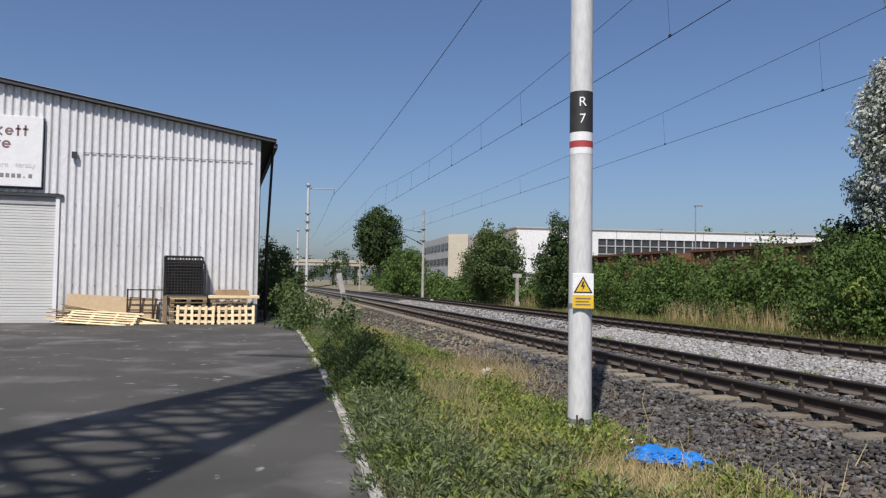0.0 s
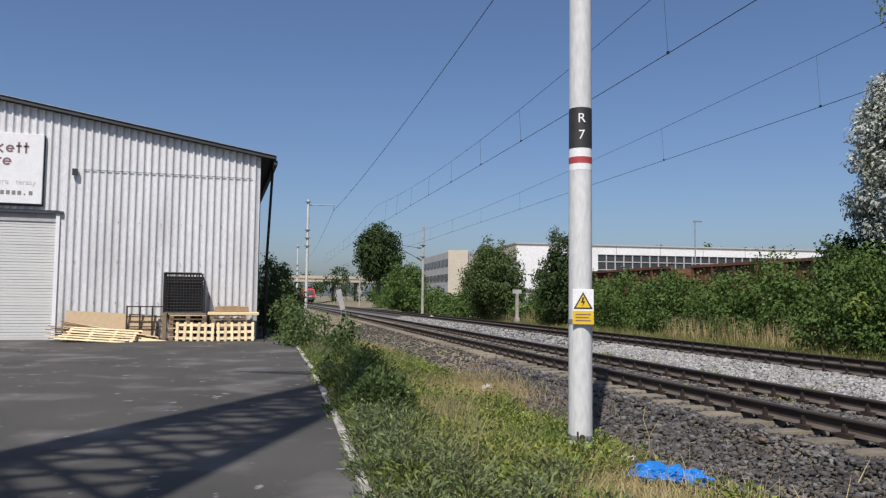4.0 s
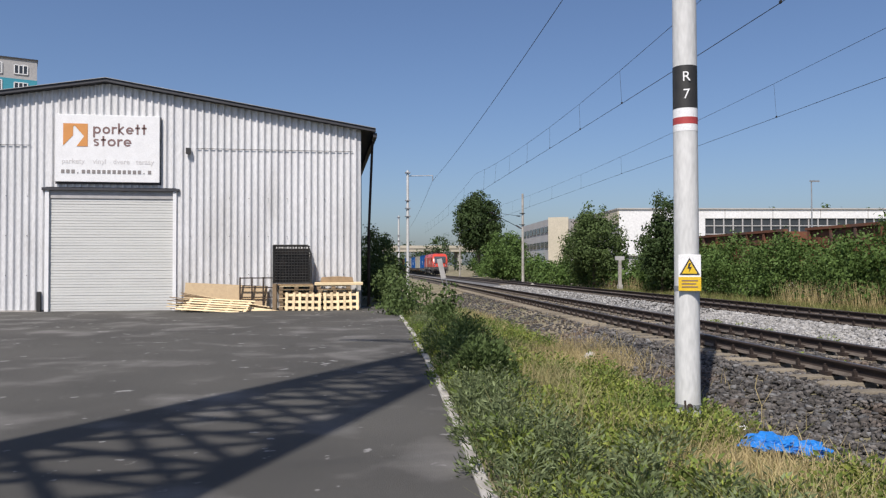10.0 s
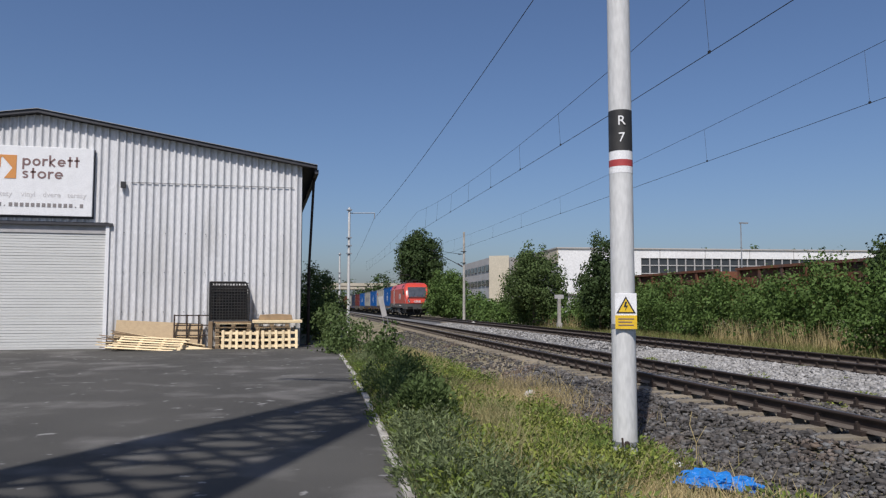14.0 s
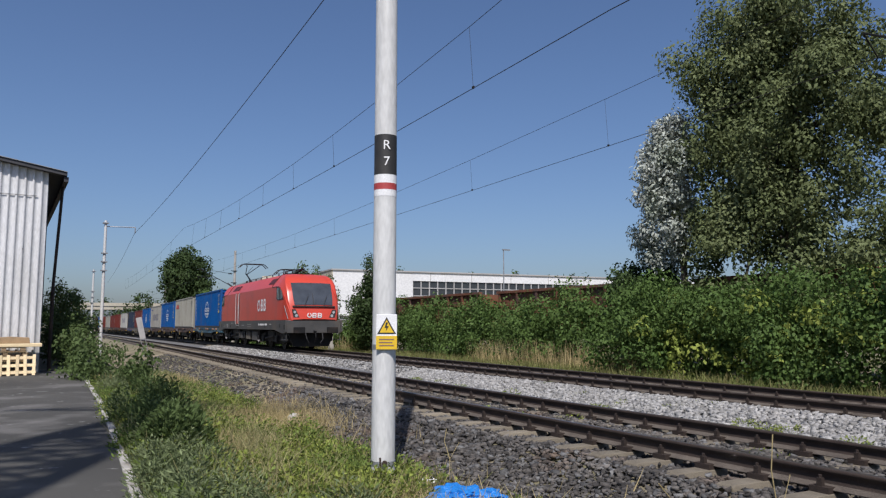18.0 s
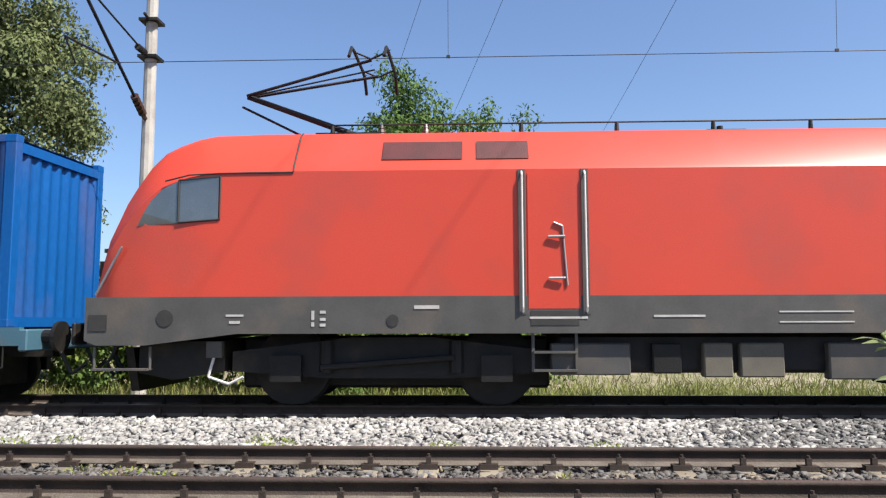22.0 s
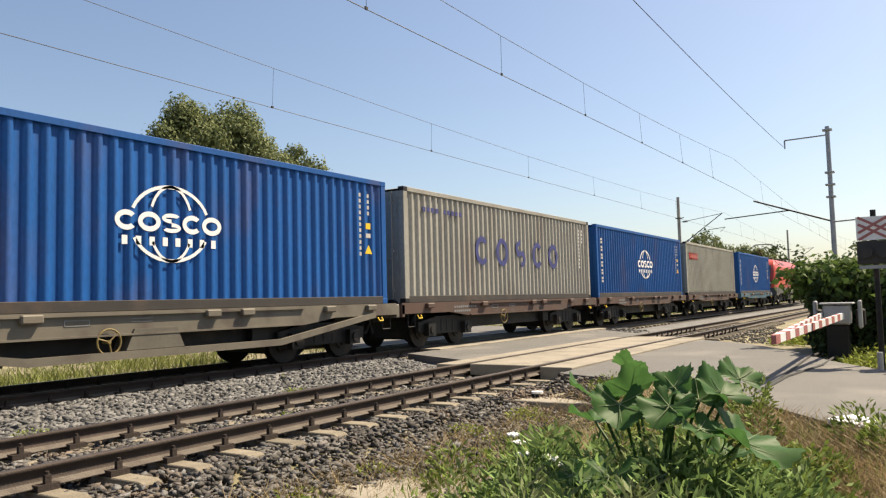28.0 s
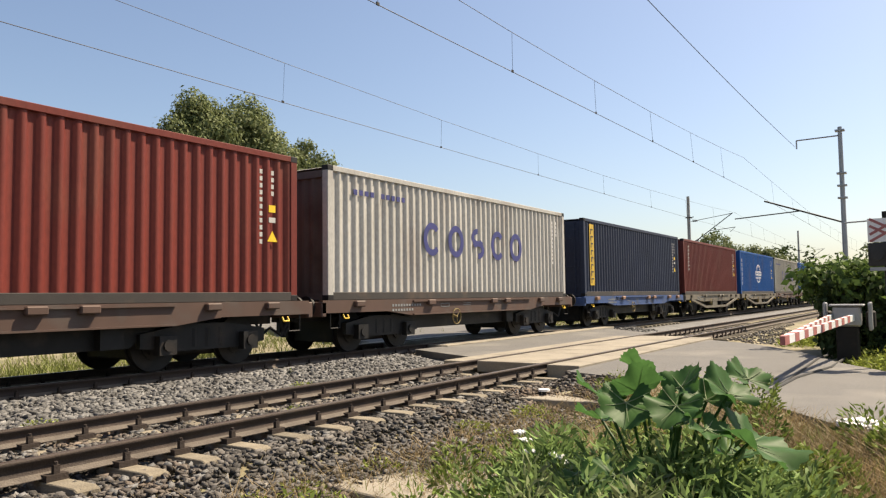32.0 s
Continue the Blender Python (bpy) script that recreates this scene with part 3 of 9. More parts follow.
def build_track(label, cx, y0, y1, skip):
    tr = tagged(new("railway_track"), label, "railway track", group="the two running lines", kind="structure")
    for sx in (-0.7535, 0.7535):
        part("rail", rail_mesh(cx + sx), None, tr)
    bm = bmesh.new()
    prof = [(-1.3, -0.40), (1.3, -0.40), (1.3, -0.215), (1.25, -0.195), (0.45, -0.20), (0.35, -0.225), (-0.35, -0.225), (-0.45, -0.20), (-1.25, -0.195), (-1.3, -0.215)]
    bm_prism(bm, prof, "y", -0.145, 0.145)
    for v in bm.verts:
        if v.co.z > -0.3:
            v.co.y *= 0.66
    sleeper = mesh_of("sleeper", bm, "sleeper", bevel=0.008)
    bm = bmesh.new()
    for s in (-1, 1):
        bm_box(bm, s * 0.075 - 0.055, s * 0.075 + 0.055, -0.09, 0.09, -0.197, -0.145)
        bm_box(bm, s * 0.10 - 0.02, s * 0.10 + 0.02, -0.025, 0.025, -0.15, -0.075)
        bm_tube(bm, (s * 0.10, 0, -0.08), (s * 0.10, 0, -0.05), 0.016, n=6)
    clip = mesh_of("rail_fastening", bm, "rail_rust")
    y = y0
    k = 0
    while y < y1:
        if not (skip[0] < y < skip[1]):
            o = new("sleeper", sleeper)
            o.parent = tr
            o.matrix_basis = pose(cx + bend(y) + 0.015 * math.sin(k * 3.1), y + 0.02 * math.sin(k * 7.7), drop(y) + 0.004 * math.sin(k * 1.9), 0, 0, 0.8 * math.sin(k * 5.3) - math.degrees(math.atan((bend(y + 1) - bend(y - 1)) / 2)))
            if -30 < y < 32:
                for sx in (-0.7535, 0.7535):
                    c = new("rail_fastening", clip)
                    c.parent = o
                    c.matrix_basis = pose(sx, 0, 0)
        y += 0.6
        k += 1
    return tr


build_track("near railway track with brown rusty rails on concrete sleepers", 0.0, -38, 62, (-24.67, -12.47))
build_track("far railway track with brown rusty rails on concrete sleepers", FAR, -38, 62, (-29.47, -16.47))


def stones(name, label, mat, n, place, size):
    """n small broken stones lying where place() puts them."""
    P = place(n)
    n = len(P)
    base = np.array([(-1, -1, -1), (1, -1, -1), (1, 1, -1), (-1, 1, -1), (-1, -1, 1), (1, -1, 1), (1, 1, 1), (-1, 1, 1)], dtype=float)
    V = base[None] * rng.uniform(0.02, 1.2, (n, 8, 3)) * 0.5 * np.array([1.7, 1.05, 0.75])
    a = rng.uniform(0, math.tau, (n, 3))
    c, s = np.cos(a), np.sin(a)
    R1 = np.zeros((n, 3, 3)); R1[:, 0, 0] = c[:, 0]; R1[:, 0, 1] = -s[:, 0]; R1[:, 1, 0] = s[:, 0]; R1[:, 1, 1] = c[:, 0]; R1[:, 2, 2] = 1
    R2 = np.zeros((n, 3, 3)); R2[:, 0, 0] = 1; R2[:, 1, 1] = c[:, 1]; R2[:, 1, 2] = -s[:, 1]; R2[:, 2, 1] = s[:, 1]; R2[:, 2, 2] = c[:, 1]
    V = np.einsum("nij,nkj->nki", R1 @ R2, V * (size * rng.uniform(0.55, 1.35, n))[:, None, None]) + P[:, None]
    f = np.array([(3, 2, 1, 0), (4, 5, 6, 7), (0, 1, 5, 4), (1, 2, 6, 5), (2, 3, 7, 6), (3, 0, 4, 7)])
    F = (np.arange(n)[:, None, None] * 8 + f[None]).reshape(-1, 4)
    ob = new(name, raw_mesh(name, V.reshape(-1, 3), F, mat))
    return tagged(ob, label, "gravel", kind="stuff")


def on_ground(u, y, lift=0.0):
    x = u + BEND_V(y)
    return np.stack([x, y, ground_z(x, y) + lift], 1)


def keep_off_crossing(P, a=-24.97, b=-12.37):
    return P[~((P[:, 1] > a) & (P[:, 1] < b))]


def place_near_bed(n):
    y = np.where(rng.uniform(0, 1, n) < 0.72, rng.uniform(-11.9, 17, n), rng.uniform(-34, 42, n))
    u = rng.uniform(-2.95, 1.9, n)
    lift = rng.uniform(0.0, 0.035, n) + np.where((np.abs(u) > 0.95) & (np.abs(u) < 1.6), 0.03, 0.0)
    # sleepers stay clear of stones
    k = np.round((y + 38) / 0.6) * 0.6 - 38
    on = (np.abs(y - k) < 0.15) & (np.abs(u) < 1.33) & (rng.uniform(0, 1, n) < np.where(np.abs(u) < 0.62, 0.25, np.where(np.abs(u) > 1.18, 0.55, 0.93)))
    lift = lift + np.where(np.abs(u) < 0.62, 0.045, 0.0)
    return keep_off_crossing(on_ground(u[~on], y[~on], lift[~on]))


def place_between(n):
    y = np.where(rng.uniform(0, 1, n) < 0.7, rng.uniform(-14, 20, n), rng.uniform(-40, 55, n))
    u = rng.uniform(1.55, 4.02, n)
    hump = 0.17 * np.exp(-((u - 3.15) / 0.8) ** 2)
    return keep_off_crossing(on_ground(u, y, rng.uniform(0.0, 0.04, n) + hump), -26.5, -13.87)


def place_south(n):
    P = place_between(n * 3)
    return P[(P[:, 1] < -3.0) & (P[:, 1] > -30)][:n]


def place_north(n):
    P = place_between(n)
    return P[P[:, 1] > -5.5 + rng.uniform(0, 3.5, len(P))]


def place_far_bed(n):
    y = rng.uniform(-20, 36, n)
    u = rng.uniform(3.62, 7.3, n)
    return keep_off_crossing(on_ground(u, y, rng.uniform(0.01, 0.055, n)), -29.97, -15.97)


stones("track_ballast", "brown-grey crushed stone ballast round the near track", "stone_grey", 80000, place_near_bed, 0.052)
stones("loose_stones", "scattered lighter stones on the near ballast", "stone_mid", 15000, place_near_bed, 0.056)
stones("pale_ballast", "fresh white-grey crushed stone between the two tracks", "stone_white", 60000, place_north, 0.066)
stones("crossing_ballast", "dusty grey crushed stone between the tracks near the crossing", "stone_mid", 21000, place_south, 0.066)
stones("far_ballast", "dark crushed stone ballast under the far track", "stone_dark", 33000, place_far_bed, 0.07)


def bed_sheet(name, cx, w, z, mat, label):
    ys = np.concatenate([np.arange(-220, -40, 8.0), np.arange(-40, 60, 2.0), np.arange(60, 330, 8.0)])
    prof = [(-w - 0.7, z - 0.32), (-w, z), (w, z), (w + 0.7, z - 0.32)]
    V = np.array([[(cx + bend(float(y)) + u, y, v + drop(float(y))) for u, v in prof] for y in ys]).reshape(-1, 3)
    F = [(k * 4 + j, k * 4 + j + 1, k * 4 + j + 5, k * 4 + j + 4) for k in range(len(ys) - 1) for j in range(3)]
    tagged(new(name, raw_mesh(name, V, F, mat)), label, "trackbed", kind="structure")


bed_sheet("trackbed_near", 0.0, 0.9, -0.262, "ballast_bed", "dark brown stone bed of the near track")
bed_sheet("trackbed_far", FAR, 1.75, -0.255, "bed_dark", "dark brown stone bed of the far track")
bed_sheet("trackbed_middle", 3.0, 0.6, -0.225, "stone_mid", "grey stone bed between the tracks")


# ================= warehouse =================
WY = 28.3


def build_warehouse():
    w = thing("warehouse", "grey corrugated sheet-metal warehouse with a shallow gable roof", "warehouse")
    xr, xl, xc = -5.75, -23.9, -14.8
    ze, zr, zg = 6.32, 7.78, -0.42
    dl, dr, dt = -16.85, -12.42, 3.92

    def roof_z(x):
        return zr - (zr - ze) * abs(x - xc) / (xr - xc)

    # corrugated front: narrow vertical ribs
    def ribs(x0, x1, zlo, name="front_sheet"):
        pitch = 0.2415
        xs = []
        x = x0
        while x < x1 - 1e-6:
            for f, d in ((0.0, 0.0), (0.66, 0.0), (0.70, 0.045), (0.95, 0.045)):
                if x + f * pitch < x1:
                    xs.append((x + f * pitch, d))
            x += pitch
        xs.append((x1, 0.0))
        V, F = [], []
        for px, d in xs:
            V += [(px, WY - d, zlo), (px, WY - d, roof_z(px))]
        for k in range(len(xs) - 1):
            F.append((2 * k, 2 * k + 2, 2 * k + 3, 2 * k + 1))
        part(name, raw_mesh(name, V, F, "sheet_metal"), None, w)

    ribs(xl, dl, zg + 0.10)
    ribs(dr, xr, zg + 0.10)
    ribs(dl, dr, dt + 0.12)
    # screw rows and the horizontal sheet seam
    bm = bmesh.new()
    for z in (0.9, 2.3, 3.7):
        x = xl + 0.25
        while x < xr:
            if not (dl - 0.1 < x < dr + 0.1):
                bm_box(bm, x - 0.012, x + 0.012, WY - 0.062, WY - 0.03, z - 0.012, z + 0.012)
            x += 0.69
    tagged(part("screws", bm, "roof_dark", w), kind="stuff")
    bm = bmesh.new()
    bm_box(bm, dr + 0.7, xr - 0.3, WY - 0.058, WY - 0.03, 5.50, 5.512)
    part("sheet_seam", bm, "sheet_side", w)
    bm = bmesh.new()
    bm_box(bm, xl, dl - 0.5, WY - 0.058, WY - 0.03, 5.50, 5.512)
    part("sheet_seam", bm, "sheet_side", w)
    # inner backing wall, side wall, plinth
    bm = bmesh.new()
    bm_prism(bm, [(xl, zg), (dl, zg), (dl, dt + 0.1), (dr, dt + 0.1), (dr, zg), (xr, zg), (xr, roof_z(xr)), (xc, zr), (xl, roof_z(xl))], "y", WY + 0.02, WY + 0.18)
    part("front_wall", bm, "sheet_side", w)
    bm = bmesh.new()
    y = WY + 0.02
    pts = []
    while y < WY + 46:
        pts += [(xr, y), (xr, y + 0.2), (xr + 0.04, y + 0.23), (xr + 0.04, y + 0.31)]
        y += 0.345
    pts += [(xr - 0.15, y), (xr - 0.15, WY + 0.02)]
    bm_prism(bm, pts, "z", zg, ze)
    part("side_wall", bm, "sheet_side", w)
    bm = bmesh.new()
    bm_box(bm, xl, xl + 0.15, WY + 0.2, WY + 46, zg, ze)
    part("rear_wall", bm, "sheet_side", w)
    bm = bmesh.new()
    bm_box(bm, xl + 0.15, xr - 0.15, WY + 45.85, WY + 46, zg, ze)
    part("rear_wall", bm, "sheet_side", w)
    bm = bmesh.new()
    bm_box(bm, xl, dl - 0.1, WY - 0.06, WY + 0.02, zg, zg + 0.10)
    part("plinth", bm, "concrete", w)
    bm = bmesh.new()
    bm_box(bm, dr + 0.1, xr, WY - 0.06, WY + 0.02, zg, zg + 0.10)
    part("plinth", bm, "concrete", w)
    # roof: two slabs with overhang and dark verge
    for s, x_out in ((-1, xl - 0.5), (1, xr + 0.55)):
        zo = roof_z(x_out) - 0.02
        bm = bmesh.new()
        bm_prism(bm, [(xc, zr + 0.02), (x_out, zo + 0.02), (x_out, zo + 0.14), (xc, zr + 0.14)], "y", WY - 0.28, WY + 46.4)
        part("roof_slab", bm, "roof_dark", w)
        bm = bmesh.new()
        bm_prism(bm, [(xc, zr + 0.145), (x_out, zo + 0.145), (x_out, zo + 0.165), (xc, zr + 0.165)], "y", WY - 0.32, WY - 0.22)
        part("verge_flashing", bm, "pole_galv", w)
    bm = bmesh.new()
    bm_box(bm, xr + 0.46, xr + 0.60, WY - 0.2, WY + 46, ze - 0.28, ze - 0.12)
    part("gutter", bm, "roof_dark", w)
    bm = bmesh.new()
    bm_tube(bm, (xr + 0.35, WY + 0.9, zg), (xr + 0.35, WY + 0.9, 2.5), 0.06)
    bm_tube(bm, (xr + 0.35, WY + 0.9, 2.5), (xr + 0.5, WY + 0.9, ze - 0.2), 0.05)
    part("downpipe", bm, "rail_rust", w)
    # roller door
    bm = bmesh.new()
    n = 44
    for k in range(n):
        z0 = zg + (dt - zg) * k / n
        z1 = zg + (dt - zg) * (k + 1) / n
        if k == 0:
            bm_box(bm, dl + 0.13, dr - 0.1, WY + 0.052, WY + 0.075, zg, dt)
            door = part("roller_door", bm, "door_white", w, "white closed roller shutter door")
        bm = bmesh.new()
        bm_prism(bm, [(WY + 0.05, z0), (WY + 0.02 + 0.004 * (k % 3), z0 + 0.012), (WY + 0.02 + 0.004 * (k % 3), z1 - 0.006), (WY + 0.05, z1)], "x", dl + 0.13, dr - 0.1)
        part("slat", bm, "door_white", door)
    bm = bmesh.new()
    bm_box(bm, dl, dl + 0.13, WY - 0.07, WY + 0.05, zg, dt)
    part("door_jamb", bm, "white_paint", door)
    bm = bmesh.new()
    bm_box(bm, dr - 0.1, dr + 0.02, WY - 0.07, WY + 0.05, zg, dt)
    part("door_jamb", bm, "white_paint", door)
    bm = bmesh.new()
    bm_box(bm, dl - 0.1, dr + 0.12, WY - 0.12, WY + 0.02, dt, dt + 0.09)
    part("door_header", bm, "roof_dark", door)
    bm = bmesh.new()
    bm_box(bm, dl + 0.13, dr - 0.1, WY - 0.01, WY + 0.06, dt - 0.28, dt)
    part("shutter_box", bm, "facade_grey", door)
    bm = bmesh.new()
    bm_box(bm, dl - 0.22, dl - 0.10, WY - 0.16, WY - 0.04, zg, zg + 0.75)
    part("guard_post", bm, "black_paint", door)
    # small wall fittings
    bm = bmesh.new()
    bm_box(bm, -12.06, -11.9, WY - 0.18, WY - 0.05, 5.28, 5.50)
    part("floodlight", bm, "black_paint", w)
    bm = bmesh.new()
    bm_tube(bm, (-21.3, WY - 0.1, 3.9), (-21.15, WY - 0.25, 4.15), 0.03)
    part("bracket", bm, "white_paint", w)
    return w


build_warehouse()


def build_shop_sign():
    s = thing("shop_sign", "large white shop sign with an orange square emblem above the door", "sign", m=pose(-14.73, WY - 0.13, 5.415))
    bm = bmesh.new()
    bm_box(bm, -1.76, 1.76, -0.04, 0.06, -1.20, 1.20)
    part("panel", bm, "white_paint", s, bevel=0.01)
    bm = bmesh.new()
    bm_box(bm, -1.78, 1.80, 0.062, 0.085, -1.27, 1.18)
    part("frame", bm, "roof_dark", s)
    bm = bmesh.new()
    # emblem: square with a white slanted arrow cut into it
    bm_prism(bm, [(-1.50, 0.08), (-1.17, 0.45), (-1.17, 0.87), (-1.50, 0.87)][::-1], "y", -0.05, -0.041)
    bm_prism(bm, [(-1.50, 0.55), (-1.50, 0.87), (-0.68, 0.87), (-0.68, 0.06), (-1.05, 0.06), (-0.80, 0.42), (-1.12, 0.80)], "y", -0.052, -0.043)
    part("emblem", bm, "sign_orange", s, "orange square emblem with a white arrow")

    def bars(name, spec, mat, depth=-0.046):
        bm = bmesh.new()
        for x0, x1, z0, z1 in spec:
            bm_box(bm, x0, x1, depth - 0.004, depth, z0, z1)
        tagged(part(name, bm, mat, s), kind="stuff")

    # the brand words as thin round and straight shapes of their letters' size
    def loop(bm, x, z, rx, rz, w, a0=0, a1=360):
        k = max(6, int(22 * abs(a1 - a0) / 360))
        for j in range(k):
            q = []
            for a in (a0 + (a1 - a0) * j / k, a0 + (a1 - a0) * (j + 1) / k):
                c_, s_ = math.cos(radians(a)), math.sin(radians(a))
                q.append(((x + rx * c_, z + rz * s_), (x + (rx - w) * c_, z + (rz - w) * s_)))
            bm.faces.new([bm.verts.new((u, -0.046, v)) for u, v in (q[0][0], q[1][0], q[1][1], q[0][1])])

    def word(x0, zb, h, spec):
        """spec: per shape its kind and width; kinds: o ring, p ring with a drop, c open ring, r hook, t cross, k fork, s double bow."""
        bm = bmesh.new()
        x, w = x0, h * 0.24
        for kind, wd in spec:
            xc, zc, rx, rz = x + wd / 2, zb + h / 2, wd / 2, h / 2
            if kind in "opc":
                loop(bm, xc, zc, rx, rz, w, *((20, 320) if kind == "c" else (0, 360)))
            if kind == "p":
                bm_box(bm, x, x + w, -0.048, -0.044, zb - h * 0.5, zb + h)
            if kind == "c":
                bm_box(bm, x, x + wd, -0.048, -0.044, zc - w * 0.4, zc + w * 0.4)
            if kind in "rk":
                bm_box(bm, x, x + w, -0.048, -0.044, zb, zb + h * (1.5 if kind == "k" else 1.0))
            if kind == "r":
                loop(bm, x + wd * 0.8, zc, wd * 0.8, rz, w, 60, 150)
            if kind == "k":
                for up in (-1, 1):
                    bm_box(bm, 0, wd * 0.95, -0.002, 0.002, -w * 0.45, w * 0.45, Matrix.Translation((x + w * 0.6, -0.046, zc)) @ Matrix.Rotation(up * radians(42), 4, 'Y'))
            if kind == "t":
                bm_box(bm, x + wd * 0.3, x + wd * 0.3 + w, -0.048, -0.044, zb, zb + h * 1.4)
                bm_box(bm, x, x + wd, -0.048, -0.044, zb + h - w, zb + h)
            if kind == "s":
                loop(bm, xc, zb + h * 0.73, rx * 0.9, h * 0.27, w * 0.9, 20, 270)
                loop(bm, xc, zb + h * 0.30, rx * 0.9, h * 0.30, w * 0.9, -160, 90)
            x += wd + h * 0.2
        tagged(part("brand_mark", bm, "sign_brown", s), kind="stuff")

    word(-0.50, 0.52, 0.26, (("p", .26), ("o", .26), ("r", .16), ("k", .22), ("c", .26), ("t", .17), ("t", .17)))
    word(-0.50, 0.08, 0.26, (("s", .21), ("t", .17), ("o", .28), ("r", .16), ("c", .27)))
    bars("address_mark", [(-1.56 + 0.172 * k + (0.02 if k in (3, 16) else 0), -1.56 + 0.172 * k + (0.06 if k in (3, 16) else 0.11), -0.90, -0.90 + (0.04 if k in (3, 16) else 0.13)) for k in range(18)], "sign_grey_dark")
    for x, word_ in ((-1.16, "parkety"), (-0.28, "vinyl"), (0.46, "dvere"), (1.26, "terasy")):
        o = part("product_text", text_mesh("product_text", word_, 0.25, "sign_grey"), None, s)
        o.matrix_basis = pose(x, -0.043, -0.47, 90, 0, 0)


M["sign_grey_dark"] = material("sign_grey_dark", (0.24, 0.22, 0.21), (0.23, 0.21, 0.20), 5, 0.6, 0.02)
build_shop_sign()


# ================= the train =================
SPEED = 12.45
WHEELS = []          # (wheelset, place on its vehicle, radius)
TRAIN = []           # (object, place on the train) of all that rolls by


def wheelset(parent, y, r=0.46):
    bm = bmesh.new()
    for s in (-1, 1):
        bm_tube(bm, (s * 0.69, 0, 0), (s * 0.80, 0, 0), r - 0.01, n=28)
        bm_tube(bm, (s * 0.66, 0, 0), (s * 0.69, 0, 0), r + 0.02, n=28)
        bm_tube(bm, (s * 0.80, 0, 0), (s * 0.83, 0, 0), r * 0.55, n=16)
        for k in range(6):
            a = k * math.tau / 6
            bm_tube(bm, (s * 0.83, 0.17 * math.cos(a), 0.17 * math.sin(a)), (s * 0.85, 0.17 * math.cos(a), 0.17 * math.sin(a)), 0.025, n=6)
    bm_tube(bm, (-0.95, 0, 0), (0.95, 0, 0), 0.08, n=10)
    o = part("wheelset", bm, "dark_metal", parent, m=pose(0, y, r))
    WHEELS.append((o, y, r))
    return o


def bars_on_side(name, parent, spec, mat, x, label=""):
    """Flat marks on a wall that faces -x: (y0, y1, z0, z1)."""
    bm = bmesh.new()
    for y0, y1, z0, z1 in spec:
        bm_box(bm, x - 0.006, x, min(y0, y1), max(y0, y1), z0, z1)
    return tagged(part(name, bm, mat, parent), label, kind="stuff")


def ring_on_side(bm, cy, cz, ry, rz, wid, x, a0=0, a1=360, n=40):
    """A flat elliptic band on a wall that faces -x, as thin boxes."""
    k = max(3, int(n * abs(a1 - a0) / 360))
    for j in range(k):
        q = []
        for a, f in ((a0 + (a1 - a0) * j / k, 0), (a0 + (a1 - a0) * (j + 1) / k, 0)):
            c, s = math.cos(radians(a)), math.sin(radians(a))
            q.append(((cy + ry * c, cz + rz * s), (cy + (ry - wid) * c, cz + (rz - wid) * s)))
        pts = [q[0][0], q[1][0], q[1][1], q[0][1]]
        for xx in (x - 0.006,):
            vs = [bm.verts.new((xx, u, v)) for u, v in pts]
            bm.faces.new(vs)
    return bm


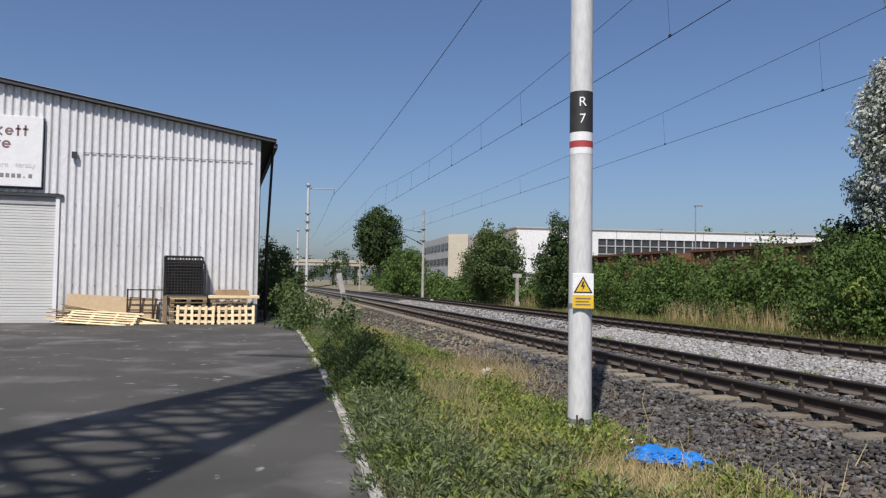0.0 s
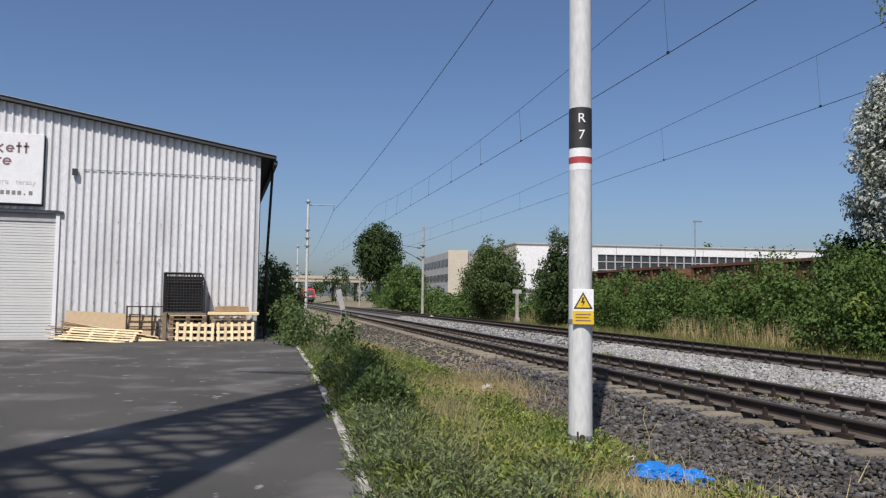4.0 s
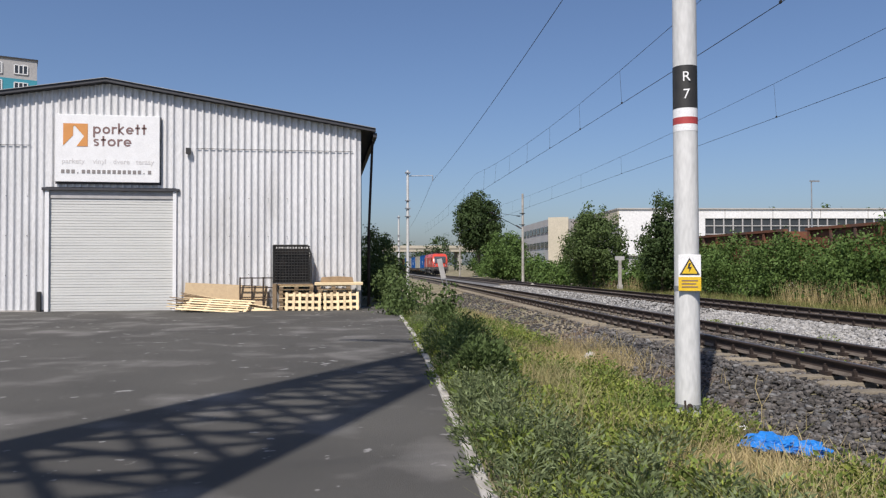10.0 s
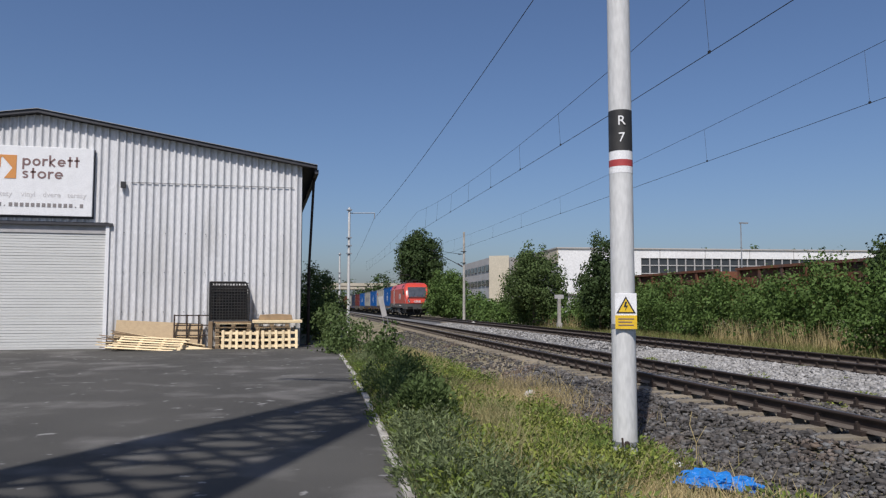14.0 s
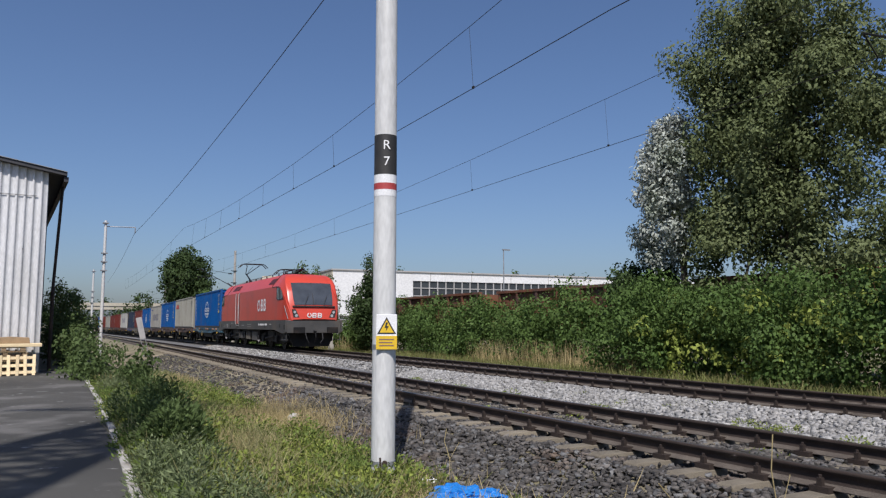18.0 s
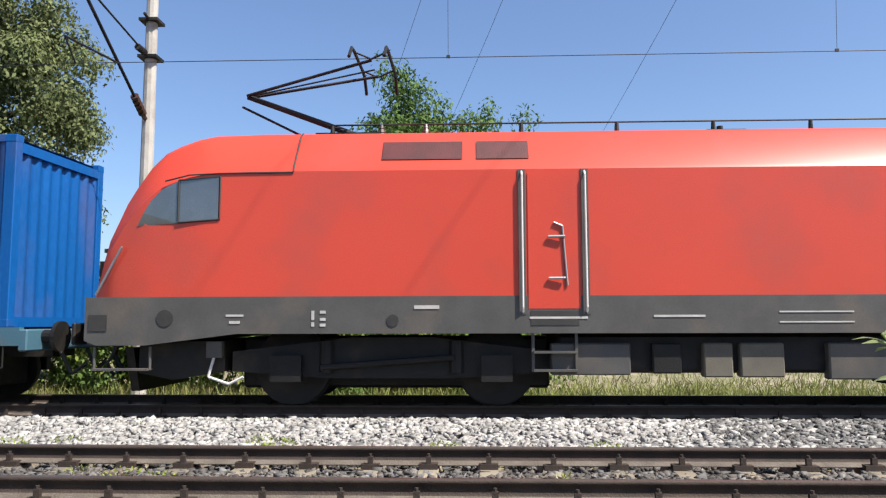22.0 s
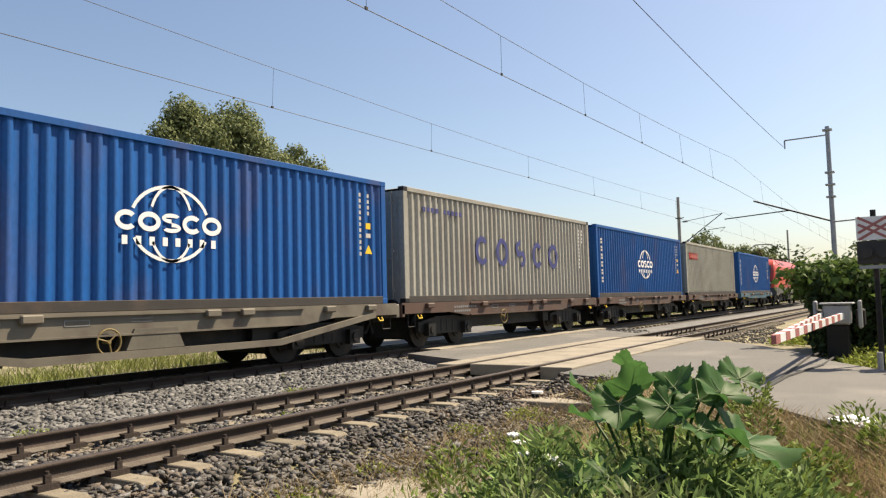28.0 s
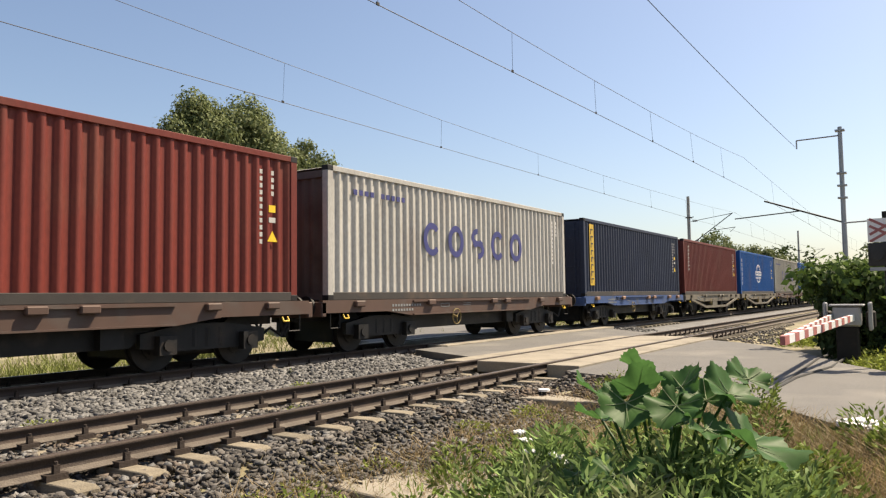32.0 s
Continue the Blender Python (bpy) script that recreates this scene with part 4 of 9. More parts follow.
def build_loco():
    L = thing("electric_locomotive", "red electric locomotive with a dark grey skirt and white lettering", "locomotive")
    E_ = 9.28

    def ztop(d):
        return float(np.interp(d, [0, 0.10, 0.20, 0.33, 0.48, 0.73, 0.99, 1.33, 1.69, 2.3, 2.6], [1.62, 2.10, 2.45, 2.70, 3.03, 3.43, 3.72, 3.92, 4.02, 4.07, 4.07]))

    def wide(d):
        return float(np.interp(d, [0, 0.3, 0.8, 1.6], [1.20, 1.36, 1.46, 1.50]))

    def section(y):
        d = E_ - abs(y)
        w, zt = wide(d), ztop(d)
        zs = 1.58 + (zt - 1.58) * 0.725
        wc = w * float(np.interp(d, [0, 0.9, 2.2], [0.93, 0.86, 0.64]))
        half = [(w, 1.56), (w, 1.58 + (zs - 1.58) * 0.5), (w, zs - 0.02), (w - 0.03, zs + 0.03), (wc + 0.07, zt - 0.09), (wc, zt - 0.03), (wc * 0.5, zt)]
        return [(-a, b) for a, b in half] + [(a, b) for a, b in half[::-1]]

    st = [0, 0.06, 0.12, 0.22, 0.33, 0.48, 0.62, 0.8, 1.0, 1.2, 1.45, 1.7, 2.0, 2.3, 2.6]
    ys = [-E_ + s for s in st] + [-3.0, 0.0, 3.0] + [E_ - s for s in st[::-1]]
    V, F = [], []
    for y in ys:
        V += [(x, y, z) for x, z in section(y)]
    n = 14
    for k in range(len(ys) - 1):
        for j in range(n):
            F.append((k * n + j, k * n + (j + 1) % n, (k + 1) * n + (j + 1) % n, (k + 1) * n + j))
    me = raw_mesh("body", V, F, "loco_red", smooth=True)
    me.set_sharp_from_angle(angle=radians(22))
    body = part("body", me, None, L, "red painted body shell")
    # grey skirt, chamfered up to the ends
    for s in (-1, 1):
        bm = bmesh.new()
        bm_prism(bm, [(-9.27, 1.58), (9.27, 1.58), (9.27, 0.97), (9.1, 0.90), (8.4, 0.90), (7.1, 1.06), (-7.1, 1.06), (-8.4, 0.90), (-9.1, 0.90), (-9.27, 0.97)], "x", s * 1.44, s * 1.508)
        part("skirt", bm, "loco_grey", L, "dark grey side skirt with small white marks")
    for s in (-1, 1):
        bm = bmesh.new()
        bm_box(bm, -1.44, 1.44, s * 9.05 - 0.22, s * 9.05 + 0.22, 0.90, 1.565)
        part("headstock", bm, "loco_grey", L, bevel=0.03)
        bm = bmesh.new()
        bm_prism(bm, [(-1.2, 0.86), (1.2, 0.86), (0.95, 0.22), (-0.95, 0.22)], "y", s * 8.75 - 0.06, s * 8.75 + 0.06)
        part("snowplough", bm, "dark_metal", L)
        bm = bmesh.new()
        bm_prism(bm, [(s * 7.35, 0.95), (s * 8.6, 0.95), (s * 8.6, 0.50), (s * 8.1, 0.40), (s * 7.35, 0.52)], "x", -1.2, 1.2)
        part("end_equipment", bm, "dark_metal", L)
        for sx in (-0.875, 0.875):
            bm = bmesh.new()
            bm_tube(bm, (sx, s * 9.2, 1.06), (sx, s * 9.58, 1.06), 0.11, n=14)
            bm_box(bm, sx - 0.30, sx + 0.30, s * 9.61 - 0.03, s * 9.61 + 0.03, 0.90, 1.22)
            part("buffer", bm, "dark_metal", L, bevel=0.02)
        bm = bmesh.new()
        bm_tube(bm, (0, s * 9.2, 1.02), (0, s * 9.55, 0.98), 0.05)
        bm_path(bm, [(0, s * 9.5, 1.0), (0.02, s * 9.55, 0.7), (0, s * 9.4, 0.45)], 0.04)
        part("coupling", bm, "dark_metal", L)
        for sx in (-1, 1):
            bm = bmesh.new()
            bm_path(bm, [(sx * 0.45, s * 9.22, 0.95), (sx * 0.42, s * 9.45, 0.6), (sx * 0.3, s * 9.4, 0.4)], 0.025)
            part("brake_hose", bm, "black_rubber", L)
        # step frames at the corners
        for sx in (-1, 1):
            bm = bmesh.new()
            a, b = s * 8.35, s * 9.15
            bm_path(bm, [(sx * 1.42, a, 0.88), (sx * 1.42, a, 0.56), (sx * 1.42, b, 0.56), (sx * 1.42, b, 0.88)], 0.022)
            bm_box(bm, sx * 1.42 - 0.1, sx * 1.42 + 0.1, min(a, b), max(a, b), 0.55, 0.575)
            part("corner_step", bm, "loco_grey", L)
        # windscreen on the curved front, with a centre post and wipers
        V, F = [], []
        ds = [0.17, 0.25, 0.33, 0.48, 0.60, 0.73, 0.80]
        for d in ds:
            w, zt = wide(d), ztop(d)
            wc = w * float(np.interp(d, [0, 0.9, 2.2], [0.93, 0.86, 0.64]))
            for u in (-0.85, -0.45, 0, 0.45, 0.85):
                drop = 0.03 * max(0, abs(u) - 0.5) / 0.5
                V.append((wc * u, s * (E_ - d + 0.016), zt - drop + 0.018))
        for k in range(len(ds) - 1):
            for j in range(4):
                q = (k * 5 + j, k * 5 + j + 1, k * 5 + j + 6, k * 5 + j + 5)
                F.append(q if s < 0 else q[::-1])
        part("windscreen", raw_mesh("windscreen", V, F, "screen_glass", smooth=True), None, L, "dark tinted windscreen")
        bm = bmesh.new()
        bm_path(bm, [(0.0, s * (E_ - 0.17 + 0.03), 2.36), (0.0, s * (E_ - 0.33 + 0.03), 2.72), (0.0, s * (E_ - 0.80 + 0.03), 3.53)], 0.018)
        part("windscreen_post", bm, "black_paint", L)
        for sx in (-0.5, 0.5):
            bm = bmesh.new()
            bm_path(bm, [(sx, s * (E_ - 0.14 + 0.06), 2.32), (sx + 0.25, s * (E_ - 0.36 + 0.06), 2.86)], 0.012)
            part("wiper", bm, "black_paint", L)
        bm = bmesh.new()
        bm_box(bm, -1.12, 1.12, s * (E_ - 0.12) - 0.06, s * (E_ - 0.12) + 0.06, 2.25, 2.31)
        part("wiper_cowl", bm, "black_paint", L)
        for sx in (-1, 1):
            bm = bmesh.new()
            pts = [(sx * 0.78, 1.70), (sx * 1.10, 1.70), (sx * 1.16, 2.12), (sx * 0.98, 2.12)]
            bm_prism(bm, pts, "y", s * 9.1, s * 9.262)
            lamp = part("headlight", bm, "black_paint", L)
            bm = bmesh.new()
            bm_tube(bm, (sx * 0.94, s * 9.255, 1.80), (sx * 0.94, s * 9.275, 1.80), 0.075, n=14)
            bm_tube(bm, (sx * 1.03, s * 9.255, 1.98), (sx * 1.03, s * 9.275, 1.98), 0.07, n=14)
            part("lens", bm, "lamp_glass", lamp)
            bm = bmesh.new()
            bm_path(bm, [(sx * 1.36, s * 9.2, 1.62), (sx * 1.46, s * 8.8, 2.3)], 0.018)
            part("handrail", bm, "pole_galv", L)
        # emblem on the nose
        bm = bmesh.new()
        yf = s * (E_ + 0.004)
        for j in range(22):
            a0, a1 = j * math.tau / 24 + 1.9, (j + 1) * math.tau / 24 + 1.9
            q = [(s * 0.27 + r_ * math.cos(a), 1.82 + r_ * math.sin(a)) for a, r_ in ((a0, 0.12), (a1, 0.12), (a1, 0.075), (a0, 0.075))]
            bm_prism(bm, q, "y", min(yf, yf + s * 0.012), max(yf, yf + s * 0.012))
        for x0 in (-0.11, 0.17):
            for a, b, z0, z1 in ((0.0, 0.05, 1.70, 1.94), (0.05, 0.19, 1.70, 1.742), (0.05, 0.19, 1.80, 1.842), (0.05, 0.19, 1.898, 1.94), (0.17, 0.215, 1.735, 1.81), (0.17, 0.215, 1.835, 1.905)):
                xa, xb = sorted((-s * (x0 + a), -s * (x0 + b)))
                bm_box(bm, xa, xb, min(yf, yf + s * 0.012), max(yf, yf + s * 0.012), z0, z1)
        part("nose_emblem", bm, "white_paint", L, "white ring and block emblem")
    # cab side windows and side details, both sides
    for sx in (-1, 1):
        xx = sx * 1.507
        for s in (-1, 1):
            win = [(0.69, 2.60), (0.78, 2.78), (0.89, 2.96), (1.06, 3.13), (1.29, 3.24), (1.55, 3.28), (1.88, 3.29), (1.88, 2.69), (1.31, 2.63)]
            bm = bmesh.new()
            vs = []
            for d, z in win:
                vs.append(bm.verts.new((sx * (wide(d) + 0.012), s * (E_ - d), z)))
            bm.faces.new(vs)
            part("cab_side_window", bm, "cab_glass", L)
            bm = bmesh.new()
            bm_path(bm, [(xx, s * (E_ - 1.30), 2.64), (xx, s * (E_ - 1.30), 3.25), (xx, s * (E_ - 1.90), 3.30), (xx, s * (E_ - 1.90), 2.68), (xx, s * (E_ - 1.30), 2.64)], 0.014, n=5)
            part("window_frame", bm, "black_rubber", L)
            bm = bmesh.new()
            bm_tube(bm, (xx - 0.012, s * 8.12, 1.28), (xx + 0.012, s * 8.12, 1.28), 0.12, n=18)
            part("sand_filler", bm, "black_paint", L)
            bm = bmesh.new()
            bm_tube(bm, (xx - 0.012, s * 4.9, 1.24), (xx + 0.012, s * 4.9, 1.24), 0.085, n=16)
            part("filler_cap", bm, "black_paint", L)
            bm = bmesh.new()
            bm_box(bm, xx - 0.012, xx + 0.012, s * 9.08 - 0.13, s * 9.08 + 0.13, 1.10, 1.33)
            part("step_hole", bm, "black_paint", L)
            # roof grilles over the cant rail
            for g0, g1 in (((4.20, 5.36), (5.56, 6.31)) if s > 0 else ((3.05, 4.27),)):
                V = []
                for y in (s * (E_ - g0), s * (E_ - g1)):
                    for k in (0.22, 0.78):
                        V.append((sx * (1.47 - 0.44 * k + 0.014), y, 3.41 + 0.56 * k + 0.014))
                part("roof_grille", raw_mesh("roof_grille", V, [(0, 1, 3, 2)], "loco_roof"), None, L)
        for s in (-1, 1):
            bm = bmesh.new()
            bm_path(bm, [(xx, s * (E_ - 1.1), 3.24), (xx, s * (E_ - 1.45), 3.325), (xx, s * (E_ - 1.9), 3.345), (xx, s * (E_ - 2.95), 3.35)], 0.012, n=5)
            part("cab_roof_seam", bm, "black_rubber", L)
        for s in (-1, 1):
            bm = bmesh.new()
            y = s * (E_ - 2.95)
            bm_path(bm, [(sx * 1.503, y, 3.36), (sx * 1.475, y, 3.43), (sx * 1.035, y, 4.0), (sx * 0.9, y, 4.06)], 0.012, n=5)
            part("cab_roof_joint", bm, "black_rubber", L)
        # the machine-room door, near the rear cab on this side and near the front on the other
        yd = 2.65 if sx < 0 else -2.65
        bm = bmesh.new()
        bm_box(bm, sx * 1.495, sx * 1.512, yd - 0.36, yd + 0.36, 1.40, 3.30)
        dr = part("side_door", bm, "loco_red", L, "red side door with grab rails")
        for e in (-0.44, 0.44):
            bm = bmesh.new()
            xa, xb = sorted((sx * 1.496, sx * 1.516))
            bm_box(bm, xa, xb, yd + e - 0.05, yd + e + 0.05, 1.32, 3.36)
            part("rail_recess", bm, "loco_grey", dr)
            bm = bmesh.new()
            bm_path(bm, [(sx * 1.515, yd + e, 1.35), (sx * 1.56, yd + e, 1.42), (sx * 1.56, yd + e, 3.27), (sx * 1.515, yd + e, 3.33)], 0.014, n=8)
            part("grab_rail", bm, "sign_grey", dr, "pale steel grab rail")
        bm = bmesh.new()
        bm_path(bm, [(sx * 1.53, yd - 0.18, 1.72), (sx * 1.53, yd - 0.12, 2.55), (sx * 1.53, yd + 0.0, 2.6)], 0.014)
        bm_path(bm, [(sx * 1.54, yd + 0.08, 1.82), (sx * 1.56, yd - 0.15, 1.82)], 0.02)
        bm_path(bm, [(sx * 1.54, yd + 0.08, 2.4), (sx * 1.56, yd - 0.15, 2.4)], 0.02)
        part("door_handle", bm, "pole_galv", dr)
        bm = bmesh.new()
        bm_box(bm, sx * 1.49, sx * 1.515, yd - 0.33, yd + 0.33, 1.17, 1.37)
        part("step_recess", bm, "black_paint", dr)
        bm = bmesh.new()
        for z in (0.55, 0.8):
            bm_box(bm, sx * 1.40 - 0.12, sx * 1.40 + 0.12, yd - 0.3, yd + 0.3, z - 0.015, z + 0.015)
        for e in (-0.3, 0.3):
            bm_box(bm, sx * 1.40 - 0.03, sx * 1.40 + 0.03, yd + e - 0.02, yd + e + 0.02, 0.53, 1.1)
        part("door_steps", bm, "loco_grey", dr)
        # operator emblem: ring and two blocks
        ye = -4.05
        if sx < 0:
            bm = bmesh.new()
            ring_on_side(bm, ye - 0.72, 2.42, 0.35, 0.33, 0.11, -1.512, 60, 395)
            for q in (ye + 0.06, ye + 0.73):
                bm_box(bm, -1.520, -1.510, q - 0.26, q - 0.13, 2.10, 2.77)
                for z in (2.155, 2.445, 2.715):
                    bm_box(bm, -1.520, -1.510, q - 0.13, q + 0.05, z - 0.055, z + 0.055)
                ring_on_side(bm, q + 0.04, 2.605, 0.20, 0.165, 0.11, -1.512, -90, 90, 28)
                ring_on_side(bm, q + 0.04, 2.285, 0.235, 0.185, 0.115, -1.512, -90, 90, 28)
            bm_prism(bm, [(ye - 0.78, 2.44), (ye - 0.68, 2.44), (ye - 0.50, 2.74), (ye - 0.62, 2.74)], "x", -1.520, -1.510)
            bmesh.ops.scale(bm, vec=(1, -1, 1), space=Matrix.Translation((0, -ye, 0)), verts=bm.verts)
            part("side_emblem", bm, "white_paint", L, "white ring and block emblem")
            bars_on_side("number_mark", L, [(-5.34 + 0.113 * k, -5.34 + 0.113 * k + 0.075, 1.29, 1.40) for k in range(18) if k not in (4, 7, 12, 15)], "white_paint", -1.511)
            bars_on_side("stencil_mark", L, [(7.05, 7.2, 1.2, 1.24), (7.0, 7.25, 1.30, 1.33), (6.0, 6.04, 1.16, 1.22), (6.0, 6.04, 1.25, 1.38), (5.84, 5.92, 1.16, 1.2), (5.84, 5.92, 1.24, 1.28), (5.84, 5.92, 1.34, 1.38), (4.6, 4.25, 1.4, 1.45), (2.2, 3.0, 1.26, 1.29), (0.6, 1.3, 1.28, 1.31), (-0.4, -1.4, 1.2, 1.22), (-0.4, -1.4, 1.34, 1.36), (-6.3, -5.95, 1.34, 1.38)], "mark_dim", -1.511)
    # bogies, wheels, underfloor boxes
    for s in (-1, 1):
        bo = part("bogie", bm_box(bm_box(bmesh.new(), -1.05, 1.05, s * 4.95 - 2.0, s * 4.95 + 2.0, 0.55, 0.82), -0.62, 0.62, s * 4.95 - 2.3, s * 4.95 + 2.3, 0.24, 1.0), "dark_metal", L, bevel=0.04)
        for sx in (-1, 1):
            bm = bmesh.new()
            bm_prism(bm, [(s * 4.95 - 2.3, 0.52), (s * 4.95 - 2.3, 0.80), (s * 4.95 - 0.6, 1.0), (s * 4.95 + 0.6, 1.0), (s * 4.95 + 2.3, 0.80), (s * 4.95 + 2.3, 0.52), (s * 4.95 + 0.9, 0.42), (s * 4.95 - 0.9, 0.42)], "x", sx * 1.02, sx * 1.16)
            for yy in (-1.5, 1.5):
                bm_box(bm, sx * 1.12, sx * 1.28, s * 4.95 + yy - 0.22, s * 4.95 + yy + 0.22, 0.38, 0.75)
                bm_tube(bm, (sx * 1.15, s * 4.95 + yy * 0.62, 0.5), (sx * 1.15, s * 4.95 + yy * 0.62, 0.95), 0.11, n=10)
            bm_tube(bm, (sx * 1.24, s * 4.95 - 0.9, 0.72), (sx * 1.24, s * 4.95 + 1.0, 0.58), 0.045, n=8)
            part("side_frame", bm, "dark_metal", bo)
            bm = bmesh.new()
            bm_path(bm, [(sx * 1.3, s * 4.95 + 2.5, 0.82), (sx * 1.3, s * 4.95 + 2.6, 0.45), (sx * 1.3, s * 4.95 + 2.3, 0.35), (sx * 1.3, s * 4.95 + 2.1, 0.45)], 0.02)
            part("sand_pipe", bm, "sign_grey", bo)
            bm = bmesh.new()
            bm_box(bm, sx * 1.30 - 0.06, sx * 1.30 + 0.06, s * 4.95 + 2.40, s * 4.95 + 2.62, 0.72, 0.95)
            part("sand_box", bm, "loco_grey", bo)
        for yy in (-1.5, 1.5):
            wheelset(L, s * 4.95 + yy, 0.575)
    bm = bmesh.new()
    bm_box(bm, -1.25, 1.25, -2.6, 2.6, 0.50, 1.05)
    part("transformer", bm, "dark_metal", L, bevel=0.05)
    for sx in (-1, 1):
        for a, b, z, mt in ((-2.4, -1.1, 0.42, "loco_grey"), (-0.5, 0.1, 0.45, "wood_dim"), (0.2, 0.6, 0.45, "wood_dim"), (1.6, 2.7, 0.48, "loco_grey"), (0.9, 1.3, 0.5, "dark_metal")):
            bm = bmesh.new()
            bm_box(bm, sx * 1.28 - 0.1, sx * 1.28 + 0.1, a, b, z, 0.92)
            part("underfloor_box", bm, mt, L, bevel=0.02)
    # roof gear
    for y in np.arange(-6.0, 6.1, 1.5):
        bm = bmesh.new()
        bm_tube(bm, (-0.3, y, 4.04), (-0.3, y, 4.34), 0.05, 0.03, n=8)
        part("busbar_insulator", bm, "dark_metal", L)
    bm = bmesh.new()
    bm_tube(bm, (-0.3, -6.0, 4.35), (-0.3, 6.0, 4.35), 0.014, n=6)
    part("roof_busbar", bm, "dark_metal", L)
    for y in (-5.2, -4.5, 4.5, 5.2):
        bm = bmesh.new()
        for k in range(4):
            bm_tube(bm, (-0.4, y, 4.05 + 0.07 * k), (-0.4, y, 4.11 + 0.07 * k), 0.11 - 0.02 * k, 0.08 - 0.018 * k, n=10)
        part("roof_insulator", bm, "insulator", L)
    bm = bmesh.new()
    bm_box(bm, -0.6, 0.6, -0.4, 0.2, 4.05, 4.14)
    for k in range(3):
        bm_tube(bm, (-0.3 + 0.3 * k, -0.1, 4.14), (-0.3 + 0.3 * k, -0.1, 4.26), 0.05, n=8)
    part("breaker", bm, "dark_metal", L)

    def pantograph(yb, way, up):
        p = part("pantograph", bm_box(bmesh.new(), -0.55, 0.55, yb - 0.5, yb + 0.5, 4.10, 4.17), "dark_metal", L, "raised grey pantograph" if up else "lowered grey pantograph")
        for sx in (-0.5, 0.5):
            for e in (-0.42, 0.42):
                bm = bmesh.new()
                bm_tube(bm, (sx, yb + e, 4.03), (sx, yb + e, 4.14), 0.06, n=8)
                part("foot_insulator", bm, "insulator", p)
        if up:
            kn = (yb + way * 1.75, 4.93)
            hd = (yb - way * 0.35, 5.50)
        else:
            kn = (yb + way * 1.55, 4.36)
            hd = (yb - way * 0.9, 4.46)
        bm = bmesh.new()
        bm_tube(bm, (0, yb - way * 0.2, 4.2), (0, kn[0], kn[1]), 0.055, 0.045, n=8)
        bm_tube(bm, (0.12, yb - way * 0.05 + way * 0.7, 4.18), (0.1, kn[0] + way * 0.12, kn[1] - 0.14), 0.022, n=6)
        part("lower_arm", bm, "dark_metal", p)
        bm = bmesh.new()
        for sx in (-1, 1):
            bm_tube(bm, (sx * 0.06, kn[0], kn[1]), (sx * 0.40, hd[0], hd[1] - 0.12), 0.025, n=6)
        bm_tube(bm, (0, kn[0], kn[1]), (0, hd[0], hd[1] - 0.14), 0.014, n=6)
        part("upper_arm", bm, "dark_metal", p)
        bm = bmesh.new()
        for e in (-0.27, 0.27):
            bm_path(bm, [(-0.97, hd[0] + e, hd[1] - 0.26), (-0.72, hd[0] + e, hd[1] - 0.03), (-0.5, hd[0] + e, hd[1]), (0.5, hd[0] + e, hd[1]), (0.72, hd[0] + e, hd[1] - 0.03), (0.97, hd[0] + e, hd[1] - 0.26)], 0.028)
        for sx in (-0.45, 0.45):
            bm_path(bm, [(sx, hd[0] - 0.27, hd[1]), (sx, hd[0], hd[1] - 0.12), (sx, hd[0] + 0.27, hd[1])], 0.016)
        part("collector_head", bm, "dark_metal", p)

    pantograph(5.72, 1, True)
    pantograph(-5.6, -1, False)
    bm = bmesh.new()
    bm_path(bm, [(0.35, 5.0, 4.3), (0.1, 6.0, 4.3)], 0.018)
    part("roof_cable", bm, "dark_metal", L)
    TRAIN.append((L, 270.08))


M["wood_dim"] = material("case_beige", (0.12, 0.11, 0.085), (0.09, 0.08, 0.065), 3, 0.8, 0.1)
build_loco()




# ---- containers ----
CL, CW, CH = 12.19, 2.438, 2.896


def corrugated(length, z0, z1, x, pitch=0.278, depth=0.046):
    """A corrugated wall facing -x, along y."""
    V, F = [], []
    pts = []
    n = int(round(length / pitch))
    pitch = length / n
    for k in range(n):
        a = -length / 2 + k * pitch
        pts += [(a, 0), (a + pitch * 0.30, 0), (a + pitch * 0.43, depth), (a + pitch * 0.87, depth)]
    pts.append((length / 2, 0))
    for y, d in pts:
        V += [(x + d, y, z0), (x + d, y, z1)]
    for k in range(len(pts) - 1):
        F.append((2 * k, 2 * k + 1, 2 * k + 3, 2 * k + 2))
    return V, F


CONT_CACHE = {}


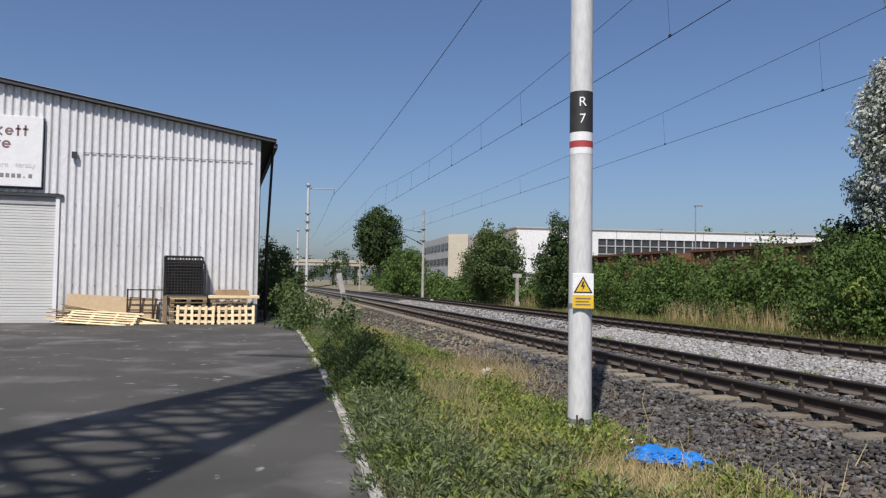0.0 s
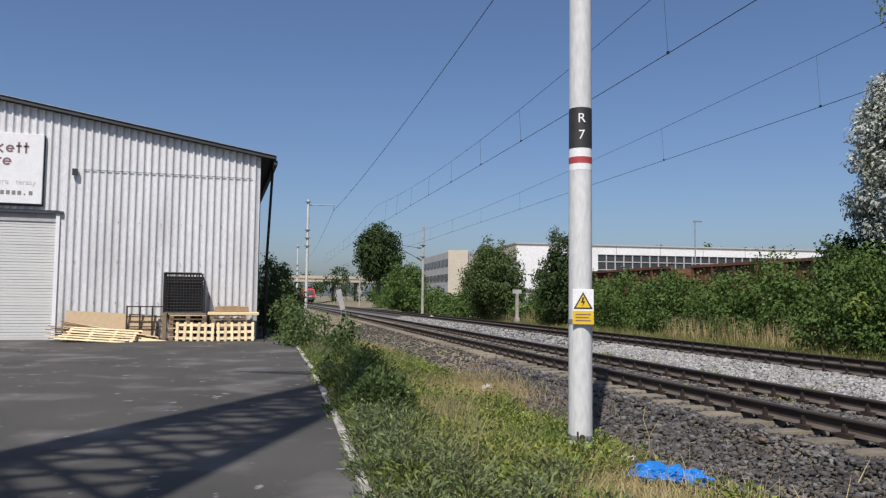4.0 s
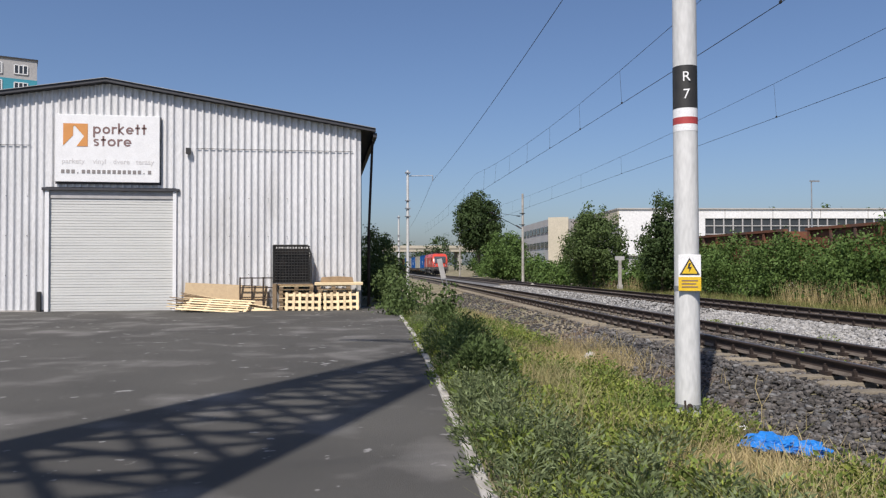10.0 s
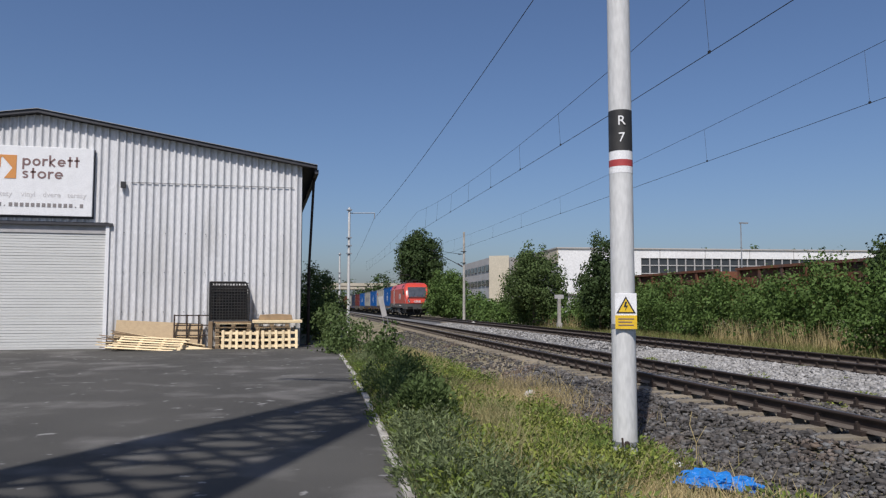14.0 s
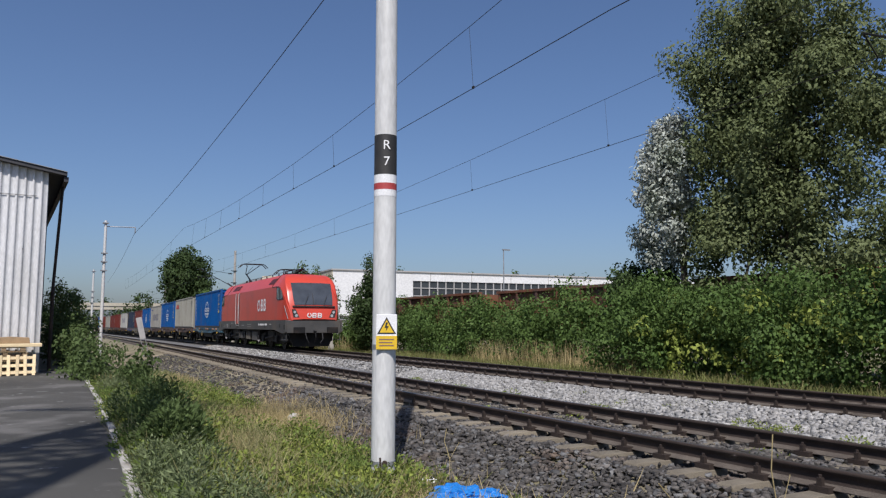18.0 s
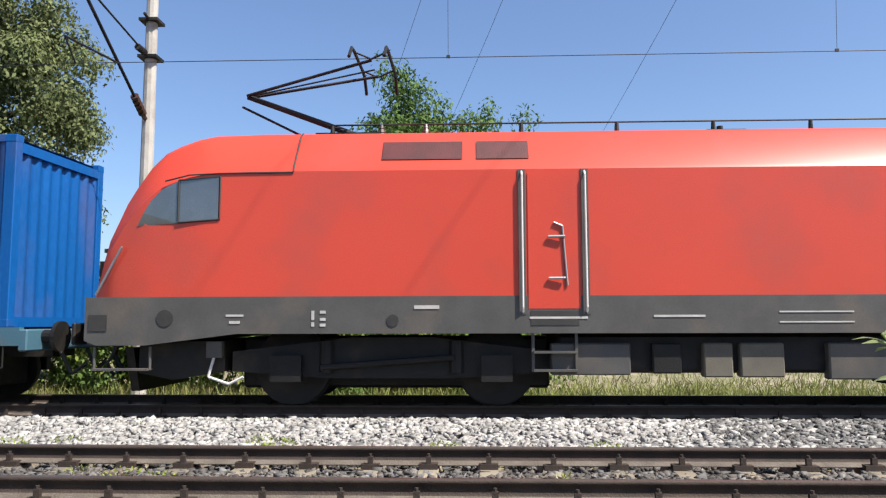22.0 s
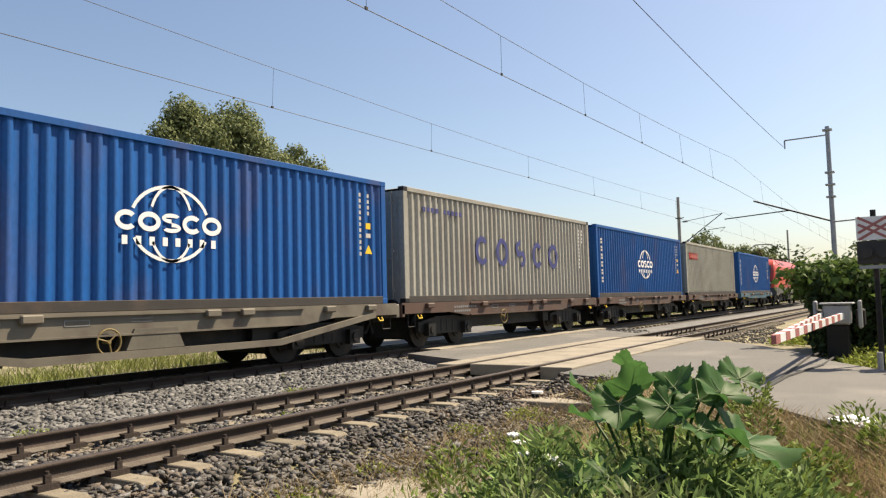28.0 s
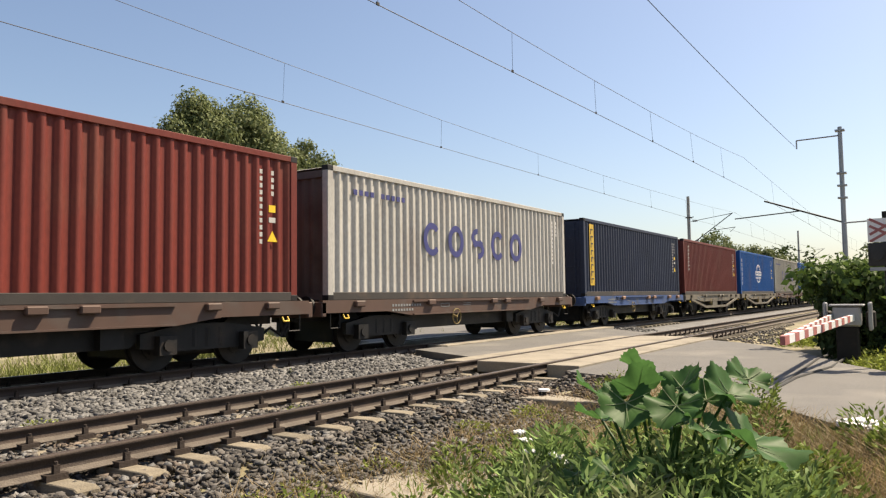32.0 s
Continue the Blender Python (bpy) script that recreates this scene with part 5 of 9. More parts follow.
def container_meshes(mat):
    if mat in CONT_CACHE:
        return CONT_CACHE[mat]
    h = {}
    V, F = corrugated(CL - 0.36, 0.17, CH - 0.11, -CW / 2 + 0.02)
    h["side"] = raw_mesh("side_wall", V, F, mat)
    V2 = [(-x, -y, z) for x, y, z in V]
    h["side2"] = raw_mesh("side_wall", V2, F, mat)
    for nm, s in (("top_rail", 1), ("bottom_rail", 0)):
        bm = bmesh.new()
        za, zb = (CH - 0.115, CH) if s else (0.0, 0.17)
        bm_box(bm, -CW / 2, -CW / 2 + 0.07, -CL / 2 + 0.16, CL / 2 - 0.16, za, zb)
        h[nm] = mesh_of(nm, bm, mat if s else "sill_dark", bevel=0.008)
    bm = bmesh.new()
    bm_box(bm, -CW / 2, -CW / 2 + 0.16, -0.09, 0.09, 0.0, CH)
    h["post"] = mesh_of("corner_post", bm, mat, bevel=0.012)
    bm = bmesh.new()
    bm_box(bm, -0.005, 0.17, -0.092, 0.092, -0.002, 0.118)
    h["cast"] = mesh_of("corner_casting", bm, "dark_metal" if mat != "c_blue" else mat, bevel=0.01)
    V, F = [], []
    pts = []
    n = 40
    for k in range(n):
        a = -CL / 2 + 0.1 + (CL - 0.2) * k / n
        q = (CL - 0.2) / n
        pts += [(a, 0), (a + q * 0.3, 0), (a + q * 0.5, 0.02), (a + q * 0.8, 0.02)]
    pts.append((CL / 2 - 0.1, 0))
    for y, d in pts:
        V += [(-CW / 2 + 0.05, y, CH - 0.03 + d), (CW / 2 - 0.05, y, CH - 0.03 + d)]
    for k in range(len(pts) - 1):
        F.append((2 * k, 2 * k + 1, 2 * k + 3, 2 * k + 2))
    h["roof"] = raw_mesh("roof", V, F, mat)
    bm = bmesh.new()
    bm_box(bm, -CW / 2 + 0.02, CW / 2 - 0.02, -CL / 2 + 0.03, CL / 2 - 0.03, 0.03, 0.15)
    h["floor"] = mesh_of("floor", bm, "dark_metal")
    # front end: vertical corrugation
    V, F = corrugated(CW - 0.3, 0.12, CH - 0.11, 0.0, 0.26, 0.04)
    Rz = Matrix.Rotation(radians(90), 3, 'Z')
    V = [tuple(Rz @ Vector(v)) for v in V]
    # the white container's end gets its shade and grime as a dark colour
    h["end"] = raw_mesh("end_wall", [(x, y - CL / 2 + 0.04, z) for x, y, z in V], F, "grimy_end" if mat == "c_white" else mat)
    bm = bmesh.new()
    bm_box(bm, 0.01, CW / 2 - 0.15, -0.09, -0.03, 0.14, CH - 0.12)
    for z in (0.5, 1.05, 1.6, 2.15):
        bm_box(bm, 0.08, CW / 2 - 0.2, -0.032, -0.012, z, z + 0.3)
    h["door"] = mesh_of("end_door", bm, mat)
    bm = bmesh.new()
    bm_tube(bm, (0, CL / 2 + 0.015, 0.1), (0, CL / 2 + 0.015, CH - 0.1), 0.02)
    bm_tube(bm, (0, CL / 2 + 0.035, 1.1), (0.28, CL / 2 + 0.035, 1.1), 0.012)
    for z in (0.3, 1.3, 2.5):
        bm_box(bm, -0.05, 0.05, CL / 2 - 0.015, CL / 2 + 0.03, z - 0.03, z + 0.03)
    h["bar"] = mesh_of("locking_bar", bm, mat)
    bm = bmesh.new()
    bm_box(bm, -CW / 2 + 0.1, CW / 2 - 0.1, -0.05, 0.05, 0.0, 0.15)
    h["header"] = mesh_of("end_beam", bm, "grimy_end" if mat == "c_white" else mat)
    CONT_CACHE[mat] = h
    return h


def build_container(mat, label, s_front, mark, doors=True, zdeck=1.17):
    c = thing("shipping_container", label, "shipping container", group="containers on the train")
    h = container_meshes(mat)

    def put(nm, key, m=None, lab=""):
        return part(nm, h[key], None, c, lab, m=m)

    put("side_wall", "side")
    put("side_wall", "side2")
    put("roof", "roof")
    put("floor", "floor")
    for turn in (0, 180):
        put("top_rail", "top_rail", pose(0, 0, 0, 0, 0, turn))
        put("bottom_rail", "bottom_rail", pose(0, 0, 0, 0, 0, turn))
        for sy in (-1, 1):
            put("corner_post", "post", pose(0, sy * (CL / 2 - 0.09), 0, 0, 0, turn))
            for z in (0, CH - 0.116):
                if turn:
                    put("corner_casting", "cast", pose(CW / 2, sy * (CL / 2 - 0.09), z, 0, 0, 180))
                else:
                    put("corner_casting", "cast", pose(-CW / 2, sy * (CL / 2 - 0.09), z))
    for sy in (-1, 1):
        put("end_beam", "header", pose(0, sy * (CL / 2 - 0.06), 0))
        put("end_beam", "header", pose(0, sy * (CL / 2 - 0.06), CH - 0.25))
    put("end_wall", "end")
    if doors:
        put("end_door", "door", pose(0, CL / 2, 0))
        put("end_door", "door", pose(-CW / 2 + 0.14, CL / 2, 0))
        for x in (-0.85, -0.4, 0.4, 0.85):
            put("locking_bar", "bar", pose(x, 0, 0))
    else:
        put("end_wall", "end", pose(0, 0, 0, 0, 0, 180))
    mark(c)
    TRAIN.append((c, s_front + CL / 2, zdeck))
    return c


XS = -CW / 2 + 0.018          # plane of the side wall's outer faces


def code_marks(c, white="mark_dim", seal=True):
    """Number columns, size code and warning triangle at the leading end; all as bars."""
    y = -CL / 2 + 0.62
    bars_on_side("number_mark", c, [(y + 0.31, y + 0.38, 2.45 - 0.135 * k, 2.45 - 0.135 * k + 0.085) for k in range(11)], white, XS)
    bars_on_side("code_mark", c, [(y + 0.015, y + 0.085, 2.45 - 0.135 * k, 2.45 - 0.135 * k + 0.085) for k in range(4)], white, XS)
    if seal:
        bm = bmesh.new()
        bm_box(bm, XS - 0.006, XS, y - 0.03, y + 0.14, 1.72, 1.86)
        part("warning_sticker", bm, "yellow_paint", c, "yellow warning sticker")
        bm = bmesh.new()
        bm_prism(bm, [(y - 0.08, 1.15), (y + 0.18, 1.15), (y + 0.05, 1.36)], "x", XS - 0.006, XS)
        part("warning_sticker", bm, "yellow_paint", c, "yellow warning triangle")
        bars_on_side("small_mark", c, [(y - 0.03, y + 0.14, 1.52, 1.62)], white, XS)
    bm = bmesh.new()
    for z in (2.45, 2.2, 1.9, 1.45, 1.2):
        bm_box(bm, 0.45, 0.95, CL / 2 - 0.010, CL / 2 - 0.004, z, z + 0.06)
    part("door_marks", bm, white, c)


def globe_mark(c):
    code_marks(c)
    bm = bmesh.new()
    cy, cz = -0.04, 1.45
    for a0, a1 in ((20, 160), (205, 335)):
        ring_on_side(bm, cy, cz, 0.82, 0.66, 0.06, XS, a0, a1)
        ring_on_side(bm, cy, cz, 0.45, 0.66, 0.05, XS, a0 + 5, a1 - 5)
    part("globe_emblem", bm, "white_paint", c, "white globe outline emblem")
    bm = bmesh.new()
    for k in range(5):
        y = cy + 0.86 - 0.43 * k
        if k in (1, 4):
            ring_on_side(bm, y, 1.465, 0.215, 0.165, 0.085, XS, 0, 360, 28)
        elif k == 2:
            ring_on_side(bm, y, 1.545, 0.19, 0.085, 0.07, XS, -90, 150, 24)
            ring_on_side(bm, y, 1.385, 0.19, 0.085, 0.07, XS - 0.003, 90, 330, 24)
        else:
            ring_on_side(bm, y, 1.465, 0.205, 0.165, 0.085, XS, 222, 498, 28)
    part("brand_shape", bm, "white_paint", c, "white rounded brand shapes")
    spec = [(cy + 0.94 - 0.255 * k, cy + 0.84 - 0.255 * k, 1.07, 1.215) for k in range(8)]
    bars_on_side("brand_mark", c, spec, "white_paint", XS)
    # column of characters at the trailing end
    y = CL / 2 - 0.66
    bars_on_side("column_mark", c, [(y + a, y + b, 2.15 - 0.31 * k + c0, 2.15 - 0.31 * k + c1) for k in range(6) for a, b, c0, c1 in ((0, 0.18, 0.0, 0.09), (0.0, 0.18, 0.12, 0.21))], "mark_dim", XS)


def small_mark(mat, y, z, ws, h):
    def f(c):
        code_marks(c, "black_paint", False)
        yy = y
        spec = []
        for w_ in ws:
            spec += [(yy, yy + w_ * 0.28, z, z + h), (yy, yy + w_ * 0.8, z, z + h * 0.22), (yy, yy + w_ * 0.8, z + h * 0.78, z + h), (yy + w_ * 0.6, yy + w_ * 0.8, z, z + h)]
            yy += w_
        bars_on_side("brand_mark", c, spec, mat, XS)
    return f


def big_letters(mat, y0=2.19, step=1.24, k_=1.0, z=1.45):
    def f(c):
        code_marks(c, "sign_grey", False)
        for k in range(5):
            bm = bmesh.new()
            y = y0 - step * k
            if k in (1, 4):
                ring_on_side(bm, y, z, 0.38 * k_, 0.42 * k_, 0.16 * k_, XS, 0, 360, 28)
            elif k == 2:
                ring_on_side(bm, y, z + 0.17 * k_, 0.34 * k_, 0.25 * k_, 0.15 * k_, XS, 215, 450, 20)
                ring_on_side(bm, y, z - 0.17 * k_, 0.34 * k_, 0.25 * k_, 0.15 * k_, XS - 0.004, 35, 270, 20)
            else:
                ring_on_side(bm, y, z, 0.38 * k_, 0.42 * k_, 0.16 * k_, XS, 222, 498, 28)
            part("brand_shape", bm, mat, c, "dark blue rounded brand shape")
        bars_on_side("number_mark", c, [(4.5 + 0.2 * k, 4.5 + 0.2 * k + 0.13, 2.34, 2.46) for k in range(4)] + [(3.3 + 0.2 * k, 3.3 + 0.2 * k + 0.13, 2.34, 2.46) for k in range(5)], mat, XS)
    return f


def column_mark(y, z, n, h, w_, mat, bandmat=None):
    """A column of n plain letter shapes, with or without a painted band behind it."""
    def f(c):
        code_marks(c)
        if bandmat:
            bars_on_side("name_band", c, [(y - 0.10, y + w_ + 0.10, z - (n - 1) * h - 0.08, z + h + 0.10)], bandmat, XS)
        t_ = w_ * 0.24
        spec = []
        for k in range(n):
            zk = z - h * k
            spec += [(y + w_ - t_, y + w_, zk, zk + h * 0.72), (y, y + w_ - t_, zk + h * 0.72 - t_, zk + h * 0.72)]
        bars_on_side("name_mark", c, spec, mat, XS - 0.007)
    return f


M["navy_paint"] = material("navy_paint", (0.03, 0.035, 0.16), (0.025, 0.03, 0.13), 4, 0.6, 0.02)
M["red_mark"] = material("red_mark", (0.55, 0.05, 0.04), (0.5, 0.05, 0.04), 4, 0.6, 0.02)
BLUE = "bright blue corrugated shipping container with a white globe emblem"
CARS = [
    # container material, label, front, marking, doors, wagon paint
    ("c_blue", BLUE, 280.63, globe_mark, True, "w_teal"),
    ("c_cream", "cream corrugated shipping container with small red letter marks", 294.53, small_mark("red_mark", 3.6, 1.95, (.5, .5, .5, .4), 0.38), False, "w_brown"),
    ("c_blue", BLUE, 307.83, globe_mark, True, "w_brown"),
    ("c_grey", "pale grey corrugated shipping container with dark letter shapes", 320.83, big_letters("navy_paint"), True, "w_brown"),
    ("c_blue", BLUE, 333.75, globe_mark, True, "w_grey"),
    ("c_maroon", "maroon corrugated shipping container with a white column of letter marks", 347.23, column_mark(CL / 2 - 1.05, 2.42, 7, 0.20, 0.20, "mark_dim"), True, "w_grey"),
    ("c_navy", "dark navy corrugated shipping container with a yellow name band", 360.4, column_mark(CL / 2 - 0.90, 2.34, 8, 0.265, 0.22, "black_paint", "yellow_grimy"), True, "w_blue"),
    ("c_white", "weathered white corrugated shipping container with dark blue letter shapes", 374.33, big_letters("navy_paint", 2.12, 1.15, 1.02, 1.52), False, "w_brown"),
    ("c_red", "brick red corrugated shipping container with yellow stickers", 387.43, lambda c: code_marks(c), True, "w_brown"),
    ("c_maroon", "maroon corrugated shipping container with white number marks", 400.23, lambda c: code_marks(c), True, "w_brown"),
    ("c_grey", "pale grey corrugated shipping container with dark letter shapes", 413.53, lambda c: code_marks(c), True, "w_grey"),
    ("c_red", "brick red corrugated shipping container with yellow stickers", 426.83, lambda c: code_marks(c), True, "w_brown"),
    ("c_blue", "bright blue corrugated shipping container with white number marks", 440.13, lambda c: code_marks(c), True, "w_brown"),
    ("c_maroon", "maroon corrugated shipping container with white number marks", 453.43, lambda c: code_marks(c), True, "w_brown"),
]





def build_wagon(paint, label, s_front):
    w = thing("flat_wagon", label, "railway wagon", group="container wagons of the train")
    hl = CL / 2 + 0.25
    for sx in (-1, 1):
        bm = bmesh.new()
        bm_prism(bm, [(-hl, 1.168), (hl, 1.168), (hl, 0.90), (hl - 2.2, 0.90), (hl - 3.2, 0.78), (-hl + 3.2, 0.78), (-hl + 2.2, 0.90), (-hl, 0.90)], "x", sx * 1.20, sx * 1.30)
        part("side_sill", bm, paint, w)
        bm = bmesh.new()
        bm_prism(bm, [(-3.3, 0.92), (3.3, 0.92), (2.5, 0.44), (-2.5, 0.44)], "x", min(sx * 0.86, sx * 0.98), max(sx * 0.86, sx * 0.98))
        part("belly_beam", bm, "dark_metal", w)
        bm = bmesh.new()
        for z in (0.80, 1.12):
            bm_box(bm, min(sx * 1.29, sx * 1.35), max(sx * 1.29, sx * 1.35), -hl + 3.2, hl - 3.2, z - 0.015, z + 0.015)
        part("sill_flange", bm, paint, w)
        for y in (-5.3, -3.9, -1.6, -0.8, 2.4, 5.2):
            bm = bmesh.new()
            bm_box(bm, min(sx * 1.26, sx * 1.40), max(sx * 1.26, sx * 1.40), y - 0.16, y + 0.16, 1.02, 1.15)
            part("twistlock_bracket", bm, "orange_paint" if paint in ("w_teal", "w_blue") else paint, w, bevel=0.02)
        bars_on_side("number_mark", w, [(3.9 - 0.11 * k, 3.9 - 0.11 * k + 0.065, 1.0, 1.055) for k in range(11)] + [(3.9 - 0.11 * k, 3.9 - 0.11 * k + 0.065, 0.89, 0.945) for k in range(8)] + [(1.5, 1.9, 0.96, 0.972), (1.5, 1.9, 1.04, 1.052), (1.5, 1.512, 0.96, 1.052), (1.888, 1.9, 0.96, 1.052), (0.4, 0.8, 0.99, 1.002), (0.4, 0.8, 1.04, 1.052)], "mark_faint", -1.301) if sx < 0 else None
    for s in (-1, 1):
        bm = bmesh.new()
        bm_box(bm, -1.3, 1.3, s * hl - 0.12, s * hl + 0.02, 0.82, 1.14)
        part("headstock", bm, paint, w, bevel=0.02)
        for sx in (-0.875, 0.875):
            bm = bmesh.new()
            bm_tube(bm, (sx, s * hl, 1.03), (sx, s * (hl + 0.34), 1.03), 0.10, n=12)
            bm_tube(bm, (sx, s * (hl + 0.34), 1.03), (sx, s * (hl + 0.40), 1.03), 0.23, n=18)
            part("buffer", bm, "dark_metal", w)
        bm = bmesh.new()
        bm_path(bm, [(0, s * hl, 1.0), (0, s * (hl + 0.5), 0.95)], 0.05)
        part("coupling", bm, "dark_metal", w)
        for q in (-1, 1):
            bm = bmesh.new()
            bm_path(bm, [(q * 0.4, s * hl, 0.95), (q * 0.35, s * (hl + 0.25), 0.44), (q * 0.25, s * (hl + 0.45), 0.6)], 0.03)
            part("brake_hose", bm, "black_rubber", w)
        bm = bmesh.new()
        bm_path(bm, [(-1.28, s * (hl - 0.25), 0.90), (-1.28, s * (hl - 0.25), 0.58), (-1.28, s * (hl - 0.55), 0.58), (-1.28, s * (hl - 0.55), 0.90)], 0.014)
        part("shunter_step", bm, "dark_metal", w)
        bm = bmesh.new()
        bm_path(bm, [(-1.31, s * (hl - 0.62), 0.86), (-1.36, s * (hl - 0.62), 0.78), (-1.36, s * (hl - 0.76), 0.78), (-1.31, s * (hl - 0.76), 0.86)], 0.016)
        part("shunter_handle", bm, "yellow_paint", w, "yellow shunter's handle")
        # bogie with two wheelsets
        yb = s * (hl - 2.35)
        bo = part("bogie", bm_box(bm_box(bmesh.new(), -0.98, 0.98, yb - 0.35, yb + 0.35, 0.45, 0.78), -0.62, 0.62, yb - 1.25, yb + 1.25, 0.22, 0.84), "dark_metal", w, bevel=0.03)
        for sx in (-1, 1):
            bm = bmesh.new()
            bm_prism(bm, [(yb - 1.35, 0.42), (yb - 1.35, 0.66), (yb - 0.5, 0.80), (yb + 0.5, 0.80), (yb + 1.35, 0.66), (yb + 1.35, 0.42), (yb + 0.6, 0.34), (yb - 0.6, 0.34)], "x", sx * 0.95, sx * 1.07)
            for e in (-0.9, 0.9):
                bm_box(bm, min(sx * 1.05, sx * 1.20), max(sx * 1.05, sx * 1.20), yb + e - 0.17, yb + e + 0.17, 0.30, 0.62)
                bm_tube(bm, (sx * 1.20, yb + e, 0.46), (sx * 1.23, yb + e, 0.46), 0.10, n=10)
            for e in (-0.28, 0.0, 0.28):
                bm_tube(bm, (sx * 1.0, yb + e, 0.40), (sx * 1.0, yb + e, 0.72), 0.09, n=8)
            part("side_frame", bm, "dark_metal", bo)
        for e in (-0.9, 0.9):
            wheelset(w, yb + e, 0.46)
    # centre sill, cross members, brake gear, hand wheel
    bm = bmesh.new()
    bm_box(bm, -0.3, 0.3, -hl + 0.1, hl - 0.1, 0.70, 1.12)
    part("centre_sill", bm, "dark_metal", w)
    for y in np.arange(-5.2, 5.3, 1.3):
        bm = bmesh.new()
        bm_box(bm, -1.2, 1.2, y - 0.07, y + 0.07, 0.92, 1.12)
        part("cross_member", bm, "dark_metal", w)
    bm = bmesh.new()
    bm_tube(bm, (-0.7, -0.6, 0.62), (-0.7, 0.7, 0.62), 0.17, n=12)
    bm_path(bm, [(-0.9, -3.0, 0.6), (-0.9, 3.0, 0.55)], 0.025)
    bm_box(bm, -1.15, -0.95, -2.3, -1.9, 0.45, 0.8)
    part("brake_gear", bm, "dark_metal", w)
    bm = bmesh.new()
    R_ = 0.2
    ring = [(-1.34, 1.2 + R_ * math.cos(a), 0.70 + R_ * math.sin(a)) for a in np.linspace(0, math.tau, 19)]
    bm_path(bm, ring, 0.015)
    for a in (0.3, 2.4, 4.5):
        bm_tube(bm, (-1.34, 1.2, 0.70), (-1.34, 1.2 + R_ * math.cos(a), 0.70 + R_ * math.sin(a)), 0.013, n=6)
    bm_tube(bm, (-1.36, 1.2, 0.70), (-1.2, 1.2, 0.70), 0.03)
    part("hand_brake_wheel", bm, "yellow_dull", w, "worn dull yellow hand brake wheel")
    if paint == "w_grey":
        # trussed kind: sloping ends, a low rail and a tool chest
        for sx in (-1, 1):
            for s in (-1, 1):
                bm = bmesh.new()
                bm_prism(bm, [(s * (hl - 0.9), 0.98), (s * (hl - 0.9), 0.86), (s * (hl - 3.9), 0.42), (s * (hl - 3.9), 0.54)], "x", min(sx * 1.31, sx * 1.38), max(sx * 1.31, sx * 1.38))
                part("truss_bar", bm, paint, w)
            bm = bmesh.new()
            bm_box(bm, min(sx * 1.31, sx * 1.38), max(sx * 1.31, sx * 1.38), -hl + 3.9, hl - 3.9, 0.42, 0.54)
            part("truss_rail", bm, paint, w)
        bm = bmesh.new()
        bm_prism(bm, [(-0.2, 0.55), (0.9, 0.55), (0.75, 0.88), (-0.05, 0.88)], "x", -1.34, -0.9)
        part("tool_chest", bm, "wood_dim", w)
    TRAIN.append((w, s_front + CL / 2, 0.0))
    return w


WLABEL = {"w_teal": "teal blue flat container wagon with orange brackets", "w_brown": "rust brown flat container wagon with dark bogies",
          "w_grey": "grey-brown flat container wagon with dark bogies", "w_blue": "dark blue flat container wagon with orange brackets"}
for mt, lab, s0, mk, drs, paint in CARS:
    build_container(mt, lab, s0, mk, drs)
    build_wagon(paint, WLABEL[paint], s0)


# ================= masts, wires and line-side gear =================
def warning_plate(name, label, m, wide=0.30, mats=("white_paint", "yellow_paint")):
    """An electric-hazard plate: panel, triangle with bolt, text strip."""
    w = thing(name, label, "warning sign", m=m)
    bm = bmesh.new()
    bm_box(bm, -wide / 2, wide / 2, -0.008, 0.008, -0.26, 0.26)
    part("plate", bm, mats[0], w, bevel=0.004)
    bm = bmesh.new()
    bm_prism(bm, [(-wide * 0.45, -0.03), (wide * 0.45, -0.03), (0, 0.22)], "y", -0.013, -0.009)
    part("triangle", bm, "black_paint", w)
    bm = bmesh.new()
    bm_prism(bm, [(-wide * 0.34, -0.012), (wide * 0.34, -0.012), (0, 0.18)], "y", -0.017, -0.014)
    part("triangle_field", bm, mats[1], w)
    bm = bmesh.new()
    bm_prism(bm, [(-0.01, 0.14), (0.02, 0.14), (0.0, 0.085), (0.03, 0.085), (-0.012, 0.005), (-0.002, 0.062), (-0.03, 0.062)], "y", -0.021, -0.018)
    part("bolt_mark", bm, "black_paint", w)
    bm = bmesh.new()
    bm_box(bm, -wide / 2, wide / 2, -0.014, -0.009, -0.26, -0.06)
    strip = part("text_field", bm, mats[1], w)
    bm = bmesh.new()
    for k in range(3):
        bm_box(bm, -wide * 0.36, wide * (0.36 - 0.08 * (k % 2)), -0.018, -0.0145, -0.21 + 0.045 * k, -0.195 + 0.045 * k)
    part("text_bars", bm, "sign_brown", strip)
    return w


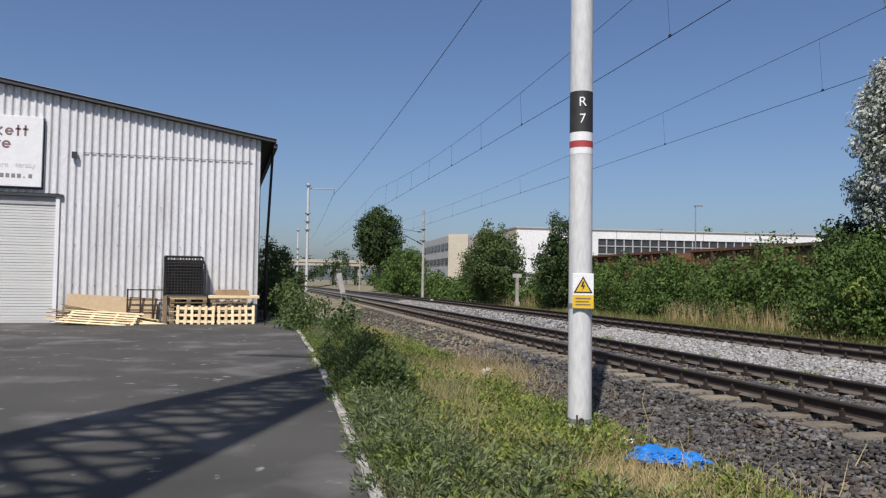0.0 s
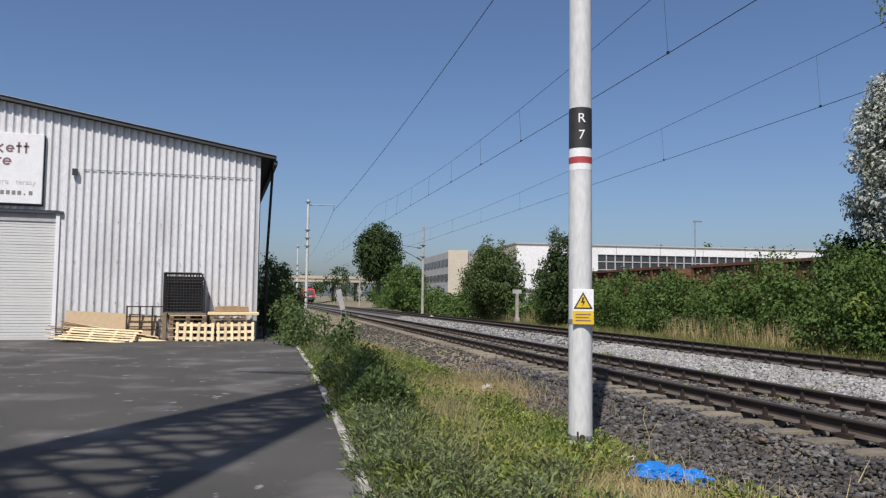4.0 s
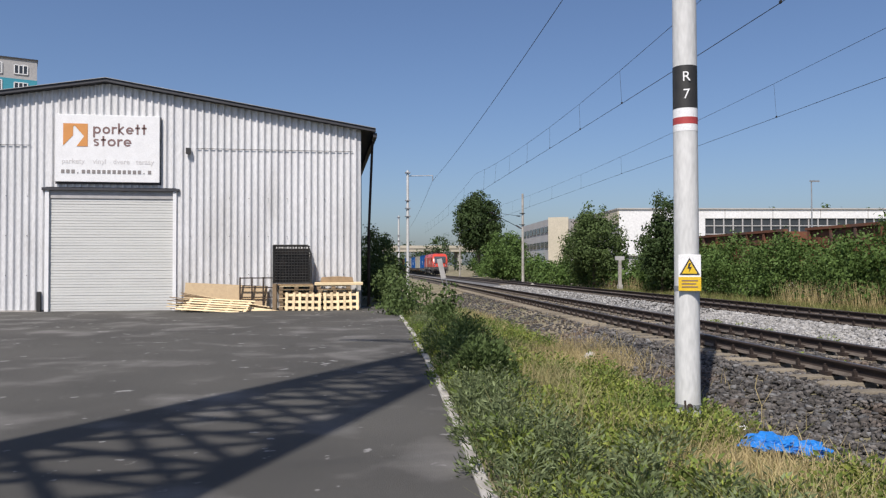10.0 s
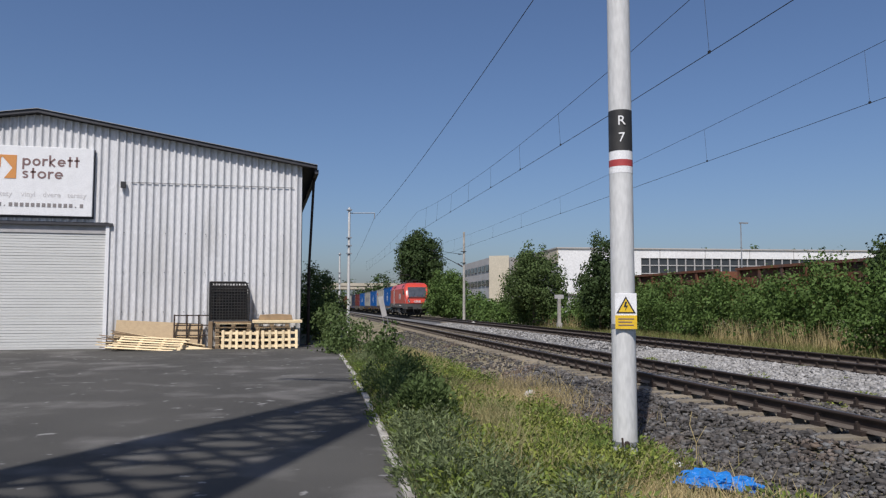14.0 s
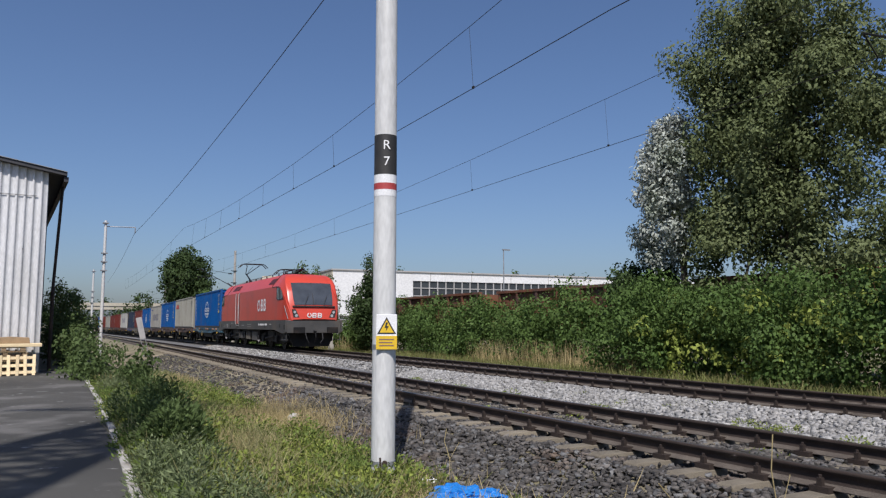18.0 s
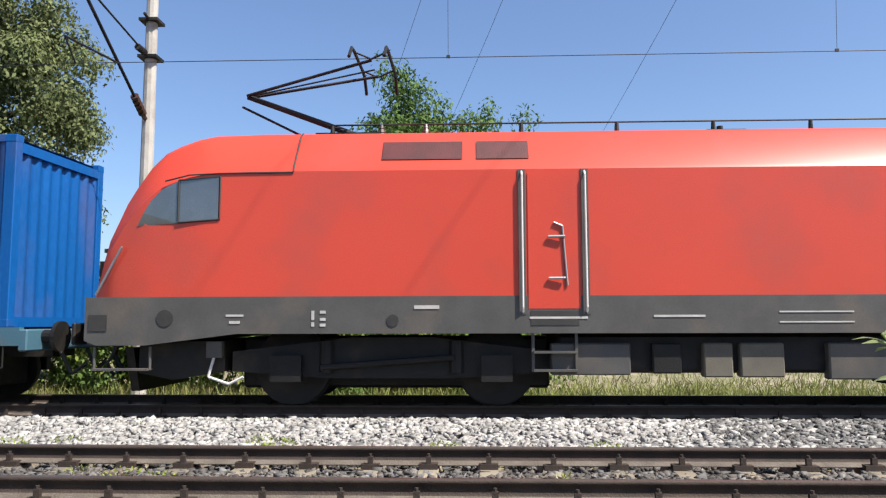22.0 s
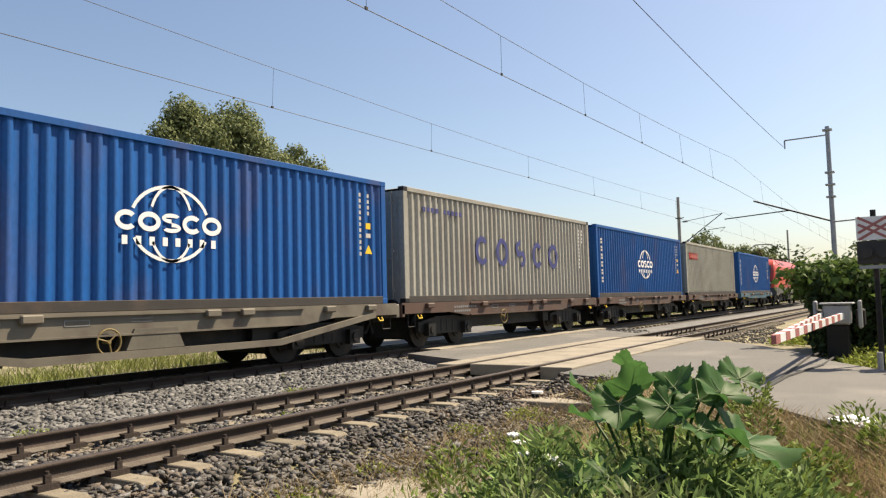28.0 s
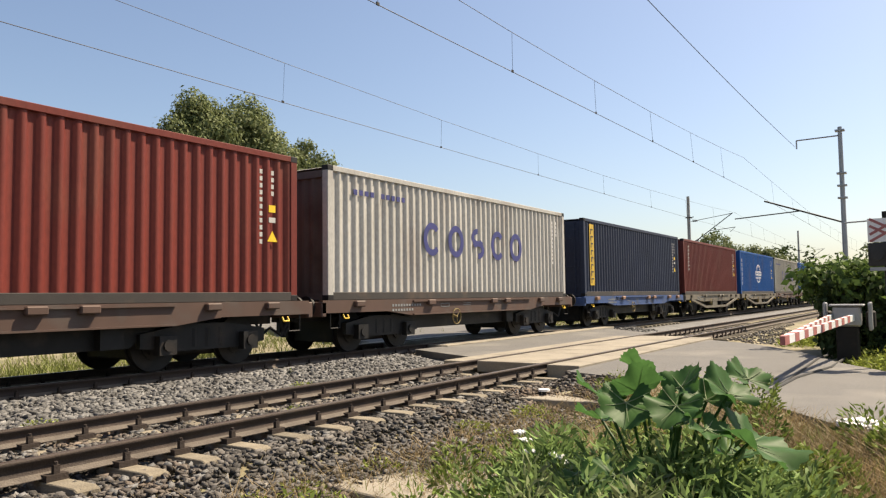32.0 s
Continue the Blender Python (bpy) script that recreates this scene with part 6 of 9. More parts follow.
def build_r7():
    """The white tubular mast beside the yard."""
    px, py = -3.17, 7.63
    p = thing("tubular_mast", "white painted steel mast with black number band and red ring", "mast", m=pose(px, py, -0.6))
    bm = bmesh.new()
    bm_tube(bm, (0, 0, -0.3), (0.0, 0, 10.0), 0.134, 0.118, n=40)
    part("tube", bm, "pole_white", p, smooth=True)
    def band(name, z0, z1, mat, lab=""):
        bm = bmesh.new()
        r0 = 0.134 - 0.0016 * z0 + 0.0015
        bm_tube(bm, (0, 0, z0), (0, 0, z1), r0, r0 - 0.0016 * (z1 - z0), n=40)
        o = part(name, bm, mat, p, lab)
        o.data.shade_smooth()
        o.data.set_sharp_from_angle(angle=radians(40))
        return o
    b = band("number_band", 3.52, 3.98, "black_paint", "black number band")
    band("white_ring", 3.27, 3.515, "white_paint")
    band("red_ring", 3.345, 3.42, "red_paint", "red ring").scale = (1.006, 1.006, 1)
    # markings face the yard
    ang = math.degrees(math.atan2(-7.04 - px, 0 - py))
    turn = Matrix.Rotation(math.atan2(0.0 - py, -7.04 - px) + math.pi / 2, 4, 'Z')
    for ch, z in (("R", 3.85), ("7", 3.66)):
        o = part("mark", text_mesh("mark", ch, 0.15, "white_paint", 0.003), None, b)
        o.matrix_basis = turn @ pose(0.015, -0.130, z, 90, 0, 0)
    for z in (0.28, 1.55):
        band("clamp_band", z, z + 0.05, "pole_galv").scale = (1.02, 1.02, 1)
    bm = bmesh.new()
    bm_tube(bm, (0.02, -0.14, 0.32), (0.02, -0.18, 0.32), 0.03, n=8)
    bm_path(bm, [(-0.03, -0.15, 0.38), (-0.02, -0.17, 0.22), (-0.05, -0.16, 0.05)], 0.012)
    o = part("earth_clamp", bm, "rail_rust", p)
    o.matrix_basis = turn
    s = warning_plate("hazard_plate", "white and yellow electric hazard plate strapped to the mast", Matrix.Translation((px, py, 1.12)) @ turn @ pose(0.03, -0.15, 0.02) @ Matrix.Scale(0.74, 4), 0.31)


build_r7()


def concrete_mast(x, y, z0, top, label, band_z=None, brackets=(), group="concrete catenary masts", arm=None, r=0.155):
    p = thing("catenary_mast", label, "mast", group=group, m=pose(x, y, z0))
    bm = bmesh.new()
    bm_tube(bm, (0, 0, -0.3), (0, 0, top - z0), r, r * 0.72, n=10)
    part("shaft", bm, "concrete", p)
    if band_z:
        bm = bmesh.new()
        bm_tube(bm, (0, 0, band_z), (0, 0, band_z + 0.28), r * 0.955, r * 0.95, n=10)
        part("number_band", bm, "black_paint", p, "black number band")
    for z in brackets:
        bm = bmesh.new()
        bm_box(bm, -r * 1.3, r * 1.3, -r * 1.3, r * 1.3, z - 0.03, z + 0.03)
        bm_tube(bm, (-r, 0, z), (-r - 0.22, 0, z + 0.04), 0.03)
        part("bracket", bm, "dark_metal", p)
    if arm:
        reach, zl, zt = arm          # signed reach to the wire, low joint, high joint
        s = 1 if reach > 0 else -1
        # insulated tubes: a strut rising from the low joint, a tie from the high joint, a registration arm
        bm = bmesh.new()
        bm_tube(bm, (s * r, 0, zl), (s * (r + 0.12), 0, zl + 0.06), 0.05)
        for k in range(5):
            a = 0.12 + 0.09 * k
            bm_tube(bm, (s * (r + a), 0, zl + a * 0.62), (s * (r + a + 0.05), 0, zl + (a + 0.05) * 0.62), 0.085, n=10)
        part("strut_insulator", bm, "insulator", p)
        bm = bmesh.new()
        bm_tube(bm, (s * (r + 0.1), 0, zl + 0.06), (reach, 0, zt + 0.45), 0.032)
        part("cantilever_strut", bm, "dark_metal", p)
        bm = bmesh.new()
        bm_tube(bm, (s * r, 0, zt), (reach, 0, zt + 0.42), 0.02)
        for k in range(4):
            a = 0.15 + 0.09 * k
            bm_tube(bm, (s * (r + a), 0, zt + 0.02), (s * (r + a + 0.05), 0, zt + 0.03), 0.07, n=10)
        part("tie_rod", bm, "dark_metal", p)
        bm = bmesh.new()
        q = 0.42
        bm_tube(bm, (s * (r + q * 0.9 * abs(reach)), 0, zl + (zt + 0.45 - zl) * q), (reach * 1.05, 0, 5.75 - z0 + 0.25), 0.022)
        bm_tube(bm, (reach * 1.05, 0, 5.75 - z0 + 0.25), (reach * 0.93, 0, 5.66 - z0), 0.014)
        part("registration_arm", bm, "dark_metal", p)
    return p


CM = "round concrete catenary mast with black band and steel brackets"
pm = concrete_mast(8.43, 6.75, -0.4, 9.2, CM, 2.95, (8.0, 7.2), arm=(-3.15, 5.85, 7.2))
warning_plate("hazard_plate", "small orange and white hazard plate fixed to the concrete mast", Matrix.Translation((8.43 - 0.17, 6.70, 1.55)) @ pose(0, 0, 0, 0, 0, -68), 0.16, ("white_paint", "orange_paint")).scale = (0.8, 0.8, 0.6)
concrete_mast(13.3, 76.0, -0.6, 8.67, CM, None, (7.2, 6.0), arm=(-3.6, 5.6, 6.9))
concrete_mast(18.1, 140.0, -0.8, 8.97, CM, None, (6.6,), arm=(-3.15, 5.2, 6.4))
concrete_mast(FAR + 3.2, -57.27, -0.4, 8.5, "dark concrete catenary mast with thin cantilever arms", None, (7.3,), arm=(-3.15, 5.3, 7.0))
concrete_mast(FAR + 3.2, -112, -0.4, 9.6, "dark concrete catenary mast with thin cantilever arms", None, (7.3,), arm=(-3.15, 5.3, 7.0))


def steel_mast(x, y, z0, top, label, mat, r, arm_top, arm_low=None):
    p = thing("steel_mast", label, "mast", group="slender steel masts along the near track", m=pose(x, y, z0))
    bm = bmesh.new()
    bm_tube(bm, (0, 0, -0.3), (0, 0, top - z0), r, r * 0.75, n=14)
    part("tube", bm, mat, p, smooth=True)
    if arm_top:
        dx, dz = arm_top
        bm = bmesh.new()
        z = top - z0 - 0.35
        bm_path(bm, [(0, 0, z), (dx, 0, z + dz), (dx, 0, z + dz - 0.35)], 0.03)
        part("feeder_arm", bm, "pole_galv", p)
    for z in (top - z0 - 0.15, top - z0 - 1.9, top - z0 - 2.4, top - z0 - 2.9):
        bm = bmesh.new()
        bm_box(bm, -r * 1.6, r * 1.6, -r * 1.4, r * 1.4, z - 0.03, z + 0.03)
        part("clamp", bm, "pole_galv", p)
    if arm_low:
        zl, reach, zt = arm_low
        bm = bmesh.new()
        bm_tube(bm, (0, 0, zl), (reach * 0.78, 0, zl + 1.1), 0.035)
        part("cantilever_strut", bm, "dark_metal", p)
        bm = bmesh.new()
        bm_tube(bm, (reach * 0.42, 0, zl + 0.58), (reach * 1.1, 0, zl + 0.42), 0.024)
        part("registration_arm", bm, "dark_metal", p)
    return p


WM = "slender white painted steel mast with a small top bracket"
steel_mast(-1.95, 46.9, -0.4, 7.2, WM, "pole_white", 0.10, (1.6, 0.05))
steel_mast(-0.1, 72, -0.4, 6.0, WM, "pole_white", 0.10, None)
steel_mast(-3.8, -34.47, -0.4, 7.9, "grey galvanised steel mast with feeder arm and cantilever", "pole_galv", 0.11, (1.62, -0.02), (4.4, 3.8, 6.0))


def wires():
    def line(name, pts, r, label):
        bm = bmesh.new()
        bm_path(bm, pts, r, n=5)
        tagged(part(name, bm, "wire"), label, "overhead wire", kind="structure")

    ys = [-112, -57.27, 6.75, 76.0, 140.0]
    for cx, nm, supports in ((FAR, "far", ys), (0.0, "near", [-100, -34.47, 7.6, 46.9, 108])):
        zc, zm = 5.66, 7.05
        pts, pm_ = [], []
        drops = []
        for a, b in zip(supports, supports[1:]):
            n = 10
            for k in range(n):
                t = k / n
                y = a + (b - a) * t
                sag = 4 * t * (1 - t)
                stag = 0.18 * math.cos(math.pi * (supports.index(a) + t))
                chord = bend(a) + (bend(b) - bend(a)) * t
                pts.append((cx + chord + stag, y, zc - 0.03 * sag))
                pm_.append((cx + chord + stag * 0.5, y, zm - 0.62 * sag))
                if k:
                    drops.append((pts[-1], pm_[-1]))
        line("contact_wire_" + nm, pts, 0.0075, "dark contact wire above the track")
        line("messenger_wire_" + nm, pm_, 0.006, "dark messenger wire above the track")
        bm = bmesh.new()
        for p_, q_ in drops:
            bm_tube(bm, p_, q_, 0.004, n=4)
            bm_box(bm, p_[0] - 0.012, p_[0] + 0.012, p_[1] - 0.03, p_[1] + 0.03, p_[2] - 0.01, p_[2] + 0.04)
        tagged(part("droppers_" + nm, bm, "wire"), "thin droppers between messenger and contact wire", "overhead wire", kind="structure")
    # feeder wire on the near masts
    f = [(-2.18, -34, 7.2), (-1.95, 7.6, 8.0), (-0.38, 46.9, 6.55), (4.9, 108, 6.6)]
    pts = []
    for a, b in zip(f, f[1:]):
        for k in range(12):
            t = k / 12
            p_ = Vector(a).lerp(Vector(b), t)
            p_.z -= 4 * t * (1 - t) * 0.35
            pts.append(tuple(p_))
    line("feeder_wire", pts, 0.009, "dark feeder wire along the near masts")
    # two service wires crossing high over the lines
    for k, (a, b) in enumerate((((-16, -8, 22), (30, 6, 7.2)), ((-15.2, -8.6, 21), (30.5, 3, 7.0)), ((-14.5, -9, 20), (28, -4, 6.5)))):
        pts = []
        for j in range(17):
            t = j / 16
            p_ = Vector(a).lerp(Vector(b), t)
            p_.z -= 4 * t * (1 - t) * 1.2
            pts.append(tuple(p_))
        line("service_wire_%d" % (k + 1), pts, 0.007, "thin dark service wire crossing over the tracks")


wires()


def lattice_tower():
    """The pylon behind the yard that throws the braced shadow over the asphalt."""
    base = Vector((-14.1, -2.2, -0.42))
    t = thing("lattice_pylon", "grey steel lattice pylon standing on the asphalt yard", "pylon", m=Matrix.Translation(base) @ pose(0, 0, 0, 0, 0, -28) @ Matrix.Diagonal((1, 1, 1.4, 1)))
    H = 20.0

    def half(z):
        return 1.95 - (1.95 - 0.33) * z / H

    for sx in (-1, 1):
        for sy in (-1, 1):
            bm = bmesh.new()
            bm_tube(bm, (sx * half(0), sy * half(0), 0), (sx * half(H), sy * half(H), H), 0.20, 0.12, n=6)
            part("leg", bm, "pole_galv", t)
    z = 0.4
    while z < H - 1:
        w = half(z)
        z2 = min(H, z + max(1.1, w * 1.3))
        w2 = half(z2)
        for f in range(4):
            m = Matrix.Rotation(f * math.pi / 2, 4, 'Z')
            for a, b in (((-w, w, z), (w2, w2, z2)), ((w, w, z), (-w2, w2, z2)), ((-w, w, z), (w, w, z))):
                bm = bmesh.new()
                bm_tube(bm, m @ Vector(a), m @ Vector(b), 0.065, n=5)
                part("brace", bm, "pole_galv", t)
        z = z2
    for zz in (19.2,):
        bm = bmesh.new()
        bm_tube(bm, (-3.2, 0, zz), (3.2, 0, zz), 0.08)
        bm_tube(bm, (-3.2, 0, zz), (0, 0, zz + 0.9), 0.05)
        bm_tube(bm, (3.2, 0, zz), (0, 0, zz + 0.9), 0.05)
        part("crossarm", bm, "pole_galv", t)


lattice_tower()


# ---- the level crossing's gear ----
def crossing_gear():
    # barrier: drive housing between two side cheeks, arm lowered over the road
    b = thing("crossing_barrier", "lowered red and white crossing barrier with a grey drive housing", "barrier", m=pose(-5.22, -17.55, -0.28))
    bm = bmesh.new()
    bm_box(bm, -0.25, 0.25, -0.20, 0.20, 0.80, 1.20)
    part("drive_housing", bm, "pole_galv", b, bevel=0.03)
    bm = bmesh.new()
    bm_box(bm, -0.31, 0.31, -0.25, 0.25, 1.202, 1.24)
    part("housing_lid", bm, "pole_galv", b, bevel=0.015)
    bm = bmesh.new()
    bm_box(bm, -0.20, 0.20, -0.17, 0.17, 0, 0.798)
    part("pedestal", bm, "dark_metal", b, bevel=0.02)
    for x0 in (-0.44, 0.36):
        bm = bmesh.new()
        bm_box(bm, x0, x0 + 0.07, -0.16, 0.10, 0.72, 1.28)
        part("side_cheek", bm, "pole_galv", b, bevel=0.02)
        bm = bmesh.new()
        bm_box(bm, x0 - 0.03, x0 + 0.13, -0.65, -0.16, 0.75, 1.1)
        part("counterweight", bm, "dark_metal", b, bevel=0.03)
    tip = Vector((0.29, 5.88, 0.83))
    for x0 in (-0.12, 0.28):
        root = Vector((x0, 0.05, 0.98))
        arm = part("barrier_arm", bm_box(bmesh.new(), -0.03, 0.03, 0, (tip - root).length, -0.06, 0.06), "white_paint", b, "white barrier arm with red bands")
        mm = Matrix.Translation(root) @ (tip - root).to_track_quat("Y", "Z").to_matrix().to_4x4()
        arm.matrix_basis = mm
        n = (tip - root).length
        for k in range(9):
            bm = bmesh.new()
            y0 = 0.3 + k * (n - 0.3) / 9 + 0.36
            bm_box(bm, -0.034, 0.034, y0, min(y0 + 0.26, n + 0.004), -0.063, 0.063)
            part("red_band", bm, "red_faded", arm)
    # crossing signal: cross panel over a black lamp board
    s = thing("crossing_signal", "crossing signal with red-white cross panel and black lamp board", "signal", m=pose(-6.05, -15.35, -0.28, 0, 0, 0))
    bm = bmesh.new()
    bm_tube(bm, (0, 0, 0), (0, 0, 2.86), 0.045, n=12)
    part("post", bm, "dark_metal", s)
    bm = bmesh.new()
    bm_box(bm, -0.27, 0.27, 0.06, 0.11, 1.92, 2.32)
    part("lamp_board", bm, "black_paint", s, "black lamp board", bevel=0.015)
    bm = bmesh.new()
    bm_box(bm, -0.25, 0.25, 0.06, 0.10, 1.84, 1.90)
    part("mount_bar", bm, "pole_galv", s)
    bm = bmesh.new()
    bm_box(bm, -0.265, 0.265, 0.06, 0.09, 2.335, 2.74)
    panel = part("cross_panel", bm, "white_paint", s)
    for k, z in enumerate((2.60, 2.48)):
        for sgn in (-1, 1):
            bm = bmesh.new()
            m = Matrix.Translation((0, 0.094 + 0.003 * (sgn > 0), z)) @ Matrix.Rotation(sgn * radians(30), 4, 'Y')
            bm_box(bm, -0.27, 0.27, -0.0012, 0.0012, -0.022, 0.022, m)
            part("cross_stripe", bm, "red_faded", panel)
    for x in (-0.13, 0.13):
        bm = bmesh.new()
        bm_tube(bm, (x, 0.11, 2.12), (x, 0.19, 2.12), 0.10, n=16)
        part("lamp_hood", bm, "black_paint", s)
    bm = bmesh.new()
    bm_tube(bm, (0.0, 0.02, 2.72), (0.62, 0.0, 2.70), 0.014)
    bm_tube(bm, (0.62, 0.0, 2.70), (0.62, 0.0, 2.62), 0.014)
    part("bracket_arm", bm, "pole_galv", s)
    # pale pillar with a pointed cap
    k = thing("relay_cabinet", "pale grey concrete pillar cabinet beside the crossing", "cabinet", m=pose(-6.72, -15.3, -0.28))
    bm = bmesh.new()
    bm_box(bm, -0.15, 0.15, -0.15, 0.15, 0, 2.15)
    part("body", bm, "pole_white", k, bevel=0.02)
    bm = bmesh.new()
    bm_prism(bm, [(-0.20, 2.15), (0.20, 2.15), (0.05, 2.42), (-0.05, 2.42)], "y", -0.2, 0.2)
    part("cap", bm, "pole_galv", k)
    bm = bmesh.new()
    bm_tube(bm, (0.15, 0, 2.2), (0.62, 0, 2.18), 0.04)
    part("cable_duct", bm, "pole_galv", k)
    bm = bmesh.new()
    bm_box(bm, -0.10, 0.16, 0.152, 0.165, 1.1, 1.4)
    part("yellow_plate", bm, "yellow_paint", k)
    # added dark box behind the signal, standing in for shade inside the shrubs
    h = thing("line_side_hut", "added dark box core standing in for the shade inside overgrown shrubs", "hut", m=pose(-6.6, -20.5, -0.3))
    bm = bmesh.new()
    bm_box(bm, -1.1, 1.75, -1.3, 0.8, 0, 1.5)
    part("wall", bm, "roof_dark", h)
    bm = bmesh.new()
    bm_box(bm, -1.2, 1.85, -1.4, 0.9, 1.5, 1.6)
    part("roof", bm, "roof_dark", h)
    # low pipe stubs at the road's edge
    for x, y, hgt in ((-6.35, -13.9, 0.75), (-6.05, -14.7, 0.5)):
        o = thing("pipe_stub", "short pale steel pipe post at the road edge", "post", group="pipe posts at the crossing", m=pose(x, y, -0.32))
        part("pipe", bm_tube(bmesh.new(), (0, 0, 0), (0, 0, hgt), 0.045, n=10), "pole_galv", o, smooth=True)
    # two thin black tubes over the road
    for pts in ([(-4.76, -18.3, -0.12), (-4.78, -16.5, -0.06), (-4.83, -14.0, -0.06), (-4.86, -10.6, -0.06)], [(-5.15, -17.9, -0.12), (-5.18, -14.8, -0.06), (-4.92, -12.8, -0.06), (-4.87, -10.9, -0.06)]):
        bm = bmesh.new()
        bm_path(bm, pts, 0.022)
        tagged(part("ground_tube", bm, "black_rubber"), "thin black line running across the crossing road", "cable", group="cables over the road")


crossing_gear()


# ---- small line-side things ----
def small_gear():
    s = thing("leaning_board", "leaning grey line-side board on two posts", "sign", m=pose(0.1, 44.0, -0.55, 0, -13, 0))
    for x in (-0.12, 0.12):
        bm = bmesh.new()
        bm_tube(bm, (x, 0, 0), (x, 0, 2.1), 0.025)
        part("post", bm, "pole_galv", s)
    bm = bmesh.new()
    bm_box(bm, -0.15, 0.15, -0.03, -0.01, 1.0, 2.2)
    part("board", bm, "facade_grey", s)
    k = thing("line_side_post", "grey concrete line-side post with a small cap board", "post", m=pose(11.3, 45.0, -0.5))
    bm = bmesh.new()
    bm_box(bm, -0.09, 0.09, -0.09, 0.09, 0, 2.0)
    part("post", bm, "concrete", k, bevel=0.01)
    bm = bmesh.new()
    bm_box(bm, -0.3, 0.3, -0.04, 0.04, 2.0, 2.25)
    part("cap_board", bm, "facade_grey", k)
    bm = bmesh.new()
    bm_box(bm, -0.14, 0.14, -0.14, 0.14, 0, 0.45)
    part("foot", bm, "concrete", k)
    w = thing("marker_stake", "thin white marker stake beside the far track", "stake", m=pose(10.0, 3.3, -0.4))
    bm = bmesh.new()
    bm_box(bm, -0.035, 0.035, -0.035, 0.035, 0, 0.75)
    part("stake", bm, "white_paint", w)
    bm = bmesh.new()
    bm_box(bm, -0.06, 0.06, -0.045, -0.036, 0.5, 0.72)
    part("mark_plate", bm, "facade_grey", w)
    for x, y, sx, sy, sz, r in ((9.4, 5.4, 0.3, 0.22, 0.16, 20), (9.2, 8.2, 0.2, 0.15, 0.12, 50), (-2.25, 13.2, 0.34, 0.20, 0.24, 30), (8.4, 55, 0.5, 0.4, 0.35, 10)):
        bm = bmesh.new()
        bmesh.ops.create_icosphere(bm, subdivisions=2, radius=0.5)
        for v in bm.verts:
            v.co *= 1 + 0.25 * noise.noise(v.co * 2.3 + Vector((x, y, 0)))
            v.co.z = max(v.co.z, -0.3)
        o = part("pale_block", bm, "concrete", m=pose(x, y, float(ground_z(x, y)) + sz * 0.25, 0, 0, r) @ Matrix.Diagonal((sx, sy, sz, 1)))
        tagged(o, "pale broken lump of stone lying by the track", "stone", group="pale broken lumps by the track")
    # flat concrete covers near the crossing
    for x, y, sx, sy, z, rz, lab in ((-1.95, -10.97, 0.75, 0.55, -0.36, 25, "cracked pale concrete slab by the crossing"), (-2.9, -6.17, 0.8, 0.7, -0.52, 12, "sunken pale concrete slab in the weeds")):
        bm = bmesh.new()
        bm_prism(bm, [(-sx, -sy), (sx * 0.9, -sy * 1.05), (sx, sy * 0.8), (sx * 0.2, sy), (-sx * 0.95, sy * 0.9)], "z", -0.08, 0.05)
        tagged(part("concrete_slab", bm, "crossing", bevel=0.012, m=pose(x, y, z, 2, -3, rz)), lab, "slab")
    o = thing("rail_marker", "small rusty bolt plate on a short stub beside the rail", "marker", m=pose(-1.7, -10.87, -0.35))
    bm = bmesh.new()
    bm_tube(bm, (0, 0, 0), (0, 0, 0.12), 0.03)
    part("stub", bm, "dark_metal", o)
    bm = bmesh.new()
    bm_tube(bm, (0, 0, 0.12), (0, 0, 0.15), 0.09, n=12)
    part("plate", bm, "white_paint", o)


small_gear()


def crumpled(name, label, mat, x, y, size, seed, flat=0.35):
    bm = bmesh.new()
    bmesh.ops.create_icosphere(bm, subdivisions=4, radius=1)
    for v in bm.verts:
        n_ = noise.noise(v.co * 2.2 + Vector((seed, 0, 0))) * 0.7 + noise.noise(v.co * 5.5 + Vector((0, seed, 0))) * 0.45
        v.co *= 1 + n_ * 0.55
        v.co.z = max(v.co.z * flat, -0.1)
    o = part(name, bm, mat, m=pose(x, y, float(ground_z(x, y)) + size * 0.36, 0, 0, seed * 40) @ Matrix.Scale(size, 4))
    return tagged(o, label, "rubbish")


crumpled("plastic_sheet", "crumpled bright blue plastic sheet in the weeds", "blue_plastic", -2.96, 6.42, 0.25, 1, 0.36)
crumpled("plastic_sheet", "small torn bright blue plastic scrap in the weeds", "blue_plastic", -2.72, 6.25, 0.17, 4, 0.5)
crumpled("paper_scrap", "crumpled white paper scrap in the grass", "white_paint", -6.05, -8.67, 0.20, 3)
crumpled("paper_scrap", "crumpled white paper scrap in the grass", "white_paint", -5.55, -6.07, 0.07, 5)
crumpled("paper_scrap", "crumpled white paper scrap beside the mast foot", "white_paint", -2.7, 7.45, 0.10, 6)


